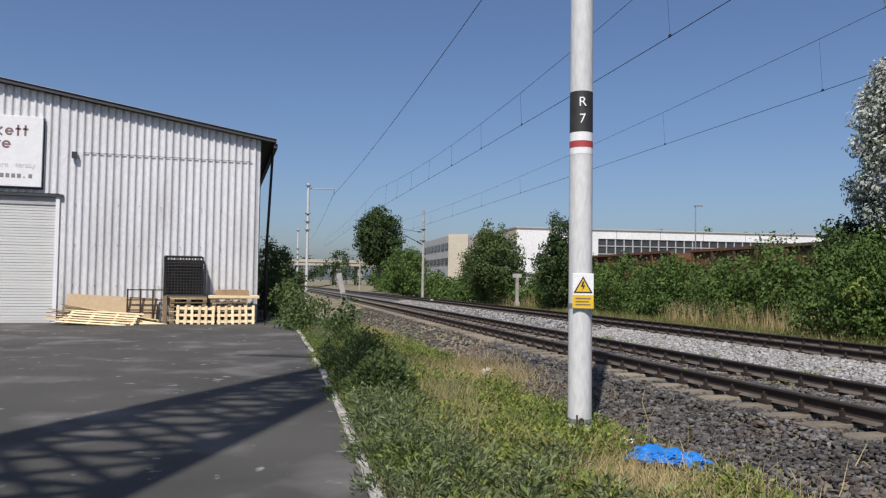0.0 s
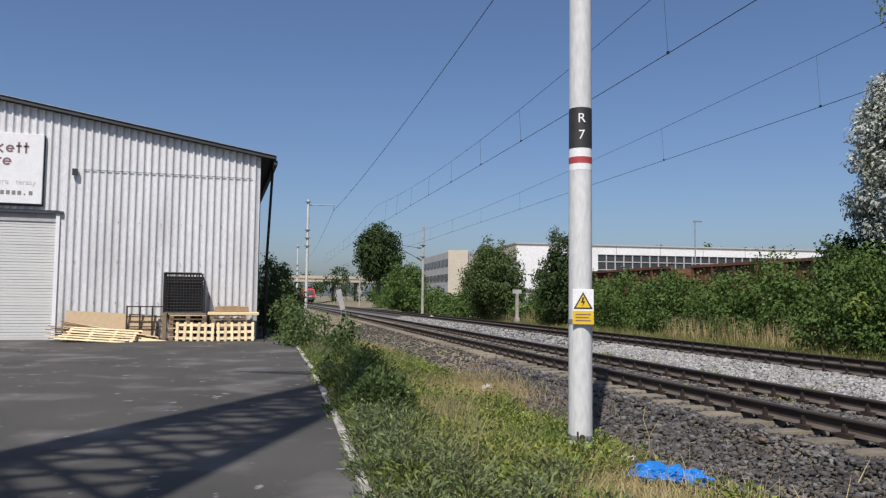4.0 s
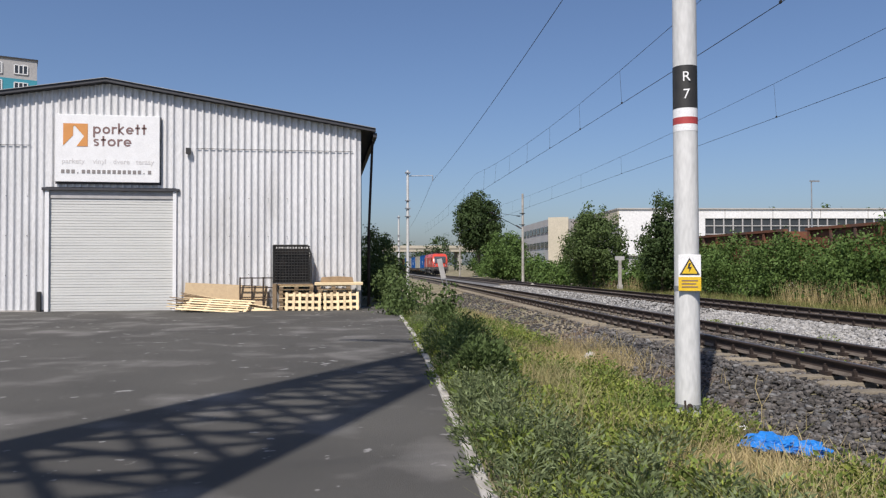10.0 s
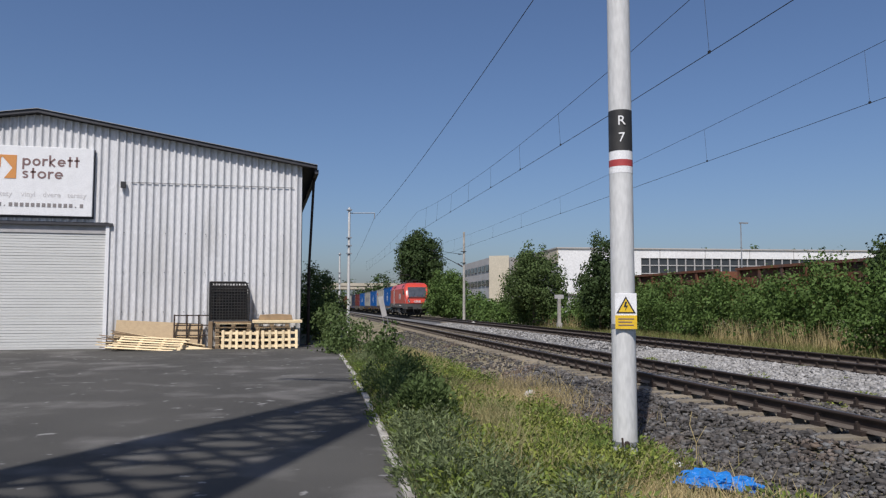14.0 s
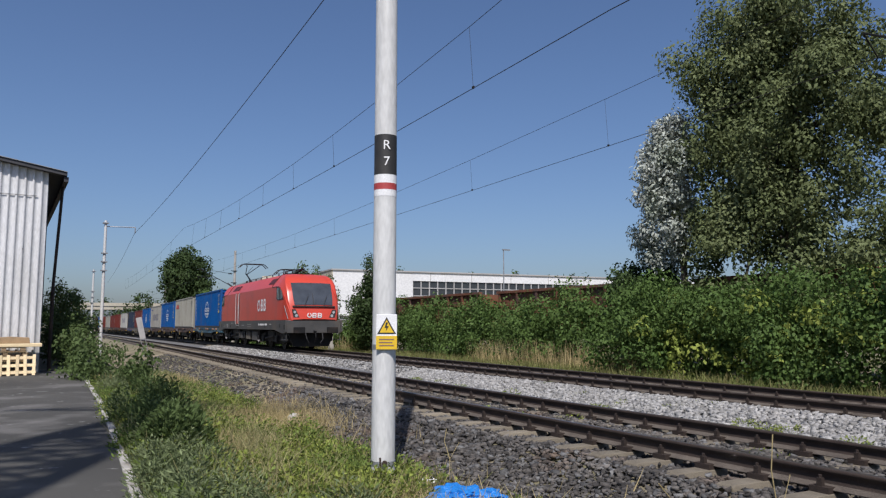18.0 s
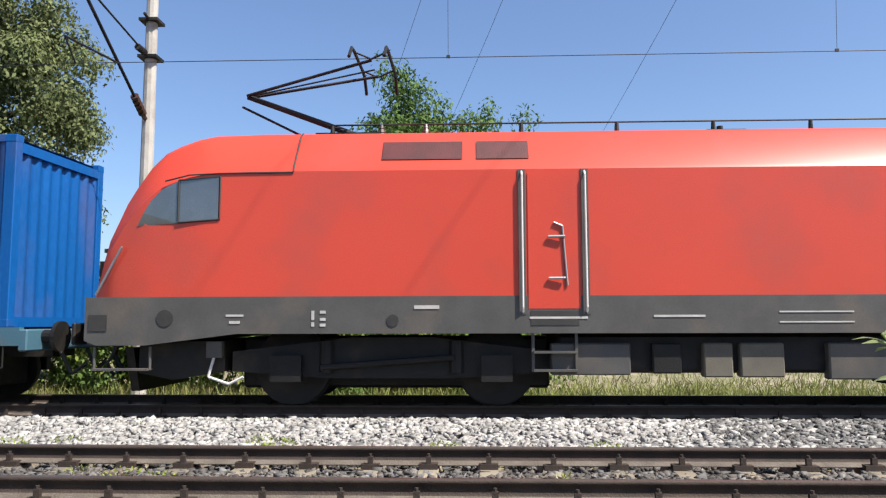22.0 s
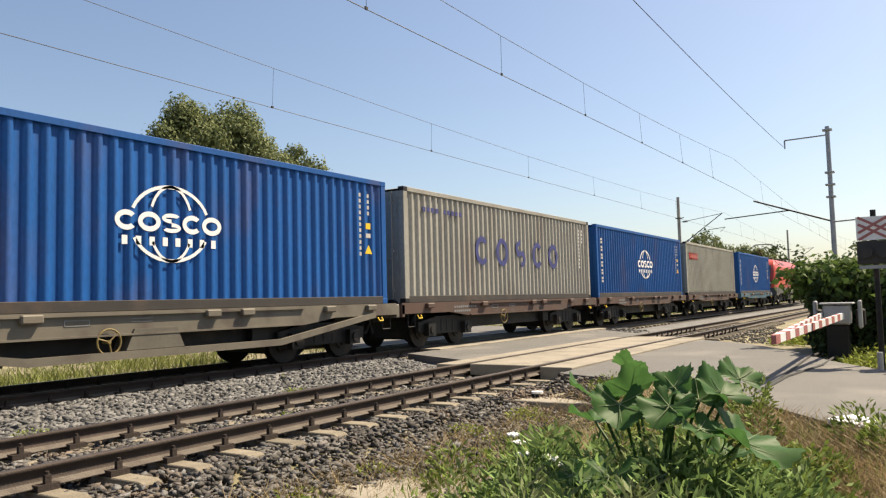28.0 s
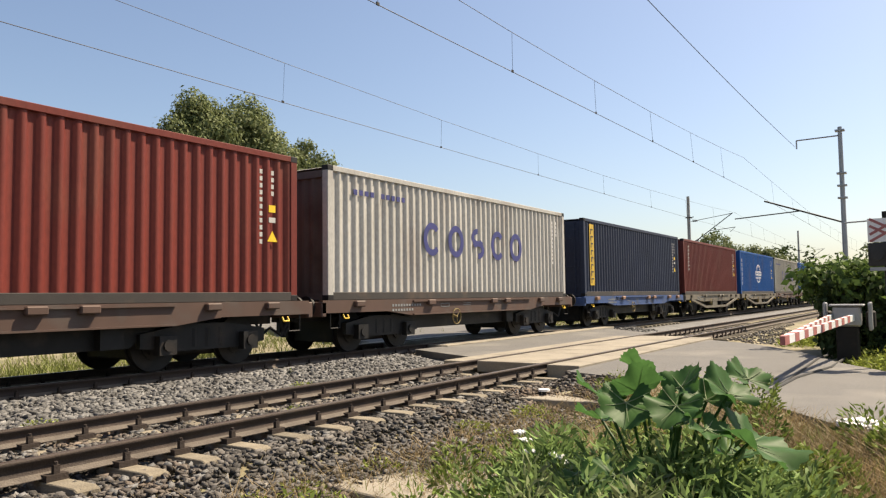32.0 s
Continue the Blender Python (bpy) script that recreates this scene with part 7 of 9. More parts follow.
# ---- timber and cage in front of the warehouse ----
def timber():
    zg = -0.375
    # a pallet leaning on its side against the stack
    def board_mesh(name, dx, dy, dz, kind):
        bm = bmesh.new()
        bm_box(bm, -dx, dx, -dy, dy, 0, dz)
        return mesh_of(name, bm, kind)

    deck = board_mesh("deck_board", 0.6, 0.05, 0.022, "wood_new")
    runner = board_mesh("runner", 0.6, 0.05, 0.022, "wood_old")
    block = board_mesh("block", 0.07, 0.05, 0.078, "wood_old")
    flat = thing("pallet", "pale wooden pallet in a stack before the warehouse", "pallet", group="pallets before the warehouse", m=pose(-8.1, WY - 0.62, zg))
    for k in range(5):
        part("deck_board", deck, None, flat, m=pose(0, -0.33 + 0.165 * k, 0.122))
    for y in (-0.33, 0.0, 0.33):
        part("runner", runner, None, flat, m=pose(0, y, 0.0))
        for x in (-0.53, 0.0, 0.53):
            part("block", block, None, flat, m=pose(x, y, 0.033))
    for col, x0 in enumerate((-8.1, -6.75)):
        for k in range(6):
            if col or k:
                copy_thing(flat, pose(x0 + 0.03 * math.sin(3.1 * k + col), WY - 0.62 + 0.02 * math.sin(2.3 * k), zg + 0.146 * k, 0, 0, 1.5 * math.sin(k * 1.7 + col)))
    # slatted frames leaning on the stack
    upright = board_mesh("slat", 0.045, 0.011, 0.66, "wood_new")
    crossbar = board_mesh("cross_board", 0.64, 0.011, 0.09, "wood_new")
    for x, tilt, lean in ((-7.85, 17, 1.2), (-6.5, 15, -1.0)):
        f = thing("slatted_frame", "new pale slatted wooden frame leaning on the pallets", "pallet", group="slatted frames on the pallet stack", m=pose(x, WY - 1.30, zg + 0.0, -tilt, lean, 0))
        for k in range(6):
            part("slat", upright, None, f, m=pose(-0.57 + 0.228 * k, 0, 0, 0, 1.4 * math.sin(k * 2.9 + x), 0))
        for z in (0.06, 0.28, 0.52):
            part("cross_board", crossbar, None, f, m=pose(0, 0.023, z))
    bm = bmesh.new()
    bm_box(bm, -0.07, 0.07, -0.2, 0.2, 0, 0.95)
    tagged(part("timber_post", bm, "wood_old", m=pose(-8.86, WY - 0.8, zg)), "upright brown timber block beside the pallets", "timber")
    for j, (x0, x1, z, d, mt) in enumerate(((-7.45, -5.72, 0.885, 0.10, "wood_new"), (-8.75, -7.5, 0.885, 0.05, "wood_old"))):
        bm = bmesh.new()
        bm_box(bm, x0, x1, WY - 1.05 + 0.1 * j, WY - 0.2, zg + z, zg + z + d)
        tagged(part("timber_plank", bm, mt, bevel=0.008), "wide plank laid flat over the pallets", "plank", group="planks before the warehouse")
    bm = bmesh.new()
    bm_prism(bm, [(-7.25, 0.99), (-6.05, 0.99), (-6.08, 1.17), (-6.6, 1.2), (-7.2, 1.17)], "y", WY - 0.8, WY - 0.3)
    for v in bm.verts:
        v.co.z += zg
    tagged(part("timber_block", bm, "wood_old", bevel=0.01), "brown bundle of boards on the pallet stack", "timber")
    # boards fanned out in a heap, their near ends low
    r = random.Random(4)
    plank = {}
    for mt in ("wood_new", "wood_old"):
        bm = bmesh.new()
        bm_box(bm, -2.9, 0.0, -0.06, 0.06, -0.012, 0.012)
        plank[mt] = mesh_of("board", bm, mt)
    for j in range(26):
        q = j / 25
        o = part("loose_board", plank["wood_old" if j % 3 else "wood_new"], None, m=pose(-9.0 - r.uniform(0.0, 0.7), WY - 0.75 + r.uniform(-0.35, 0.3), zg + 0.03 + 0.10 * q, 0, 0.4 + 9.5 * q + r.uniform(-0.6, 0.6), r.uniform(-5, 6)))
        tagged(o, "loose sawn board in a heap before the warehouse", "board", group="heap of loose boards")
    bm = bmesh.new()
    bm_box(bm, -1.45, 1.45, -0.02, 0.02, 0, 0.92)
    tagged(part("chipboard_sheet", bm, "wood_sheet", m=pose(-10.65, WY - 0.35, zg + 0.02, -12, 3, 0)), "large tan chipboard sheet leaning on the wall", "board")
    # a long slatted frame lying against the heap
    long_slat = board_mesh("slat", 1.05, 0.011, 0.065, "wood_new")
    short = board_mesh("cross_board", 0.05, 0.011, 0.66, "wood_new")
    f = thing("slatted_frame", "long pale slatted wooden frame lying against the board heap", "pallet", m=pose(-10.85, WY - 1.75, zg + 0.03, -52, 4, 3))
    for k in range(6):
        part("slat", long_slat, None, f, m=pose(0.10 * k - 0.2, 0, 0.12 * k, 0, 0.8 * math.sin(k * 2.2), 0))
    for x in (-0.95, -0.3, 0.4, 1.0):
        part("cross_board", short, None, f, m=pose(x, 0.023, 0, 0, 14, 0))
    bm = bmesh.new()
    bm_prism(bm, [(-0.95, 0.0), (0.55, 0.0), (-0.75, 0.24)], "y", -0.012, 0.012)
    tagged(part("offcut", bm, "wood_new", m=pose(-9.25, WY - 1.25, zg + 0.005, -38, 0, 0)), "pale wedge-shaped board offcut on the asphalt", "board")
    # brown steel frame against the wall
    f = thing("steel_rack", "rust brown steel rack frame leaning on the warehouse wall", "rack", m=pose(-9.5, WY - 0.35, zg))
    for x in (-0.62, -0.2, 0.2, 0.62):
        bm = bmesh.new()
        bm_box(bm, x - 0.025, x + 0.025, -0.025, 0.025, 0, 1.18)
        part("upright", bm, "rail_rust", f)
    for z in (0.45, 0.8, 1.15):
        bm = bmesh.new()
        bm_box(bm, -0.62, 0.62, -0.02, 0.02, z - 0.02, z + 0.02)
        part("crossbar", bm, "rail_rust", f)
    # black wire cage on the stack
    c = thing("wire_cage", "black wire mesh crate tipped on the pallet stack", "cage", m=pose(-8.25, WY - 0.5, zg + 0.95))
    for s in (-1, 1):
        bm = bmesh.new()
        bm_path(bm, [(-0.66, s * 0.35, 0), (-0.66, s * 0.35, 1.38), (0.55, s * 0.35, 1.38), (0.66, s * 0.35, 1.1), (0.66, s * 0.35, 0), (-0.66, s * 0.35, 0)], 0.028)
        part("frame", bm, "black_paint", c)
        bm = bmesh.new()
        for k in range(13):
            x = -0.62 + 0.1 * k
            bm_tube(bm, (x, s * 0.35, 0.02), (x, s * 0.35, 1.36), 0.012, n=4)
        for k in range(14):
            z = 0.05 + 0.1 * k
            bm_tube(bm, (-0.64, s * 0.34, z), (0.63, s * 0.34, z), 0.012, n=4)
        part("mesh_panel", bm, "black_paint", c)
    bm = bmesh.new()
    for k in range(8):
        y = -0.35 + 0.1 * k
        bm_tube(bm, (-0.66, y, 0), (-0.66, y, 1.38), 0.012, n=4)
        bm_tube(bm, (0.66, y, 0), (0.66, y, 1.1), 0.012, n=4)
        bm_tube(bm, (-0.66, y, 1.38), (0.55, y, 1.38), 0.012, n=4)
    part("cage_sides", bm, "black_paint", c)
    bm = bmesh.new()
    bm_box(bm, -0.6, 0.6, -0.1, 0.28, 0.05, 1.25)
    part("dark_filling", bm, "dark_metal", c, "dark folded netting inside")


timber()


# ================= far buildings =================
def factory():
    f = thing("factory_hall", "long white factory hall with a dark window band", "factory")
    bm = bmesh.new()
    m = Matrix.Translation((37.7, 110, 0)) @ Matrix.Rotation(radians(-6.5), 4, 'Z')
    bm_box(bm, 0, 95, 0.3, 60, -0.5, 9.2, m)
    part("wall", bm, "facade_grey", f)
    bm = bmesh.new()
    bm_box(bm, 0, 13.5, -0.1, 0.28, 2.6, 9.75, m)
    bm_box(bm, 13.5, 95, -0.1, 0.28, 8.35, 9.75, m)
    part("white_cladding", bm, "facade_white", f, "white sheet cladding")
    for k in range(1, 12):
        bm = bmesh.new()
        bm_box(bm, 7.6 * k + 9, 7.6 * k + 9.12, -0.13, -0.1, 8.4, 9.7, m)
        part("cladding_joint", bm, "facade_grey", f)
    bm = bmesh.new()
    bm_box(bm, 13.5, 95, 0.1, 0.25, 2.0, 8.35, m)
    part("window_band", bm, "window_far", f, "dark glazed window band")
    k = 13.5
    while k < 95:
        part("glazing_bar", bm_box(bmesh.new(), k - 0.09, k + 0.09, -0.02, 0.1, 2.0, 8.35, m), "facade_grey", f)
        k += 1.5
    for z in (3.2, 4.5, 5.9, 7.2):
        part("glazing_rail", bm_box(bmesh.new(), 13.5, 95, -0.04, 0.095, z - 0.07, z + 0.07, m), "facade_grey", f)
    bm = bmesh.new()
    bm_box(bm, -0.2, 0.0, -0.1, 42, 7.6, 9.75, m)
    part("side_cladding", bm, "facade_beige", f)
    bm = bmesh.new()
    bm_box(bm, -0.3, 95.3, -0.3, 60, 9.75, 9.95, m)
    part("roof", bm, "facade_grey", f)
    g = thing("office_block", "grey and beige office block with two window bands", "office block")
    m = Matrix.Identity(4)
    bm = bmesh.new()
    bm_prism(bm, [(36.2, 142), (39.5, 140), (60, 150), (60, 172), (38.6, 170)], "z", -0.5, 10.2)
    part("wall", bm, "facade_grey", g)
    bm = bmesh.new()
    bm_prism(bm, [(36.15, 141.9), (39.5, 139.9), (39.5, 139.7), (36.05, 141.8)], "z", 0.0, 10.5)
    part("end_wall", bm, "facade_beige", g)
    for z in (4.6, 7.6):
        for j in range(7):
            a, b = (j + 0.12) / 7, (j + 0.88) / 7
            bm = bmesh.new()
            pa = (36.2 + 2.4 * a - 0.06, 142 + 28 * a)
            pb = (36.2 + 2.4 * b - 0.06, 142 + 28 * b)
            bm_prism(bm, [pa, pb, (pb[0] - 0.08, pb[1]), (pa[0] - 0.08, pa[1])], "z", z, z + 1.2)
            part("window", bm, "window_far", g)
    m = Matrix.Translation((23.5, 150, 0)) @ Matrix.Rotation(radians(8), 4, 'Z')
    bm = bmesh.new()
    bm_box(bm, 8, 16, -3.0, -0.6, 0.4, 1.9, m)
    tagged(part("teal_container", bm, "facade_teal"), "pale teal storage container beside the office block", "container")
    # slender lamp posts on the works site
    for x, y, h in ((62, 98, 13.5), (92, 96, 15.0), (95, 95, 13.0)):
        o = thing("yard_lamp", "thin grey lamp post on the works site", "lamp post", group="lamp posts on the works site", m=pose(x, y, -0.4))
        bm = bmesh.new()
        bm_tube(bm, (0, 0, 0), (0, 0, h), 0.12, 0.08)
        part("post", bm, "pole_galv", o)
        bm = bmesh.new()
        bm_box(bm, -0.2, 1.2, -0.15, 0.15, h - 0.05, h + 0.15)
        part("lamp_head", bm, "pole_galv", o)


factory()


def road_bridge():
    b = thing("road_bridge", "pale concrete road bridge over the distant tracks", "bridge", m=pose(0, 232, 0))
    bm = bmesh.new()
    bm_box(bm, 10.5, 60, -4, 4, 5.3, 6.3)
    part("deck", bm, "facade_beige", b)
    for y in (-4.2, 3.9):
        bm = bmesh.new()
        bm_box(bm, 10.5, 60, y, y + 0.3, 6.3, 7.2)
        part("parapet", bm, "facade_beige", b)
    for x in (11.5, 27.0, 34.0):
        bm = bmesh.new()
        bm_box(bm, x - 0.6, x + 0.6, -3.5, 3.5, -1.6, 5.3)
        part("pier", bm, "concrete", b)


road_bridge()


def apartments():
    K = 1.33
    a = thing("apartment_block", "tall grey and teal panel apartment block with loggias", "apartment block", m=pose(-59.5, 126.4, 1.23 - 1.23 * K, 0, 0, 21))

    def box(name, x0, x1, y0, y1, z0, z1, mat, parent=a, label=""):
        bm = bmesh.new()
        bm_box(bm, x0 * K, x1 * K, y0 * K, y1 * K, z0 * K, z1 * K)
        return part(name, bm, mat, parent, label)

    def window(x, y, z, w_, h_=1.05):
        o = box("window", x - w_ / 2, x + w_ / 2, y - 0.05, y - 0.02, z, z + h_, "window_far")
        bm = bmesh.new()
        for u in (-w_ / 2, -w_ / 6, w_ / 6, w_ / 2):
            bm_box(bm, (x + u - 0.06) * K, (x + u + 0.06) * K, (y - 0.09) * K, (y - 0.05) * K, z * K, (z + h_) * K)
        for v in (z, z + h_):
            bm_box(bm, (x - w_ / 2) * K, (x + w_ / 2) * K, (y - 0.09) * K, (y - 0.05) * K, (v - 0.05) * K, (v + 0.05) * K)
        part("window_frame", bm, "white_paint", o)

    # three volumes: the left one stands forward, the loggias and recess lie between
    for x0, x1, y0, top, t0, t1 in ((0.0, 5.12, 0.0, 26.1, 21.3, 23.7), (-20.0, -5.2, -1.2, 27.2, 20.8, 24.8)):
        w = box("wall", x0, x1, y0, y0 + 9, 0.6, top, "facade_grey")
        box("painted_band", x0 - 0.02, x1 + 0.02, y0 - 0.02, y0, t0, t1, "facade_teal", w, "teal painted band")
        box("roof_edge", x0 - 0.1, x1 + 0.1, y0 - 0.12, y0 + 9.1, top, top + 0.14, "roof_dark", w)
    w = box("wall", -5.2, -2.45, 0.9, 9, 0.6, 26.3, "facade_grey")
    box("painted_band", -5.2, -2.45, 0.87, 0.9, 19.0, 24.6, "facade_teal", w)
    box("roof_edge", -5.2, -2.45, 0.8, 9, 26.3, 26.42, "roof_dark", w)
    box("lift_house", -6.1, -2.3, 2.5, 7, 26.4, 28.0, "facade_grey")
    box("stair_front", -4.0, -2.5, 0.1, 0.9, 0.6, 26.2, "white_paint")
    lw = box("loggia_tower", -2.45, 0.0, -0.45, 1.0, 0.6, 26.35, "facade_sky")
    box("roof_edge", -2.5, 0.05, -0.55, 1.0, 26.35, 26.5, "roof_dark", lw)
    for k in range(7):
        z = 24.65 - 2.1 * k
        g = box("loggia_glazing", -2.2, -0.2, -0.5, -0.46, z, z + 1.12, "window_far", lw)
        bm = bmesh.new()
        for u in (-2.2, -1.7, -1.2, -0.7, -0.2):
            bm_box(bm, (u - 0.05) * K, (u + 0.05) * K, -0.54 * K, -0.5 * K, z * K, (z + 1.12) * K)
        part("loggia_frame", bm, "white_paint", g)
        window(3.42, 0.0, z - 0.35, 1.4)
        window(1.12, 0.0, z - 0.45, 0.62, 1.3)
        window(-8.6, -1.2, z + 0.85, 0.9)
        window(-12.5, -1.2, z + 0.85, 1.4)
        window(-3.4, 0.1, z - 0.2, 0.5, 0.9)
    bm = bmesh.new()
    bm_tube(bm, (-7.75 * K, -1.3 * K, 21.75 * K), (-7.75 * K, -1.42 * K, 21.8 * K), 0.45, n=16)
    part("satellite_dish", bm, "white_paint", a)


apartments()


def rusty_wagons():
    for k, (y0, y1) in enumerate(((19.5, 31.0), (32.0, 43.5), (8.0, 18.6))):
        w = thing("open_wagon", "rusty brown open freight wagon parked behind the hedge", "railway wagon", group="parked rusty wagons", m=pose(15.8, (y0 + y1) / 2, 0.0, 0, 0, -2))
        hl = (y1 - y0) / 2
        for s in (-1, 1):
            bm = bmesh.new()
            bm_box(bm, s * 1.35 - 0.05, s * 1.35 + 0.05, -hl, hl, 0.9, 2.75)
            part("side_wall", bm, "rust", w)
            bm = bmesh.new()
            bm_box(bm, -1.35, 1.35, s * hl - 0.05, s * hl + 0.05, 0.9, 2.75)
            part("end_wall", bm, "rust", w)
        for j in range(8):
            y = -hl + 0.2 + j * (2 * hl - 0.4) / 7
            bm = bmesh.new()
            bm_box(bm, -1.50, -1.40, y - 0.08, y + 0.08, 0.9, 2.8)
            part("rib", bm, "rust", w)
        bm = bmesh.new()
        bm_box(bm, -1.52, -1.30, -hl, hl, 2.75, 2.87)
        part("top_rail", bm, "rust", w)
        bm = bmesh.new()
        bm_box(bm, -1.3, 1.3, -hl, hl, 0.6, 0.95)
        part("underframe", bm, "dark_metal", w)
        for y in (-hl + 2, hl - 2):
            wheelset(w, y, 0.46)


rusty_wagons()


# ================= trees and shrubs =================
def clumped(blobs, clumps, rc, n, shell=0.55):
    P, D = in_blobs(blobs, clumps, 0.7)
    b = np.concatenate([P, np.abs(rng.normal(rc, rc * 0.3, (clumps, 3))) + rc * 0.3], 1)
    Q, E = in_blobs(b, n, shell)
    return Q, E


def build_tree(name, label, x, y, z0, blobs, mat, leaves, size, clumps, rc, trunk_h, trunk_r, limbs=5, group="", aspect=0.6):
    t = thing(name, label, "tree" if name.endswith("tree") or "poplar" in name else "shrub", group=group, m=pose(x, y, z0))
    bm = bmesh.new()
    top = Vector((0.1, 0.05, trunk_h))
    bm_tube(bm, (0, 0, -0.2), top * 0.5, trunk_r, trunk_r * 0.75, n=9)
    bm_tube(bm, top * 0.5, top, trunk_r * 0.75, trunk_r * 0.35, n=9)
    part("trunk", bm, "bark", t)
    r = random.Random(int(x * 10 + y))
    for k in range(limbs):
        b = blobs[k % len(blobs)]
        a = top * r.uniform(0.35, 0.9)
        e = Vector((b[0] + r.uniform(-0.5, 0.5) * b[3], b[1] + r.uniform(-0.5, 0.5) * b[4], b[2] + r.uniform(-0.3, 0.5) * b[5]))
        mid = a.lerp(e, 0.5) + Vector((0, 0, 0.15 * (e - a).length))
        bm = bmesh.new()
        bm_tube(bm, a, mid, trunk_r * 0.45, trunk_r * 0.3, n=7)
        bm_tube(bm, mid, e, trunk_r * 0.3, trunk_r * 0.1, n=6)
        part("limb", bm, "bark", t)
    P, D = clumped(blobs, clumps, rc, leaves)
    part("crown", raw_mesh("crown", crown_leaves(P, D, size, size * aspect), 4, mat), None, t)
    return t


build_tree("poplar", "tall dense olive-green poplar behind the far track", 14.6, 14.6, -0.4,
           [(0, 0.2, 8.4, 2.2, 2.5, 3.9), (0.2, -1.5, 6.8, 1.9, 1.9, 3.6), (-0.2, 1.6, 6.6, 1.9, 1.8, 3.6), (0, 0, 4.0, 2.4, 3.2, 3.0), (0, -0.8, 10.9, 1.6, 1.8, 2.2), (0.2, 0.9, 10.6, 1.6, 1.7, 2.2), (-0.9, 0.3, 2.2, 1.4, 2.8, 1.8), (0, 2.0, 10.4, 1.6, 1.7, 2.6), (0, 2.5, 8.2, 1.5, 1.6, 2.8), (0, 1.0, 12.0, 1.3, 1.8, 1.4), (0, 2.9, 6.2, 1.3, 1.3, 2.6), (0, -2.3, 9.2, 1.3, 1.3, 2.4)],
           "leaf_poplar", 110000, 0.15, 300, 0.58, 9.5, 0.32, 9)
build_tree("silver_poplar", "silver-leaved poplar with pale shimmering foliage", 13.9, 18.5, -0.4,
           [(-0.4, 0.2, 6.9, 0.9, 1.0, 1.7), (-0.3, 0.5, 5.2, 1.0, 1.1, 1.8), (-0.3, 0.1, 8.2, 0.6, 0.7, 0.9)],
           "leaf_silver", 15000, 0.16, 130, 0.36, 7.0, 0.16, 6)
build_tree("shrub", "dark green shrub below the silver poplar", 14.0, 20.2, -0.4, [(0, 0, 2.8, 1.3, 1.3, 1.5), (0, 0.9, 2.2, 1.2, 1.2, 1.3)], "leaf_dark", 8000, 0.17, 90, 0.4, 2.5, 0.1, 4)
build_tree("walnut_tree", "broad green walnut tree beyond the far track", 22.6, 2.4, -0.4,
           [(0, 0.5, 8.6, 2.2, 1.8, 1.6), (0, 3.0, 6.6, 2.0, 2.0, 1.6), (0, -2.2, 8.4, 2.4, 2.6, 2.3), (0, 2.6, 4.0, 2.0, 2.4, 1.8), (0, -0.5, 5.2, 2.4, 2.8, 2.4), (0.2, 0.4, 11.0, 0.9, 0.8, 1.1)],
           "leaf_walnut", 30000, 0.24, 210, 0.6, 8.0, 0.25, 8, aspect=0.42)
build_tree("far_tree", "rounded olive-green tree behind the far track", 28.2, -29.07, -0.4,
           [(0, 0, 10.6, 2.4, 2.8, 2.6), (0, -0.9, 11.5, 2.2, 3.2, 2.0), (1.0, -2.6, 9.6, 2.2, 2.4, 2.2), (0, 2.0, 9.0, 2.0, 2.0, 2.2), (0, 0, 6.5, 2.6, 3.0, 2.6), (0.5, -4.4, 8.2, 1.8, 2.0, 1.9), (-2.6, -2.4, 9.2, 2.0, 2.0, 2.2), (-4.4, -3.6, 8.0, 1.6, 1.6, 1.8)],
           "leaf_poplar", 70000, 0.23, 190, 0.75, 9.0, 0.25, 7)
build_tree("far_tree", "small olive-green tree behind the far track", 26.0, -34.67, -0.4, [(0, 0, 9.9, 1.3, 1.4, 1.7), (0, 0.3, 7.6, 1.3, 1.3, 1.7)], "leaf_poplar", 8000, 0.2, 60, 0.4, 8.4, 0.14, 5)
build_tree("far_tree", "big rounded dark green tree beside the distant line", 19.6, 130, -0.4, [(0, 0, 9.3, 4.2, 4.2, 4.6), (0.5, 0, 6.6, 3.2, 3.2, 3.0), (-1.0, 0, 10.8, 3.0, 3.0, 3.2)], "leaf_dark", 16000, 0.5, 330, 0.8, 8.0, 0.35, 6)
build_tree("young_tree", "bushy green young tree beyond the far track", 12.0, 51.5, -0.4, [(0, 0, 3.4, 1.9, 2.2, 2.0), (0, -1.8, 2.6, 1.6, 1.8, 1.8), (0, 1.4, 4.4, 1.0, 1.1, 1.4), (0, -0.8, 4.8, 0.7, 0.8, 1.2), (0, 2.6, 2.4, 1.4, 1.8, 1.8)], "leaf_bush", 16000, 0.2, 200, 0.45, 4.5, 0.12, 6)
build_tree("young_tree", "slender dark green young tree beyond the far track", 11.4, 39.2, -0.4, [(0, 0, 4.2, 0.55, 0.55, 1.7), (0, -1.0, 3.9, 0.5, 0.5, 1.6), (0, 0.8, 2.6, 1.1, 1.3, 1.4), (0, -0.6, 2.0, 1.2, 1.6, 1.6)], "leaf_dark", 10000, 0.17, 130, 0.35, 4.6, 0.08, 5)
build_tree("shrub", "tall green shrub beside the distant line", 14.0, 88, -0.4, [(0, 0, 2.8, 2.4, 2.6, 2.6), (1.5, 2, 3.6, 2.0, 2.0, 2.0), (-1.0, -3, 2.0, 2.0, 2.4, 2.0)], "leaf_hedge", 11000, 0.3, 200, 0.5, 3.5, 0.1, 4)


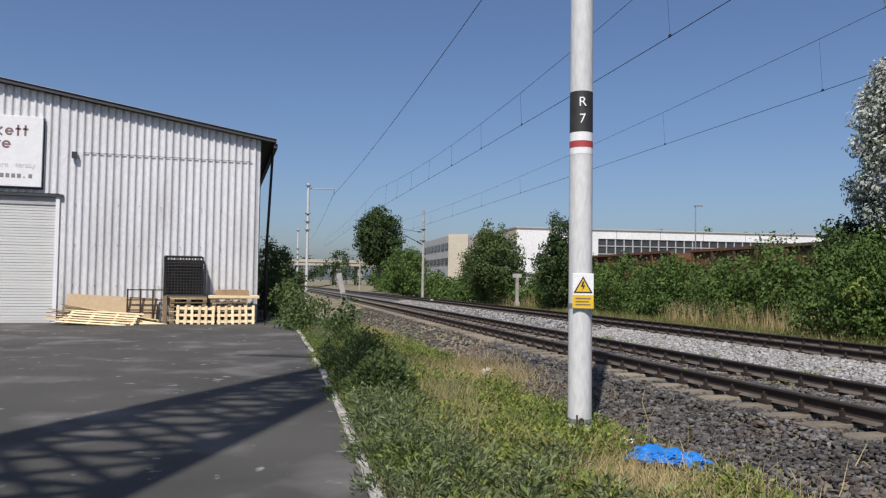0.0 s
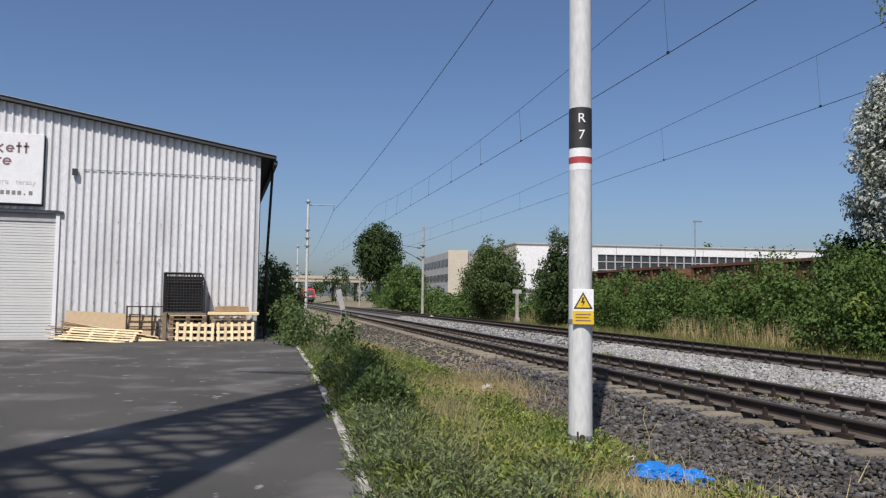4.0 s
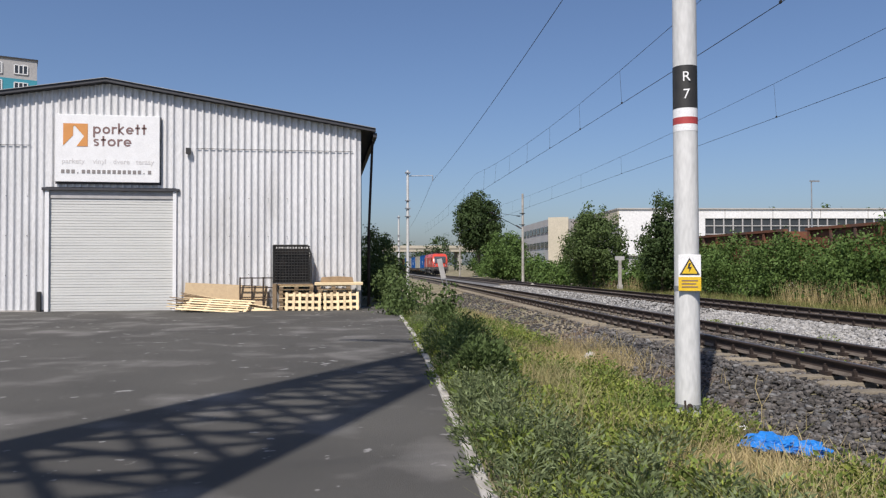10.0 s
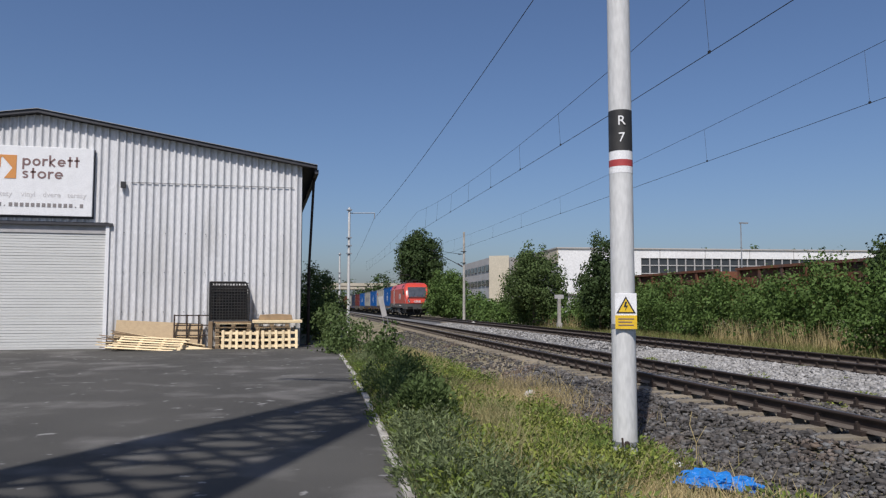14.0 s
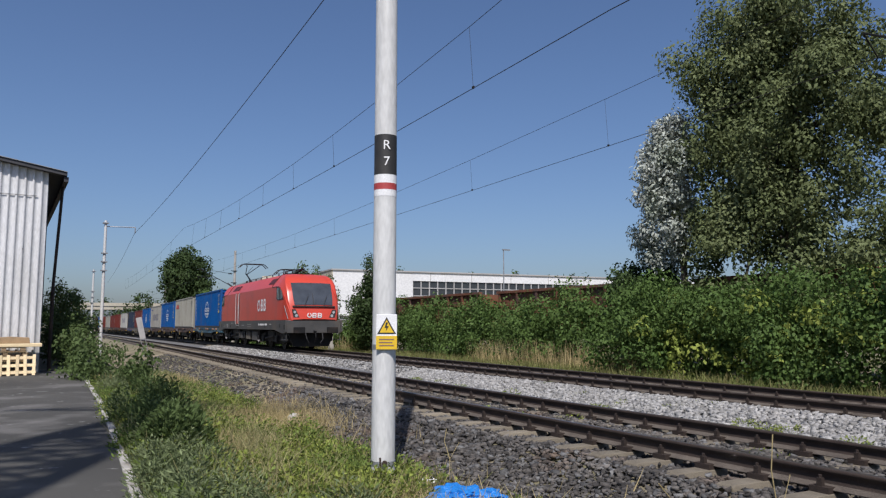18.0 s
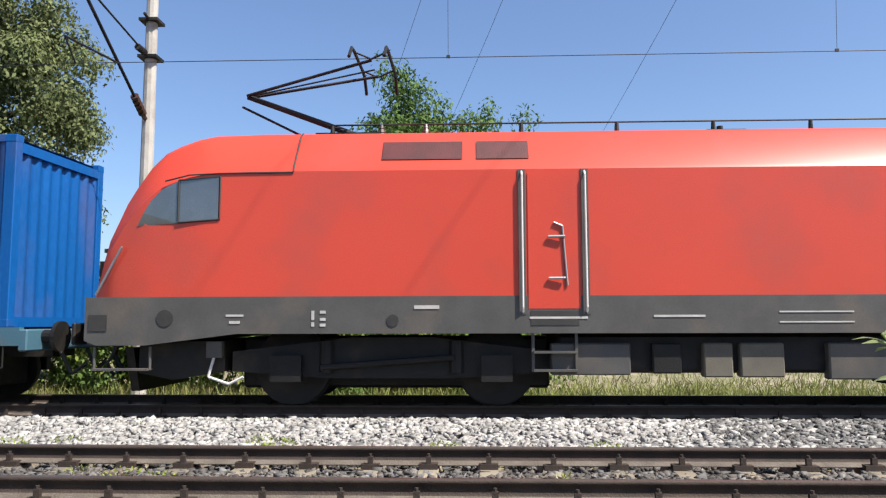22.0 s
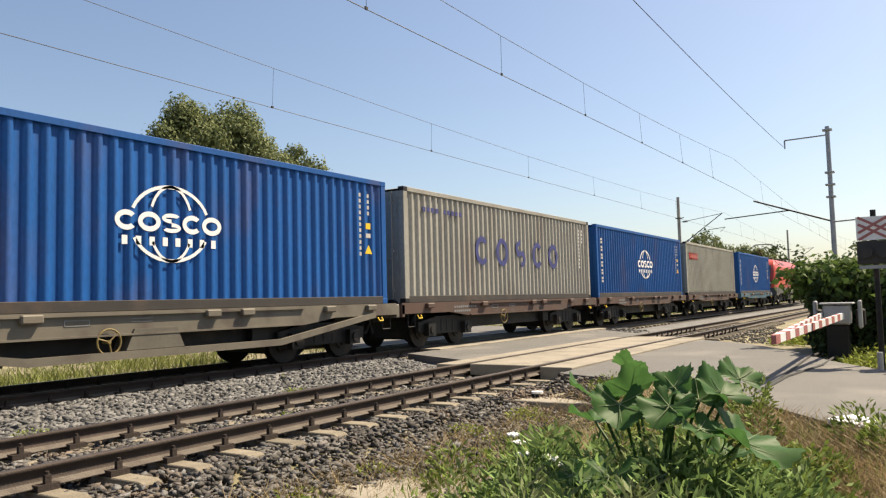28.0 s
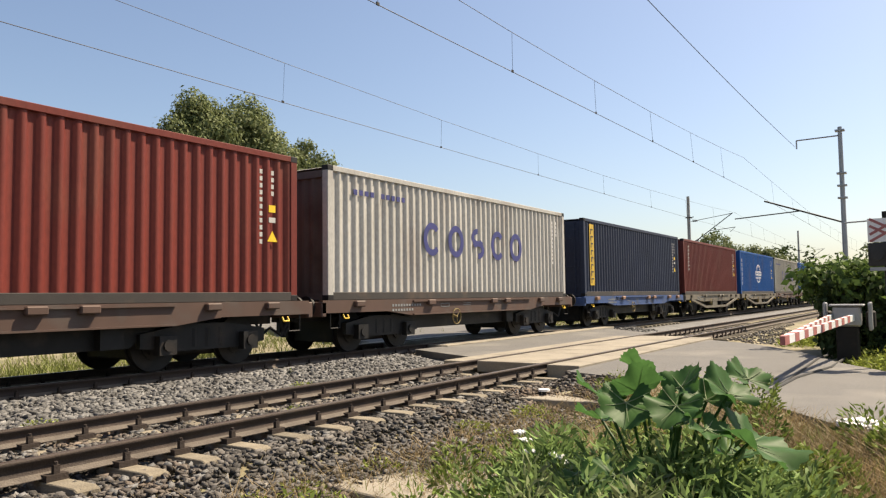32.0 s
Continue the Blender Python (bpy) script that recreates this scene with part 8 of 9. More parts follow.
def green_mass(name, label, mat, blobs, n, size, clumps, rc, aspect=0.65, category="hedge"):
    P, D = clumped(blobs, clumps, rc, n)
    P[:, 2] = np.maximum(P[:, 2], -0.4)
    o = new(name, raw_mesh(name, crown_leaves(P, D, size, size * aspect), 4, mat))
    return tagged(o, label, category, kind="stuff")


def hedge_blobs(x0, x1, y0, y1, top, step=1.1, seed=1):
    r = random.Random(seed)
    out = []
    y = y0
    while y < y1:
        h = top * r.uniform(0.72, 1.16)
        x = r.uniform(x0, x1)
        out.append((x + sweep(y), y, h * 0.45 - 0.35, 1.1, 1.1, h * 0.55))
        out.append((x + sweep(y) + 1.1, y + 0.4, h * 0.55 - 0.35, 1.2, 1.2, h * 0.6))
        y += step
    return out


green_mass("bramble_hedge", "thick dark green bramble hedge along the far track", "leaf_hedge", hedge_blobs(10.2, 10.8, -1.0, 18.5, 2.7, 1.0, 3), 88000, 0.125, 430, 0.46)
green_mass("bramble_hedge", "green bramble hedge set back behind dry grass", "leaf_hedge", hedge_blobs(11.5, 12.1, 18.0, 46, 2.7, 1.1, 5), 52000, 0.15, 600, 0.42)
green_mass("far_shrubs", "mixed green shrubs along the distant line", "leaf_hedge", hedge_blobs(10.6, 12.0, 46, 125, 2.2, 2.2, 8), 20000, 0.28, 420, 0.5)
green_mass("vine_cover", "lime green vine leaves over the hedge", "leaf_lime", hedge_blobs(9.9, 10.4, -1.0, 17, 2.5, 1.9, 9), 7000, 0.15, 200, 0.26)
green_mass("yard_shrubs", "green shrubs at the warehouse corner", "leaf_bush", [(-4.6, 24.5, 0.1, 0.6, 1.2, 0.8), (-4.3, 27.5, 0.3, 0.8, 1.6, 1.0), (-4.6, 31, 0.6, 0.7, 2.0, 1.4), (-4.3, 36, 0.8, 1.0, 2.6, 1.8), (-3.9, 21, 0.0, 0.5, 1.0, 0.6), (-4.2, 44, 1.2, 1.2, 3.5, 2.4)], 15000, 0.13, 300, 0.28, category="shrub")
green_mass("crossing_shrubs", "green shrubs beyond the level crossing", "leaf_hedge", [(-5.6, -23.2, 0.9, 1.1, 1.5, 0.75), (-6.9, -22.4, 1.05, 1.4, 1.5, 0.7), (-6.0, -20.2, 1.5, 2.0, 1.3, 0.34), (-4.9, -21.2, 1.2, 0.8, 1.0, 0.8), (-8.2, -19.0, 1.0, 1.2, 1.6, 1.3), (-6.2, -40, 1.2, 1.6, 2.6, 1.8), (-7.4, -33, 1.0, 1.6, 2.0, 1.7), (-5.2, -48, 1.2, 1.6, 3.5, 1.9), (-9, -28, 1.2, 1.8, 1.8, 2.0), (-6.2, -58, 1.4, 1.8, 5, 2.2), (-4.6, -70, 1.2, 1.5, 6, 2.0)], 26000, 0.2, 620, 0.35, category="shrub")
# one overgrown shrub: shade painted as dark side leaves
SHRUB_SIDE = [(-7.7 + 0.55 * k, -19.55 + 0.12 * (k % 2), z, 0.42, 0.3, 0.5) for k in range(6) for z in (0.1, 0.75, 1.2)] + [(-4.75, -20.0 - 0.6 * k, z, 0.3, 0.42, 0.5) for k in range(4) for z in (0.1, 0.8, 1.2)]
green_mass("hut_creeper", "dense side leaves of the overgrown shrub, shade put into their dark green", "leaf_dark", SHRUB_SIDE, 14000, 0.15, 260, 0.2, category="creeper")
# its sunlit top painted as lighter green leaves
SHRUB_TOP = [(-7.6 + 0.75 * k, -20.6 + 0.5 * (k % 2), 1.5, 0.6, 0.9, 0.28 + 0.1 * (k % 3)) for k in range(5)]
green_mass("hut_top_shrub", "top leaves of the overgrown shrub, sunlight put into their lighter green", "leaf_hedge", SHRUB_TOP, 7000, 0.15, 140, 0.22, category="shrub")
green_mass("line_shrubs", "green shrubs along the far side behind the crossing", "leaf_hedge", hedge_blobs(11.0, 13.0, -125, -42, 3.3, 1.5, 12), 48000, 0.26, 900, 0.6, category="shrub")


def far_woods():
    r = random.Random(21)
    bl = []
    for k in range(46):
        x = -60 + k * 5.5 + r.uniform(-2, 2)
        y = 215 + r.uniform(-20, 40)
        h = r.uniform(6, 11)
        bl.append((x, y, h * 0.5, 4.5, 4.0, h * 0.55))
    for k in range(34):
        x = -22 + k * 3.6 + r.uniform(-2, 2)
        y = -150 + r.uniform(-25, 25)
        h = r.uniform(7, 12)
        if 1.0 < x < 8:
            continue
        bl.append((x, y, h * 0.5, 4.0, 4.0, h * 0.55))
    for k in range(9):
        bl.append((22 + 4.2 * k + r.uniform(-1, 1), 198 + r.uniform(-8, 8), 3.2 + r.uniform(-0.6, 0.8), 3.2, 3.0, r.uniform(4.0, 5.6)))
    for k in range(6):
        bl.append((-3.0 + 2.4 * k + r.uniform(-0.6, 0.6), 160 + 8 * k, 2.0, 2.0, 3.0, r.uniform(2.6, 3.6)))
    for k in range(12):
        bl.append((70 + r.uniform(-2, 2) + k * 5, 150 + r.uniform(-4, 4), 6.5 + r.uniform(-1, 2.5), 4.5, 4.0, 6.5))
    for k in range(30):
        bl.append((60 + r.uniform(-10, 40), 75 - k * 6, 2.5, 5, 4.5, r.uniform(2.6, 4.2)))
    green_mass("far_woods", "distant line of dark green trees", "leaf_dark", bl, 50000, 0.75, 1700, 1.1, category="woods")


far_woods()
build_tree("far_tree", "pale green tree behind the level crossing", 15.5, -96, -0.4, [(0, 0, 6.6, 2.2, 2.2, 2.6), (-2.2, 1, 5.0, 1.8, 2, 2.4), (1.8, 0, 5.6, 1.5, 1.6, 2.2)], "leaf_poplar", 13000, 0.32, 180, 0.6, 6, 0.2, 5)
build_tree("far_tree", "lower pale green tree behind the level crossing", 13.0, -109, -0.4, [(0, 0, 5.6, 2.2, 2.2, 2.4), (-2.4, 0, 4.4, 1.8, 2, 2.2)], "leaf_poplar", 10000, 0.34, 150, 0.6, 5, 0.2, 5)
SOUTH_WOODS = [(-14 + 3.0 * k, -150 + 5 * math.sin(k * 2.1), 2.4 + 1.0 * math.sin(k * 1.3), 2.6, 2.6, 2.9 + 0.9 * math.sin(k * 3.7)) for k in range(13)]
green_mass("far_woods", "distant green wood behind the level crossing", "leaf_hedge", SOUTH_WOODS, 12000, 0.55, 300, 0.9, category="woods")
build_tree("far_tree", "wide pale green tree beside the crossing road", -7.0, -78, -0.4, [(0, 0, 5.0, 3.0, 3.0, 2.6), (3.2, 3, 4.2, 2.2, 2.4, 2.2), (-3, 0, 5.4, 2.4, 2.4, 2.6)], "leaf_poplar", 9000, 0.34, 180, 0.55, 5, 0.2, 5)


# ================= grass and weeds =================
def strip(n, u0, u1, y0, y1, power=1.0):
    y = y0 + (y1 - y0) * rng.uniform(0, 1, n) ** power
    u = rng.uniform(u0, u1, n)
    return on_ground(u, y)


def right_of_curb(P, pad=0.12):
    cy = np.array([c[1] for c in CURB])
    cx = np.array([c[0] for c in CURB])
    P = P[P[:, 0] > np.interp(P[:, 1], cy, cx) + pad]
    return P[np.hypot((P[:, 0] + 2.93) / 0.45, (P[:, 1] - 6.3) / 0.55) > 1.0]


def off_road(P):
    P = P - np.array([0, DY, 0])
    """Keeps plants off the crossing's paving."""
    near = (P[:, 1] < -11.2 - 0.25 * (P[:, 0] + 3.3)) & (P[:, 1] > -21.8 - 1.2 * (P[:, 0] + 1.4)) & (P[:, 0] < 1.2)
    bend_ = (P[:, 0] < -3.2) & (P[:, 1] < -11.0 + (-3.3 - P[:, 0]) * 1.12) & (P[:, 1] > -20.5 - 1.3 * (P[:, 0] + 2.6))
    mid = (P[:, 0] > 1.0) & (P[:, 0] < 8) & (P[:, 1] < -13) & (P[:, 1] > -29)
    return P[~(near | bend_ | mid)] + np.array([0, DY, 0])


def thin(P):
    """Leaves out the bare, sandy patches beside the mast and the pale stone."""
    for cx, cy, rx, ry in ((-3.7, 5.6, 0.8, 0.9), (-2.9, 13.3, 0.7, 1.6), (-4.3, 3.4, 0.5, 0.7), (-4.0, 10.2, 0.5, 1.0)):
        P = P[((P[:, 0] - cx) / rx) ** 2 + ((P[:, 1] - cy) / ry) ** 2 > rng.uniform(0.5, 1.2, len(P))]
    return P


def grass(name, label, mat, P, height, width, lean=0.35):
    o = new(name, raw_mesh(name, blades(P, height, width, lean), 4, mat))
    return tagged(o, label, "grass", kind="stuff")


def weeds(name, label, mat, centres, n, radius, height, size, aspect=0.4, flat=False, cat="weeds"):
    """Leafy tufts: each centre a loose upright clump."""
    c = np.asarray(centres)
    i = rng.integers(0, len(c), n)
    a, r = rng.uniform(0, math.tau, n), radius * np.sqrt(rng.uniform(0, 1, n))
    hh = rng.uniform(0.55, 1.25, len(c))[i] * height
    z = hh * rng.uniform(0, 1, n) ** 0.8 * (1 - 0.5 * (r / radius) ** 2)
    P = c[i] + np.stack([r * np.cos(a), r * np.sin(a), z], 1)
    D = np.stack([np.cos(a), np.sin(a), np.full(n, 0.35 if flat else 0.9)], 1)
    o = new(name, raw_mesh(name, leaf_cards(P, D, size, size * aspect, 0.45, 0.1), 4, mat))
    return tagged(o, label, cat, kind="stuff")


# verge between yard and track
grass("verge_grass", "mixed green and straw grass on the verge", "grass_mid", right_of_curb(strip(30000, -6.4, -2.7, 1.5, 30, 1.5)), 0.17, 0.011, 0.6)
grass("dry_grass", "dry straw-coloured grass patch beside the track", "grass_dry", np.concatenate([right_of_curb(strip(12000, -5.4, -2.6, 3, 27)), on_ground(rng.normal(-2.8, 0.4, 5000), rng.normal(13.3, 1.3, 5000)), on_ground(rng.normal(-3.7, 0.5, 2500), rng.normal(5.6, 0.6, 2500))]), 0.19, 0.012, 0.5)
weeds("verge_weeds", "green creeping weeds on the verge", "leaf_weed", thin(right_of_curb(strip(560, -6.2, -2.8, 1.5, 22, 1.3))), 36000, 0.24, 0.32, 0.065)
weeds("lime_weeds", "yellow-green creeping leaves round the mast", "leaf_lime", thin(np.concatenate([right_of_curb(strip(420, -5.6, -2.9, 2.0, 18)), on_ground(rng.uniform(-4.6, -3.5, 90), rng.uniform(4.5, 9.5, 90))])), 34000, 0.26, 0.27, 0.06, 0.5)
weeds("mugwort", "grey-green mugwort along the yard edge", "leaf_mugwort", right_of_curb(np.concatenate([on_ground(rng.uniform(-6.1, -5.0, 85), rng.uniform(1.5, 9.5, 85)), on_ground(rng.uniform(-5.2, -4.4, 26), rng.uniform(2.5, 6, 26)), on_ground(rng.uniform(-5.5, -5.0, 34), rng.uniform(8, 22, 34))]), 0.1), 36000, 0.22, 0.42, 0.07, 0.24)
weeds("dark_bush_weeds", "tall dark green weeds leaning over the yard edge", "leaf_bush", right_of_curb(np.concatenate([on_ground(rng.normal(-5.15, 0.14, 26), rng.uniform(9.2, 13.5, 26)), on_ground(rng.normal(-4.6, 0.25, 30), rng.uniform(14, 26, 30))]), 0.2), 17000, 0.31, 0.66, 0.09, 0.35)
SEED_TUFTS = np.concatenate([on_ground(rng.normal(-4.5, 0.4, 34), rng.uniform(6.5, 15, 34)), on_ground(rng.normal(-4.2, 0.3, 26), rng.uniform(14, 26, 26)), on_ground(rng.normal(-3.8, 0.4, 8), rng.uniform(3, 6.5, 8))])
grass("seed_grass", "tall straw-coloured seeding grass on the verge", "grass_straw", right_of_curb(np.concatenate([SEED_TUFTS[rng.integers(0, len(SEED_TUFTS), 5200)] + rng.normal(0, 1, (5200, 3)) * np.array([0.13, 0.2, 0.0])])), 0.34, 0.011, 0.55)
# far verge
grass("far_verge_grass", "dry yellow-green grass beyond the far track", "grass_far", off_road(np.concatenate([strip(5000, 7.9, 11.4, 17, 48), strip(900, 7.7, 9.0, 3, 17)])), 0.34, 0.03, 0.4)
grass("short_verge_grass", "short olive and straw-coloured grass beyond the far track, darkened for the train's shade", "grass_olive_shaded", off_road(strip(8000, 7.6, 14, -60, 3)), 0.15, 0.025, 0.5)
grass("far_green_grass", "green grass beyond the far track", "grass_mid", off_road(np.concatenate([strip(18000, 7.4, 11.0, -14, 46), strip(9000, 8.0, 26, -60, -2), strip(8000, 9, 30, -40, 20)])), 0.26, 0.03, 0.45)
grass("tall_reed_grass", "tall pale reed grass before the hedge", "grass_dry", on_ground(np.concatenate([rng.uniform(9.6, 11.0, 1500), rng.uniform(9.2, 11.5, 900)]), np.concatenate([rng.uniform(17.5, 28, 1500), rng.uniform(42, 56, 900)])), 0.85, 0.02, 0.16)
# tufts in the ballast
weeds("ballast_weeds", "small yellow-green tufts growing in the ballast", "leaf_lime", np.concatenate([on_ground(rng.uniform(1.7, 3.4, 34), rng.uniform(-12, 18, 34), 0.08), on_ground(rng.uniform(-0.6, 0.6, 16), rng.uniform(-11, 20, 16)), on_ground(rng.uniform(-2.8, -2.0, 30), rng.uniform(-10, 2, 30))]), 7000, 0.2, 0.13, 0.05, 0.4)
# verge behind the standpoint, towards the crossing
grass("south_grass", "mixed grass on the verge towards the crossing", "grass_mid", right_of_curb(off_road(strip(6000, -7.2, -2.5, -12.5, 1.5)), 0.3), 0.2, 0.011, 0.45)
grass("south_dry_grass", "matted dry brown grass beside the crossing road", "grass_matted", right_of_curb(off_road(np.concatenate([strip(22000, -7.0, -4.6, -10.5, -3.5), strip(9000, -4.6, -2.0, -11.5, -2)])), 0.3), 0.17, 0.01, 1.0)
weeds("south_weeds", "bright green leafy weeds below the broad-leaved plant", "leaf_weed", right_of_curb(off_road(np.concatenate([on_ground(rng.uniform(-6.1, -4.3, 170), rng.uniform(-7.0, -3.4, 170)), strip(70, -6.6, -2.7, -11, 1)])), 0.3), 44000, 0.24, 0.42, 0.085, 0.36)
M["leaf_lush"] = leaf_mat("leaf_lush", (0.18, 0.265, 0.09), (0.10, 0.165, 0.05), 0.5, 0.4)
weeds("long_leaf_weeds", "dense green long-leaved weeds round the broad-leaved plant", "leaf_lush", on_ground(rng.uniform(-6.05, -4.35, 80), rng.uniform(-5.6, -3.5, 80)), 44000, 0.25, 0.68, 0.10, 0.24)
weeds("lush_weeds", "lush green long-leaved weeds under the broad leaves", "leaf_lush", on_ground(rng.normal(-5.45, 0.26, 26), rng.normal(-4.55, 0.26, 26)), 14000, 0.26, 0.75, 0.095, 0.24)
weeds("south_mugwort", "grey-green mugwort on the near verge", "leaf_mugwort", right_of_curb(off_road(np.concatenate([on_ground(rng.uniform(-6.1, -4.7, 56), rng.uniform(-4.9, -2.9, 56)), on_ground(rng.uniform(-4.9, -3.4, 18), rng.uniform(-2.5, 0.5, 18))])), 0.3), 26000, 0.2, 0.6, 0.075, 0.24)
weeds("far_crossing_weeds", "green and straw weeds beyond the crossing road", "leaf_lime", on_ground(np.concatenate([rng.uniform(-4.6, -3.2, 26), rng.uniform(-9, -5.5, 130)]), np.concatenate([rng.uniform(-27, -22.5, 26), rng.uniform(-21.5, -15.5, 130)])), 12000, 0.4, 0.3, 0.11, 0.4)


def broad_leaf(R, seed):
    """A broad kidney-shaped leaf, cupped, with raised ribs and a toothed, wavy rim: stalk at the origin, tip along +y."""
    r = random.Random(seed)
    V = [(0, 0, 0)]
    n = 60
    rings = (0.25, 0.5, 0.75, 0.92, 1.0)
    wob = [r.uniform(0, math.tau) for _ in range(3)]
    for g in rings:
        for k in range(n + 1):
            a = radians(-150 + 300 * k / n)
            rib = abs(math.cos(3.0 * a))
            lob = 0.80 + 0.17 * abs(math.cos(2.5 * a)) ** 0.7 + 0.10 * math.cos(a) + (0.05 if k % 2 else -0.02) * (g == 1.0)
            q = R * g * lob
            x, y = q * math.sin(a), q * math.cos(a)
            wave = 0.15 * R * g * g * math.sin(3 * a + wob[0]) + 0.10 * R * g ** 3 * math.sin(7 * a + wob[1])
            V.append((x, y, 0.42 * q * g - 0.05 * R * g * (1 - rib) + wave - 0.16 * R * g ** 4))
    F = [(0, k, k + 1) for k in range(1, n + 1)]
    for g in range(len(rings) - 1):
        o = 1 + g * (n + 1)
        F += [(o + k, o + k + n + 1, o + k + n + 2, o + k + 1) for k in range(n)]
    return V, F


def leaf_ribs(bm, R):
    """Pale ribs on the leaf's upper side, one to each lobe."""
    for a in (-120, -60, 0, 60, 120):
        t = radians(a)
        pts = []
        for g in (0.0, 0.25, 0.5, 0.75, 0.9):
            q = R * g * (0.95 + 0.12 * math.cos(t))
            pts.append((q * math.sin(t), q * math.cos(t), 0.42 * q * g - 0.16 * R * g ** 4 + 0.006))
        for k, (p_, q_) in enumerate(zip(pts, pts[1:])):
            bm_tube(bm, p_, q_, 0.0036 - 0.0007 * k, 0.0029 - 0.0007 * k, n=5)


def squash_plant():
    p = thing("broad_leaved_plant", "big broad-leaved green plant with cupped leaves on long stalks", "plant", m=pose(-5.42, -4.62, -0.5))
    r = random.Random(3)
    # x, y, z of the stalk's end, size, way the tip points (degrees), rise of the blade
    big = ((-0.08, -0.10, 1.19, 0.17, 150, 38), (0.14, 0.0, 1.17, 0.18, 40, 40), (-0.20, -0.14, 1.12, 0.17, 200, 30), (-0.33, -0.08, 1.17, 0.18, 250, 42),
           (0.36, 0.0, 1.13, 0.18, 300, 25), (0.15, 0.16, 1.12, 0.19, 20, -42), (-0.12, 0.15, 1.12, 0.17, -20, -38), (-0.44, 0.0, 0.94, 0.27, 110, -30),
           (-0.28, 0.2, 1.02, 0.15, 60, -25), (0.1, 0.48, 0.80, 0.18, 0, -30), (-0.37, -0.38, 1.22, 0.15, 220, 30), (0.2, -0.25, 1.25, 0.16, 330, 35),
           (0.45, -0.25, 0.95, 0.17, 290, 10), (0.05, -0.35, 1.0, 0.17, 180, 15), (-0.1, 0.02, 1.0, 0.15, 90, 20), (0.3, 0.3, 0.72, 0.16, 330, -20), (-0.3, -0.3, 0.8, 0.17, 200, 0))
    for k, (x, y, z, R, az, rise) in enumerate(big):
        R *= 0.92
        V, F = broad_leaf(R, k)
        me = bpy.data.meshes.new("leaf")
        me.from_pydata(V, [], F)
        me.materials.append(M["leaf_squash"])
        me.shade_smooth()
        m = Matrix.Translation((x, y, z)) @ Matrix.Rotation(radians(az), 4, 'Z') @ Matrix.Rotation(radians(rise), 4, 'X') @ Matrix.Rotation(radians(r.uniform(-14, 14)), 4, 'Y')
        leaf = part("leaf", me, None, p, m=m)
        bm = bmesh.new()
        leaf_ribs(bm, R)
        part("rib", bm, "leaf_rib", leaf)
        bm = bmesh.new()
        bm_path(bm, [(-0.02, 0.02, 0.0), (x * 0.35, y * 0.35, z * 0.55), (x * 0.8, y * 0.8, z * 0.9), (x, y, z - 0.004)], 0.009)
        part("stalk", bm, "leaf_squash", p)


M["leaf_rib"] = leaf_mat("leaf_rib", (0.26, 0.32, 0.18), (0.2, 0.26, 0.14))
squash_plant()


def white_umbels():
    """Small heads of white blossom on thin stems."""
    t = thing("white_umbels", "small white flower heads on thin green stems", "flowers", m=pose(-4.5, -4.9, -0.5))
    r = random.Random(8)
    for k in range(6):
        x, y, h = 0.09 * k - 0.2, r.uniform(-0.1, 0.1) - 0.05 * k, 0.62 + 0.03 * k + r.uniform(-0.03, 0.03)
        bm = bmesh.new()
        bm_path(bm, [(x * 0.3, y * 0.3, 0.0), (x * 0.7, y * 0.8, h * 0.6), (x, y, h)], 0.005)
        part("stem", bm, "leaf_weed", t)
        bm = bmesh.new()
        for j in range(16):
            a, d = j * 2.4, 0.048 * math.sqrt(j / 16)
            bmesh.ops.create_icosphere(bm, subdivisions=1, radius=0.011, matrix=Matrix.Translation((x + d * math.cos(a), y + d * math.sin(a), h + 0.01 - d * 0.25)))
        part("flower_head", bm, "white_paint", t)


white_umbels()


def tall_weed(x, y, z0, stem, sprays, label, seed, leaf=0.11, leaves=90):
    """A stem through given points, side sprays (from height, to point), and narrow leaves all along."""
    t = thing("tall_weed", label, "plant", group="tall weeds by the yard edge", m=pose(x, y, z0))
    r = random.Random(seed)
    o = Vector((x, y, z0))
    runs = [[Vector(p) - o for p in stem]]
    for zf, end in sprays:
        i = max(0, min(len(stem) - 2, sum(1 for q in stem[1:] if q[2] < zf)))
        a = Vector(stem[i]).lerp(Vector(stem[i + 1]), max(0.0, min(1.0, (zf - stem[i][2]) / (stem[i + 1][2] - stem[i][2])))) - o
        e = Vector(end) - o
        runs.append([a, a.lerp(e, 0.55) - Vector((0, 0, 0.03)), e])
    for k, run in enumerate(runs):
        bm = bmesh.new()
        rad = 0.005 if k == 0 else 0.0026
        for j in range(len(run) - 1):
            f0, f1 = 1 - 0.7 * j / len(run), 1 - 0.7 * (j + 1) / len(run)
            bm_tube(bm, run[j], run[j + 1], rad * f0, rad * f1, n=6)
        part("stem", bm, "leaf_weed", t)
        n = leaves if k == 0 else leaves // 3
        P, D = [], []
        for j in range(n):
            u = (1.0 if k == 0 else 0.3) + r.uniform(0.0, 1.0) ** 0.85 * (len(run) - 1 - (1.0 if k == 0 else 0.3))
            i = min(int(u), len(run) - 2)
            a = r.uniform(0, math.tau)
            P.append(run[i].lerp(run[i + 1], u - i))
            D.append((math.cos(a), math.sin(a), 0.5))
        part("foliage", raw_mesh("foliage", lance_leaves(np.array(P), np.array(D), leaf, leaf * 0.22), 4, "leaf_mugwort2"), None, t)
    return t


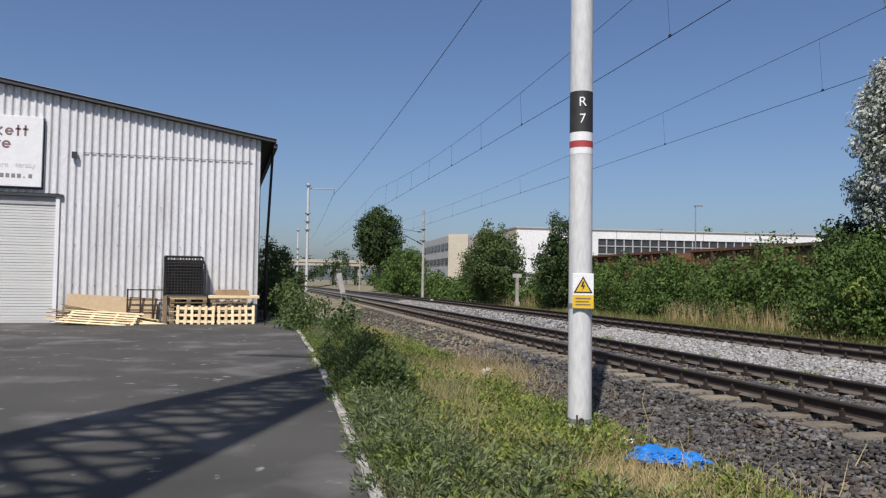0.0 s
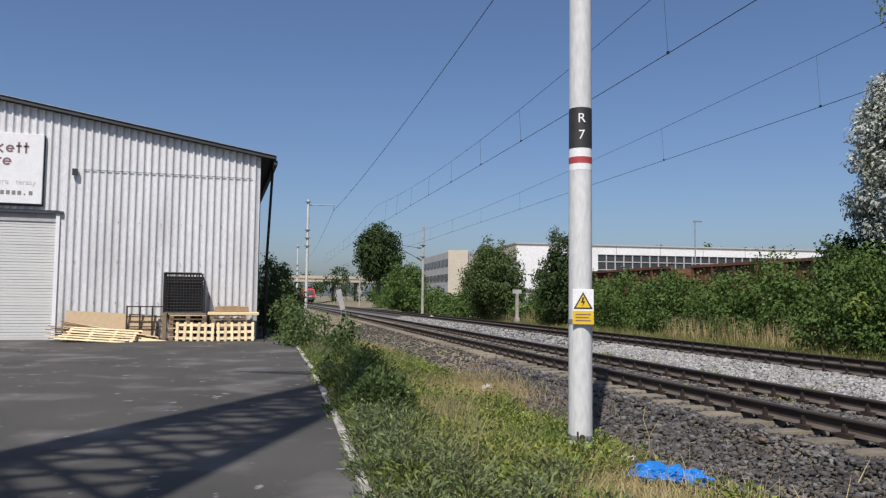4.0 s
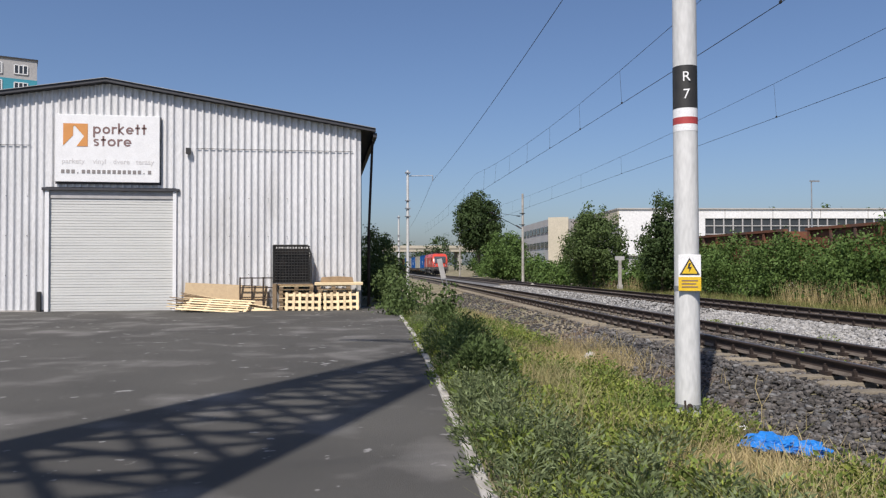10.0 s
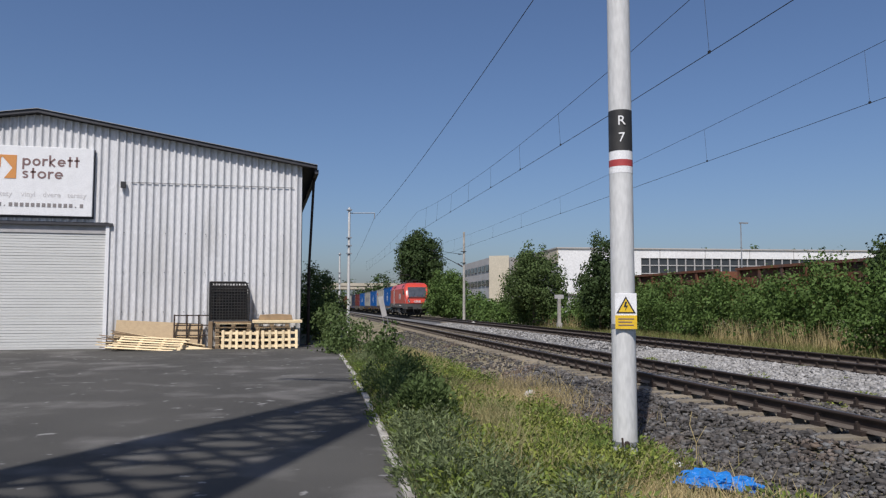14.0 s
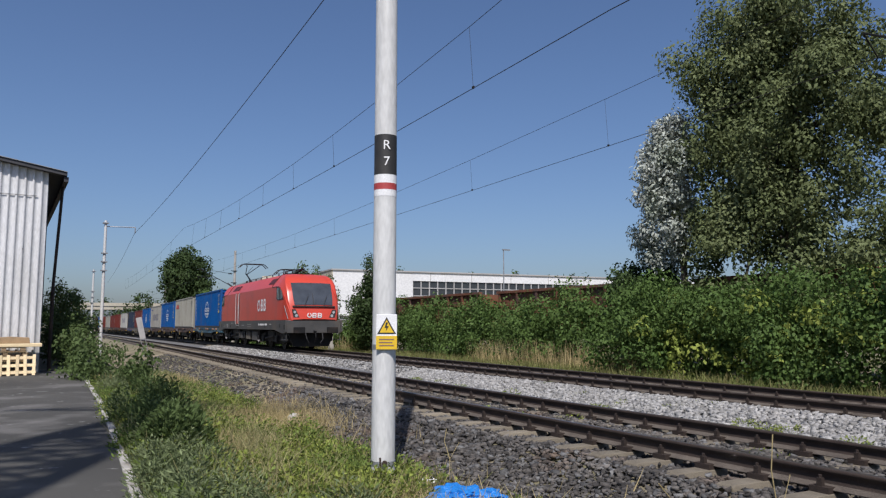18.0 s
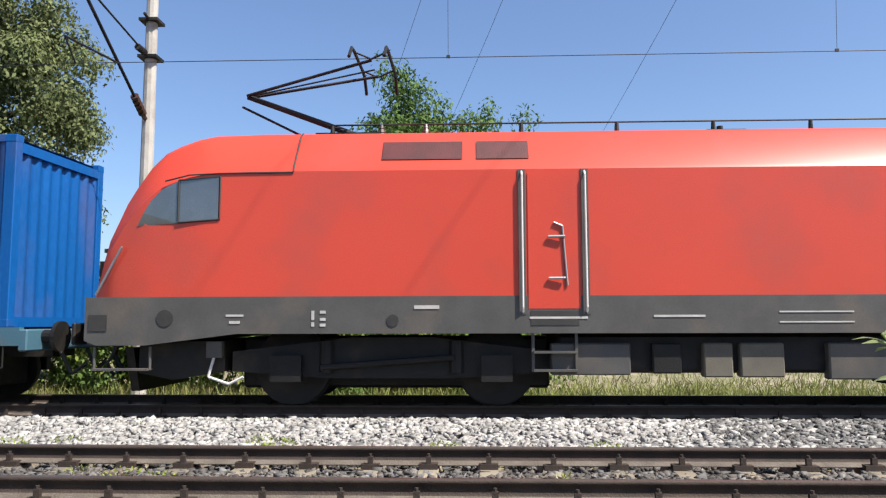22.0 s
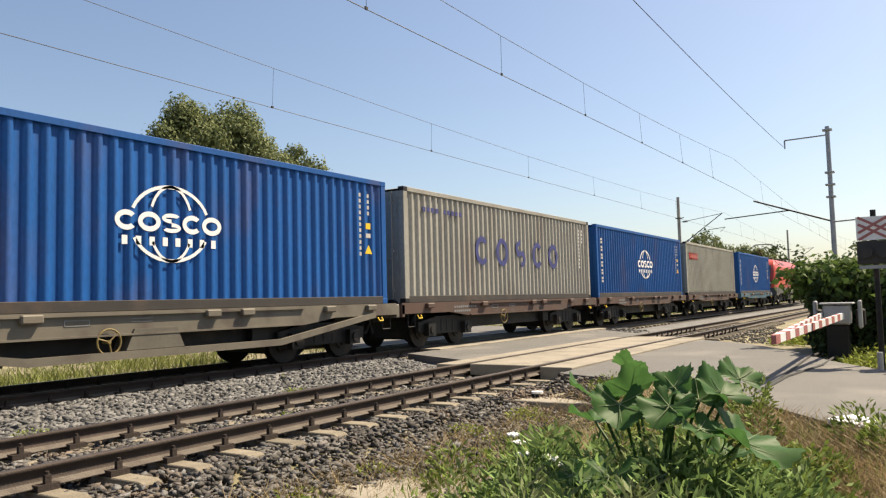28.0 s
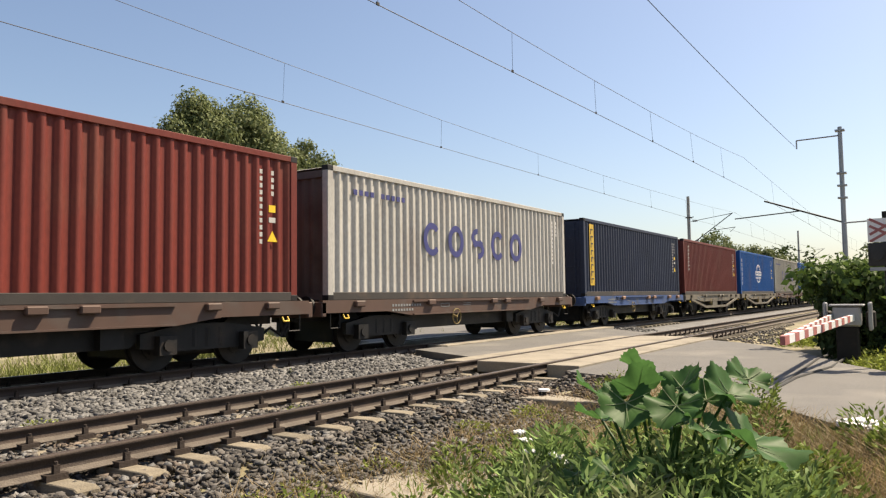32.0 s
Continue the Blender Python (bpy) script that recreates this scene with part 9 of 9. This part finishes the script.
M["leaf_mugwort2"] = leaf_mat("leaf_mugwort_fresh", (0.33, 0.38, 0.20), (0.24, 0.30, 0.13), 0.3, 0.45)
tall_weed(-5.86, -0.675, -0.5, [(-5.84, -0.67, -0.50), (-5.86, -0.675, 1.046), (-5.87, -0.677, 1.10), (-5.88, -0.677, 1.156), (-5.91, -0.666, 1.217), (-5.95, -0.652, 1.273), (-6.0, -0.627, 1.322), (-6.06, -0.588, 1.354), (-6.1, -0.559, 1.363)],
          [(1.0, (-5.68, -0.572, 1.194)), (0.95, (-5.70, -0.581, 1.15)), (1.06, (-6.02, -0.722, 1.227)), (0.85, (-5.80, -0.611, 1.08)), (0.8, (-5.82, -0.72, 1.07)), (0.75, (-5.92, -0.64, 1.06)), (0.9, (-5.78, -0.66, 1.10)), (0.7, (-5.88, -0.74, 1.04)), (0.98, (-5.79, -0.60, 1.16))], "tall fresh green weed with narrow leaves", 1, 0.06, 78)
tall_weed(-5.90, -0.721, -0.5, [(-5.88, -0.70, -0.50), (-5.90, -0.721, 1.02), (-5.92, -0.773, 1.14), (-5.95, -0.811, 1.176)], [(1.06, (-5.93, -0.73, 1.12))], "fresh green weed with narrow leaves", 2, 0.055, 26)


def dry_stalks():
    for k, (x, y, h, lx, ly) in enumerate(((-2.35, 3.3, 0.95, 0.1, 0.05), (-2.55, 3.9, 0.6, -0.12, 0.1), (-2.45, 7.4, 0.55, 0.1, 0.15), (-2.5, 11.2, 0.75, 0.02, 0.03))):
        s = thing("dry_stalk", "thin dry bleached stalk standing in the ballast", "plant", group="dry stalks in the ballast", m=pose(x, y, float(ground_z(x, y))))
        bm = bmesh.new()
        bm_path(bm, [(0, 0, 0), (lx * 0.5, ly * 0.5, h * 0.4), (lx * 0.2, ly, h * 0.75), (lx - 0.05, ly, h)], 0.004)
        part("stalk", bm, "grass_dry", s)
        bm = bmesh.new()
        bm_path(bm, [(lx * 0.5, ly * 0.5, h * 0.4), (lx + 0.12, ly, h * 0.7)], 0.0025)
        part("side_shoot", bm, "grass_dry", s)


dry_stalks()


weeds("tall_mugwort", "tall grey-green mugwort round the broad-leaved plant", "leaf_mugwort", on_ground(rng.uniform(-5.75, -4.95, 26), rng.uniform(-4.7, -3.7, 26)), 17000, 0.17, 0.72, 0.085, 0.26)
weeds("verge_herbs", "fresh green herbs beside the broad-leaved plant", "leaf_weed", on_ground(rng.uniform(-4.95, -4.3, 20), rng.uniform(-5.2, -3.8, 20)), 9000, 0.2, 0.5, 0.085, 0.3)


# metres by which the train is ahead of an even speed at these seconds
LEAD = {28: -0.1, 29: -0.3, 30: -0.65, 31: -0.05, 32: 0.5}


def motions():
    """The train rolls along the far line at an even speed."""
    for entry in TRAIN:
        ob, s = entry[0], entry[1]
        z = entry[2] if len(entry) > 2 else 0.0
        rows = []
        for k in range(0, 33):
            y = s - SPEED * k - LEAD.get(k, 0.0)
            slope = (bend(y + 3.0) - bend(y - 3.0)) / 6.0
            rows.append((k, pose(FAR + bend(y), y, z + drop(y), 0, 0, -math.degrees(math.atan(slope)))))
        walk(ob, rows)
    for ob, y, r in WHEELS[:56]:
        walk(ob, [(0.05 * k, pose(0, y, r, math.degrees(SPEED * 0.05 * k / r) % 360.0, 0, 0)) for k in range(641)])


motions()
